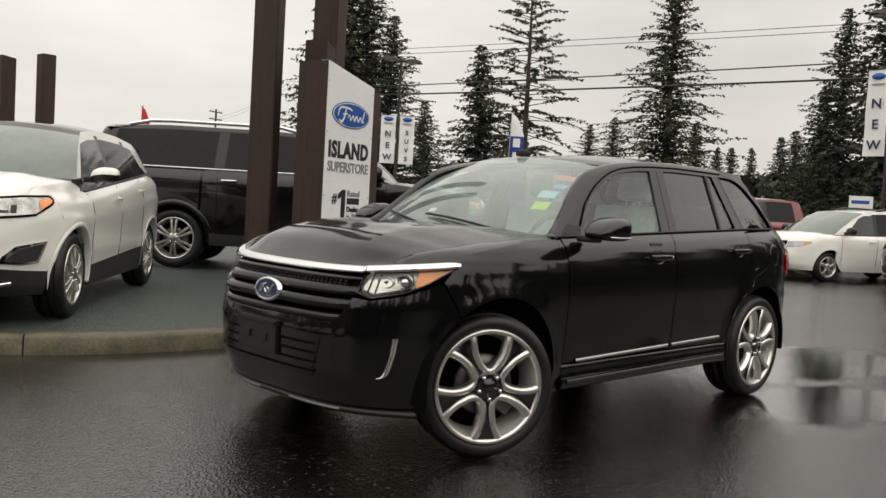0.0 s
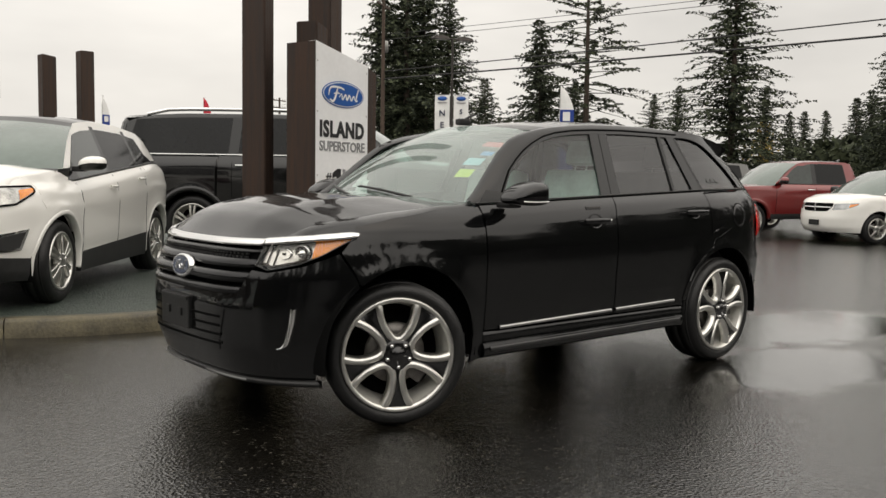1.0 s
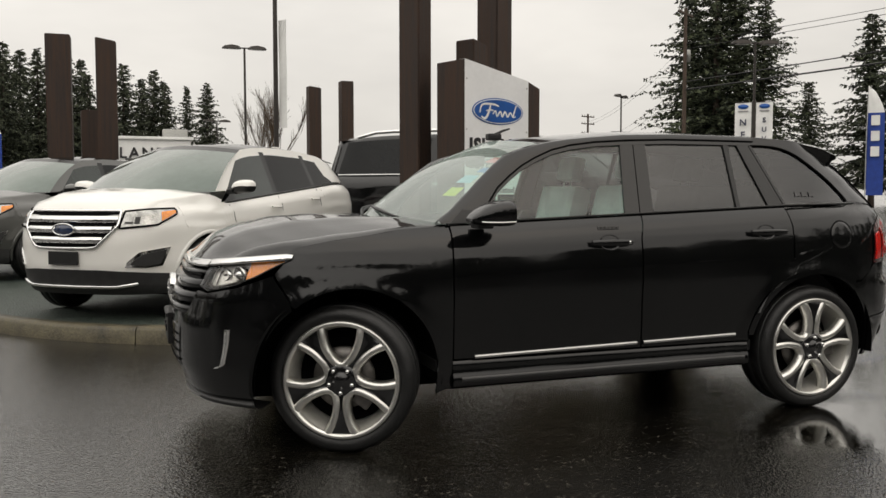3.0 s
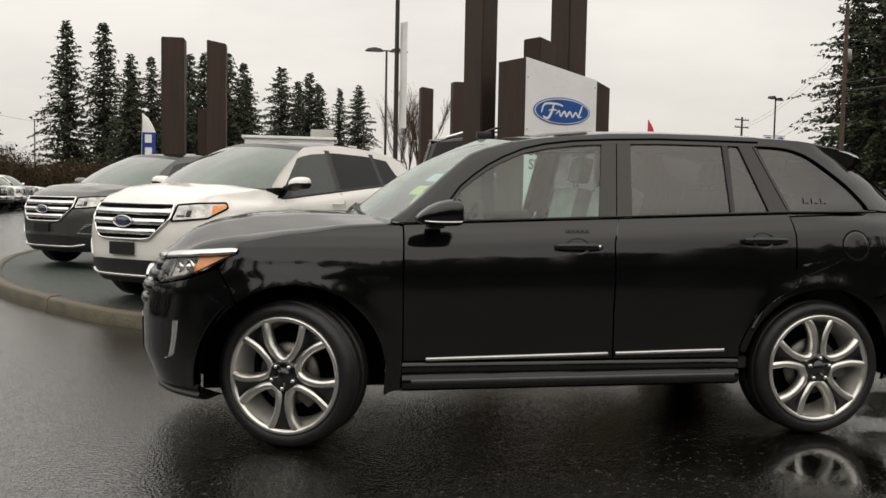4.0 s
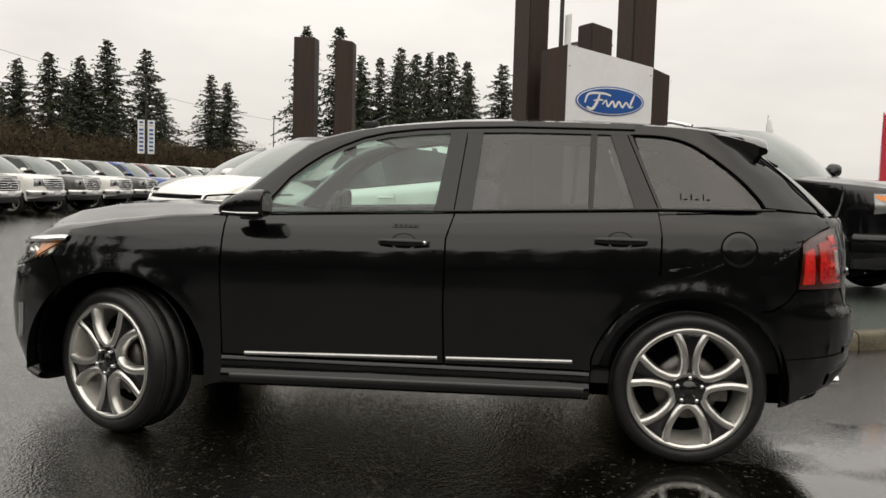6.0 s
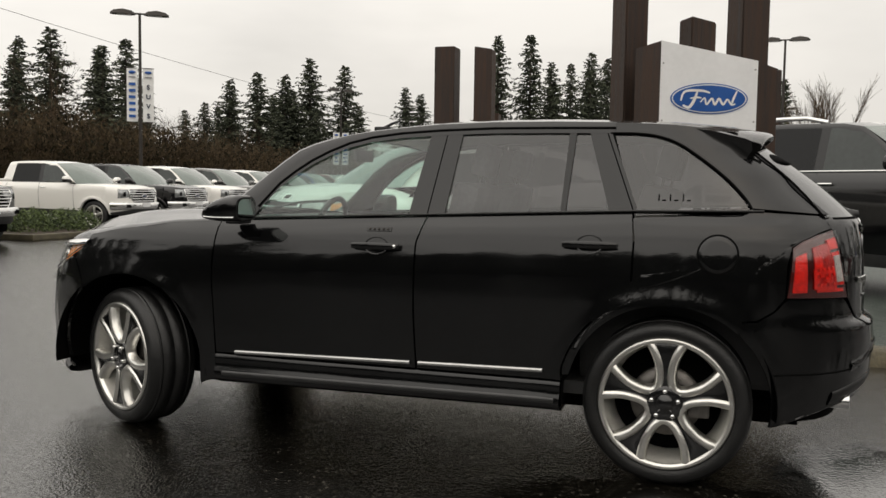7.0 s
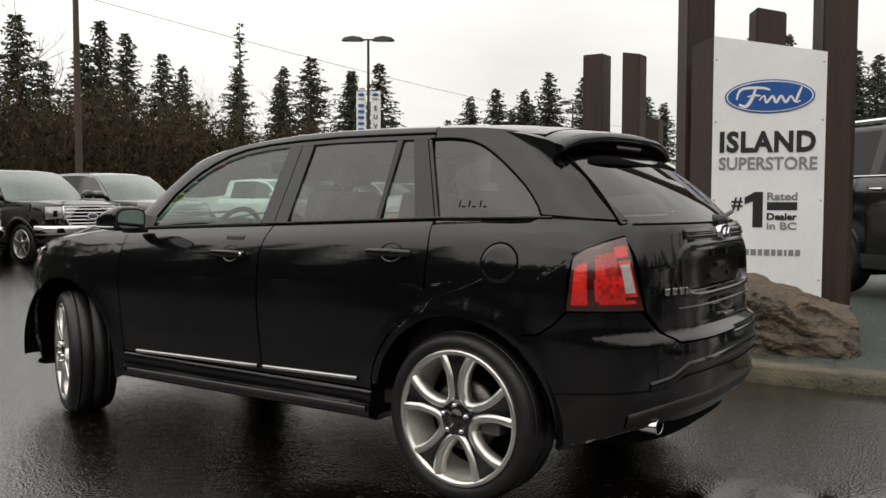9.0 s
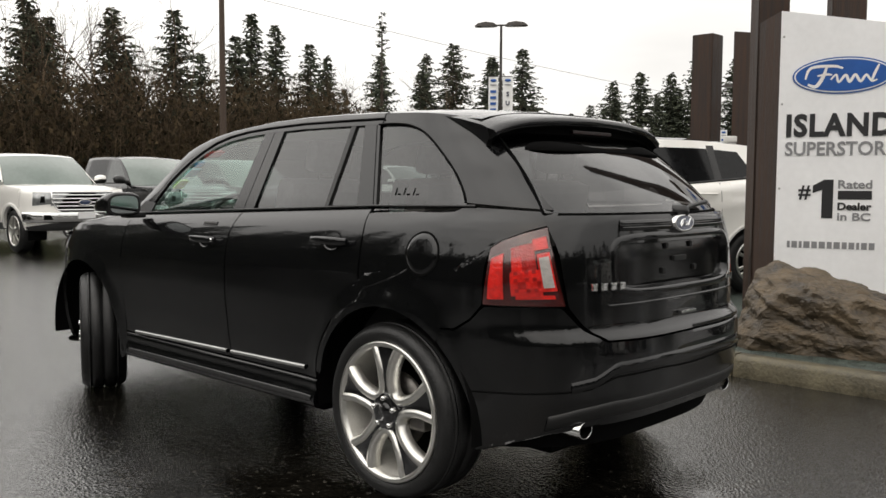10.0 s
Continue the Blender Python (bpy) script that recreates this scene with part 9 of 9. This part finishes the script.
def brush():
    """A belt of bare brown brush along the west and south-west edge."""
    rnd = random.Random(5)
    twigs, low = Shape(), Shape()
    line = [(-44, -25), (-47, 0), (-48, 15), (-47, 29), (-46, 45), (-42, 60), (-40, 80), (-38, 100), (-30, 125), (-20, 140)]
    for k in range(len(line) - 1):
        a, b = Vector(line[k]), Vector(line[k + 1])
        n = int((b - a).length * (150 if k < 5 else 90))
        for i in range(n):
            p = a.lerp(b, rnd.random()) + Vector((rnd.uniform(-9, 2), rnd.uniform(-2, 2)))
            hill = 0.8 + 0.35 * noise.noise(Vector((p.x * 0.16, p.y * 0.16, 3)))
            tall = rnd.uniform(2.5, 7.5) * hill * tab([(0, 1.5), (3, 1.4), (4, 1.15), (5, 0.95), (9, 0.8)], k)
            d = Vector((rnd.uniform(-1, 1), rnd.uniform(-1, 1))) * 0.16
            w, a2 = rnd.uniform(0.012, 0.035), rnd.uniform(0, 3.14)
            ox, oy = w * math.cos(a2), w * math.sin(a2)
            twigs.add([(p.x - ox, p.y - oy, 0), (p.x + ox, p.y + oy, 0), (p.x + d.x * tall, p.y + d.y * tall, tall)], [(0, 1, 2)])
            for q in range(7):
                zt, yaw = rnd.uniform(0.25, 0.98) * tall, rnd.uniform(0, 6.28)
                ln, ww = rnd.uniform(0.4, 1.4), rnd.uniform(0.006, 0.016)
                c = Vector((p.x + d.x * zt, p.y + d.y * zt, zt))
                e = c + Vector((math.cos(yaw) * ln, math.sin(yaw) * ln, rnd.uniform(0.3, 1.3) * ln))
                twigs.add([c + Vector((0, 0, ww)), c - Vector((0, 0, ww)), e], [(0, 1, 2)])
            for q in range(24):
                sz = rnd.uniform(0.07, 0.22)
                zc = tall * 0.95 * rnd.random()
                cx, cy = p.x + d.x * zc + rnd.uniform(-0.6, 0.6), p.y + d.y * zc + rnd.uniform(-0.6, 0.6)
                low.add([(cx + rnd.uniform(-sz, sz), cy + rnd.uniform(-sz, sz), zc + rnd.uniform(-sz, sz) * 1.5) for c in range(3)], [(0, 1, 2)])
    tagged(part("brush_thicket", twigs, TWIGS), "belt of bare brown brush along the car park", "brush", kind="stuff")
    tagged(part("undergrowth", low, material("dark_undergrowth", (0.030, 0.029, 0.016), 0.9, var=0.6, scale=0.22, island=0.5, spec=0.1, alt=(0.070, 0.050, 0.028))), "dark brown-green undergrowth below the trees", "brush", kind="stuff")
    # woods on the east side
    woods = Shape()
    for i in range(3200):
        x = rnd.uniform(0, 1)
        p = Vector((62 + 62 * x, 2 + 60 * x + rnd.uniform(-6, 6)))
        s = rnd.uniform(0.5, 1.2)
        z = rnd.uniform(0, 7.5)
        pts = [(p.x + rnd.uniform(-s, s), p.y + rnd.uniform(-s, s), z + rnd.uniform(-s, s)) for q in range(4)]
        woods.add(pts, [(0, 1, 2), (0, 2, 3)])
    # an unseen southern belt, added to fill the car's reflections
    for i in range(6000):
        a = rnd.uniform(math.pi * 1.02, math.pi * 1.98)
        r = rnd.uniform(46, 60)
        s = rnd.uniform(0.6, 1.3)
        z = rnd.uniform(0, 7.5)
        x, y = r * math.cos(a), r * math.sin(a)
        pts = [(x + rnd.uniform(-s, s), y + rnd.uniform(-s, s), z + rnd.uniform(-s, s)) for q in range(4)]
        woods.add(pts, [(0, 1, 2), (0, 2, 3)])
    tagged(part("far_woods", woods, NEEDLES), "dark green woodland edge beyond the car park", "woods", kind="stuff")
    leaves = Shape()
    for cx, cy, r, n in ((88, 50, 2.6, 260), (-46, 131, 2.4, 220), (-72, 58, 2.0, 160)):
        for i in range(n):
            v = Vector((rnd.gauss(0, 1), rnd.gauss(0, 1), rnd.gauss(0, 1))).normalized() * r * rnd.random() ** 0.4
            s = rnd.uniform(0.15, 0.4)
            c = (cx + v.x, cy + v.y, 5.0 + v.z * 1.5)
            leaves.add([(c[0] + rnd.uniform(-s, s), c[1] + rnd.uniform(-s, s), c[2] + rnd.uniform(-s, s)) for q in range(3)], [(0, 1, 2)])
    tagged(part("autumn_leaves", leaves, LEAF_YELLOW), "patches of yellow autumn leaves in the woods", "leaves", kind="stuff")
    verge = Shape()
    rows = []
    for x, y in line:
        rows.append([(x + 9, y, 0.02), (x + 6, y, 0.35 + 0.2 * rnd.random()), (x + 2, y, 0.8), (x - 12, y, 1.2)])
    verge.grid(rows, True)
    tagged(part("grass_verge", verge, GRASS), "low dull green grass verge before the brush", "verge", kind="structure")


brush()


def lamp_post(x, y, h, turn, label, heads=2, banners=None):
    root = thing("street_lamp", label, "lamp post", "car park lamps", at=Matrix.Translation((x, y, 0)) @ Matrix.Rotation(radians(turn), 4, "Z"))
    part("pole", Shape().tube([(0, 0, 0), (0, 0, 1.0), (0, 0, h)], [0.11, 0.10, 0.07], 10), METAL_DARK, root)
    part("base", Shape().lathe([(0.0, 0.9), (0.28, 0.88), (0.30, 0.0)], 16, axis="z"), CONCRETE, root, "concrete lamp base")
    for sg in ((-1, 1) if heads == 2 else (1,)):
        rows = []
        for t, w, hh in ((0, 0.08, 0.07), (0.15, 0.25, 0.19), (0.5, 0.31, 0.25), (0.85, 0.28, 0.18), (1.0, 0.16, 0.06)):
            xx = sg * (0.22 + 1.25 * t)
            rows.append([(xx, -w, h - 0.10), (xx, -w * 0.75, h - 0.10 + hh), (xx, w * 0.75, h - 0.10 + hh), (xx, w, h - 0.10)])
        s = Shape().grid(rows, False, close=True)
        s.add(rows[0], [(0, 1, 2, 3)]).add(rows[-1], [(3, 2, 1, 0)])
        hd = part("lamp_head", s, METAL_DARK, root, "dark lamp head")
        part("lens", Shape().box(min(sg * 0.42, sg * 1.15), max(sg * 0.42, sg * 1.15), -0.17, 0.17, h - 0.125, h - 0.098), WHITE_VINYL, hd)
    part("bracket", Shape().tube([(-0.3, 0, h - 0.03), (0.3, 0, h - 0.03)], 0.05, 6), METAL_DARK, root)
    if banners:
        zt, words, bw, bh, turn2 = banners
        for sg, wd in zip((-1, 1), words):
            m = Matrix.Rotation(radians(turn2), 4, "Z")
            x0 = 0.13 if sg > 0 else -0.13 - bw
            rows = [[m @ Vector((x0 + bw * i / 4, 0.03 * math.sin(1.3 * j + i), zt - bh * j / 8)) for i in range(5)] for j in range(9)]
            b = part("banner", Shape().grid(rows, True), WHITE_VINYL, root, "white vertical banner with dark letters")
            part("banner_arm", Shape().tube([m @ Vector((0, 0, zt)), m @ Vector((sg * (bw + 0.16), 0, zt))], 0.02, 5), METAL_DARK, root)
            ov = Shape().lathe([(0.0, -0.075), (0.24 * bw, -0.07), (0.25 * bw, -0.05)], 20, centre=(0, 0, 0))
            ov.moved(m @ Matrix.Translation((x0 + bw / 2, 0, zt - bh * 0.08)) @ Matrix.Diagonal((1.3, 1, 0.6, 1)))
            part("banner_badge", ov, SIGN_BLUE, b)
            part("banner_bar", Shape().box(-bw * 0.3, bw * 0.3, -0.075, -0.05, -0.03, 0.03, m=m @ Matrix.Translation((x0 + bw / 2, 0, zt - bh * 0.17))), INK_GREY, b)
            if wd:
                step = bh * 0.72 / len(wd)
                for k, ch in enumerate(wd):
                    size = min(step * 0.72, bw * 0.62)
                    if ch == "-":
                        part("banner_bar", Shape().box(-bw * 0.30, bw * 0.30, -0.075, -0.05, -step * 0.22, step * 0.22, m=m @ Matrix.Translation((x0 + bw / 2, 0, zt - bh * 0.24 - step * (k + 0.5)))), SIGN_BLUE, b)
                        continue
                    letters("letter", ch, size, INK_NAVY, m @ Matrix.Translation((x0 + bw / 2, -0.07, zt - bh * 0.24 - step * (k + 0.85))) @ Matrix.Rotation(math.pi / 2, 4, "X"), b, align="CENTER", depth=0.01, bold=0.01)
    return root


lamp_post(4.77, 56.1, 11.1, 0, "dark twin-headed car park lamp post")
lamp_post(32.9, 39.2, 10.3, -15, "dark car park lamp post with new and suvs banners", banners=(6.75, ("NEW", "SUVS"), 0.95, 3.1, -25))
lamp_post(-28.1, 34.9, 10.2, 35, "dark twin-headed lamp post with white banners", banners=(7.35, ("------", "SUVS"), 0.55, 2.8, 0))
lamp_post(42.0, 70.0, 10.6, 40, "dark car park lamp post with leasing and trucks banners", banners=(7.2, ("LEASING", "TRUCKS"), 1.0, 3.4, -35))
lamp_post(-33.0, 71.0, 10.2, 60, "dark lamp post with a white banner by parked trucks", banners=(6.3, ("------", "------"), 0.6, 3.0, -25))
lamp_post(-35.0, 118.0, 10.0, 50, "dark car park lamp post in the distance", heads=1)
lamp_post(38.0, 11.0, 11.0, -30, "dark lamp post with new trucks banners behind parked cars", banners=(8.6, ("NEW", "TRUCKS"), 1.0, 4.0, -65))
lamp_post(6.0, 92.0, 9.0, 10, "dark twin-headed lamp post far off")
lamp_post(70.0, 125.0, 10.6, 40, "dark car park lamp post far off")


def flag_pole():
    root = thing("flag_pole", "tall thin metal pole with a long white banner", "pole", at=Matrix.Translation((1.52, 20.93, 0)))
    part("pole", Shape().tube([(0, 0, 0.12), (0, 0, 4.0), (0, 0, 11.0)], [0.075, 0.07, 0.055], 10), METAL_DARK, root)
    rows = [[(0.10 + 0.18 * i / 3, -0.25 * i / 3 + 0.03 * math.sin(j), 6.3 - 3.1 * j / 10) for i in range(4)] for j in range(11)]
    part("banner", Shape().grid(rows, True), WHITE_VINYL, root, "white vertical banner")


flag_pole()
timber("timber_post", 1.76, 16.45, 0.30, 0.30, 0.12, 3.90, 5, 0.04, label="dark-stained timber post on the island gravel")
timber("timber_post", 2.52, 16.25, 0.30, 0.30, 0.12, 4.03, 5, 0.0, label="dark-stained timber post on the island gravel")
timber("timber_post", -3.2, 13.4, 0.36, 0.36, 0.12, 2.9, 5, 0.0, label="short dark-stained timber post on the island gravel")


def feather_flag(x, y, h, z0, mat, label, turn, text=True, z_top_white=True):
    """A blade-shaped advertising flag on a thin pole."""
    root = thing("feather_flag", label, "flag", "feather flags", at=Matrix.Translation((x, y, 0)) @ Matrix.Rotation(radians(turn), 4, "Z"))
    part("pole", Shape().tube([(0, 0, 0.0), (0, 0, h * 0.6), (0.03, 0, h * 0.9), (0.14, 0, h)], 0.022, 6), METAL_GALV, root)
    rows, tip = [], []
    for j in range(17):
        t = j / 16
        z = z0 + (h - z0) * t
        w = 0.62 * min(1.0, (1 - t) * 4.2) ** 0.6
        (tip if t > 0.78 else rows).append([(0.03 + w * i / 3, 0.04 * math.sin(4 * t + i), z) for i in range(4)])
    part("flag_cloth", Shape().grid(rows, True), mat, root)
    part("flag_tip", Shape().grid([rows[-1]] + tip, True), WHITE_VINYL if z_top_white else mat, root)
    if text:
        for k in range(3):
            z = rows[-1][0][2] - 0.30 - 0.62 * k
            part("flag_mark", Shape().box(0.16, 0.48, -0.075, -0.055, z - 0.2, z + 0.2, 0.03), WHITE_VINYL, root, "white mark")
    return root


feather_flag(25.4, 22.9, 5.6, 1.2, BANNER_BLUE, "blue and white feather flag on the car park", -45)
feather_flag(-8.7, 39.2, 4.9, 1.2, BANNER_BLUE, "blue and white feather flag on the car park", 0)
feather_flag(17.3, 58.6, 6.8, 1.5, BANNER_BLUE, "blue and white feather flag beyond the black suv", 20)
feather_flag(26.3, 61.8, 7.5, 2.0, BANNER_RED, "red feather flag far off", -30, text=False, z_top_white=False)


def utility_pole(x, y, h, arms, turn, label):
    root = thing("utility_pole", label, "pole", "utility poles", at=Matrix.Translation((x, y, 0)) @ Matrix.Rotation(radians(turn), 4, "Z"))
    part("pole", Shape().tube([(0, 0, 0), (0, 0, h * 0.5), (0, 0, h)], [0.19, 0.165, 0.13], 10), POLE_WOOD, root)
    for z, w in arms:
        arm = part("crossarm", Shape().box(-w, w, -0.06, 0.06, z - 0.07, z + 0.07, 0.01), POLE_WOOD, root)
        for k in (-0.9, -0.5, 0.5, 0.9):
            part("insulator", Shape().lathe([(0.0, 0.2), (0.05, 0.18), (0.06, 0.08), (0.03, 0.06), (0.03, 0.0)], 8, axis="z", centre=(k * w, 0, z + 0.07)), METAL_GALV, arm)
    return root


up1 = utility_pole(38.0, 53.8, 15.5, [(15.1, 1.5)], 35, "weathered wooden utility pole with crossarm")
part("transformer", Shape().lathe([(0.0, 0.5), (0.24, 0.48), (0.26, 0.42), (0.26, -0.42), (0.0, -0.45)], 16, axis="z", centre=(0.45, 0, 11.9)), METAL_GALV, up1, "grey transformer can")
utility_pole(58.0, 106.0, 12.4, [(12.0, 1.3), (11.0, 1.3), (9.7, 1.3)], 20, "wooden utility pole with three crossarms far off")
utility_pole(-36.3, 22.2, 13.5, [(12.8, 1.2)], 60, "weathered wooden utility pole before bare brush")
utility_pole(74, 150, 12.0, [(11.5, 1.2)], 20, "wooden utility pole far off")
utility_pole(48, -17.5, 12.6, [(12.1, 1.2)], 100, "wooden utility pole by the road")


def cable(a, b, sag, r=0.02):
    a, b = Vector(a), Vector(b)
    pts = [a.lerp(b, t) - Vector((0, 0, sag * 4 * t * (1 - t))) for t in [i / 20 for i in range(21)]]
    tagged(part("overhead_cable", Shape().tube(pts, r, 4, cap=False), CABLE), "black overhead cable between utility poles", "cable", "overhead cables")


for z0, z1, r in ((9.3, 9.4, 0.056), (9.9, 10.5, 0.038), (12.4, 11.5, 0.019), (12.8, 11.8, 0.019)):
    cable((38.0, 53.8, z0), (48.0, -17.5, z1), 0.25, r)
for dz in (12.8, 12.4, 9.9, 9.3):
    cable((38.0, 53.8, dz), (58, 106, dz - 1.5), 1.0, 0.013)
cable((-36.3, 22.2, 11.3), (-90, -22, 11.4), 0.8, 0.02)
cable((-36.3, 22.2, 11.3), (-34, 118, 9.6), 1.2, 0.014)


def dealership():
    """Long low white building with a dark fascia sign, seen past the parked cars."""
    root = thing("showroom_building", "long low white showroom with flat roof", "building")
    part("wall", Shape().box(-5.0, 1.4, 60.0, 75.0, 0, 5.05, 0.05), CLADDING_WHITE, root)
    part("roof", Shape().box(-5.2, 1.6, 59.8, 75.2, 5.055, 5.25, 0.03), CLADDING_WHITE, root)
    part("roof_unit", Shape().box(0.0, 2.1, 76.0, 78.0, 0.0, 6.9, 0.08), METAL_GALV, root, "grey air plant tower behind the roof")
    m = Matrix.Translation((-4.4, 59.95, 3.75)) @ Matrix.Rotation(math.pi / 2, 4, "X")
    split_letters(letters("lettering", "ISLAND", 1.05, INK_BLACK, m, root, depth=0.03, spacing=1.25, bold=0.02))
    part("window_band", Shape().box(-4.5, 1.0, 59.94, 59.99, 0.5, 2.7), PANE_DARK, root)
    house = thing("far_house", "small brown gabled house beyond the lot", "house", at=Matrix.Translation((-58, 135, 0)))
    part("wall", Shape().box(-5, 5, -4, 4, 0, 3.2), ROOF_DARK, house)
    part("roof", Shape().add([(-5.6, -4.6, 3.2), (5.6, -4.6, 3.2), (5.6, 4.6, 3.2), (-5.6, 4.6, 3.2), (-5.6, 0, 6.4), (5.6, 0, 6.4)], [(0, 1, 5, 4), (2, 3, 4, 5), (0, 4, 3), (1, 2, 5)]), ROOF_DARK, house)


dealership()


def small_sign(x, y, turn):
    root = thing("small_notice", "small white notice board with blue print on posts", "sign", at=Matrix.Translation((x, y, 0)) @ Matrix.Rotation(radians(turn), 4, "Z"))
    part("board", Shape().box(-0.5, 0.5, -0.03, 0.03, 1.7, 2.7, 0.01), WHITE_VINYL, root)
    part("print_bar", Shape().box(-0.4, 0.35, -0.036, -0.03, 2.35, 2.5), SIGN_BLUE, root)
    part("print_bar", Shape().box(-0.4, 0.30, -0.036, -0.03, 1.95, 2.15), INK_GREY, root)
    for xx in (-0.45, 0.45):
        part("post", Shape().box(xx - 0.03, xx + 0.03, 0.03, 0.08, 0, 2.7), METAL_GALV, root)


small_sign(37.0, 11.6, -65)


def oval_sign(x, y, z, turn):
    root = thing("oval_sign", "blue oval dealer sign with white rim on a post", "sign", at=Matrix.Translation((x, y, 0)) @ Matrix.Rotation(radians(turn), 4, "Z"))
    part("post", Shape().tube([(0, 0.1, 0), (0, 0.1, z)], 0.06, 8), METAL_GALV, root)
    for nm, k, d, mat in (("rim", 1.0, 0.0, WHITE_VINYL), ("field", 0.92, -0.02, SIGN_BLUE)):
        ov = Shape().lathe([(0.0, -0.05 + d), (0.78 * k, -0.045 + d), (0.80 * k, 0.03)], 36).moved(Matrix.Translation((0, 0, z)) @ Matrix.Diagonal((1, 1, 0.42, 1)))
        part(nm, ov, mat, root)
    wave = smooth_line([(-0.5, -0.05), (-0.35, 0.14), (-0.2, -0.1), (-0.05, 0.08), (0.12, -0.1), (0.3, 0.08), (0.42, -0.08), (0.52, 0.16)], 4)
    part("script_shape", Shape().tube([(a, -0.085, z + b) for a, b in wave], 0.035, 6), WHITE_VINYL, root)


oval_sign(30.6, 50.8, 2.7, -30)
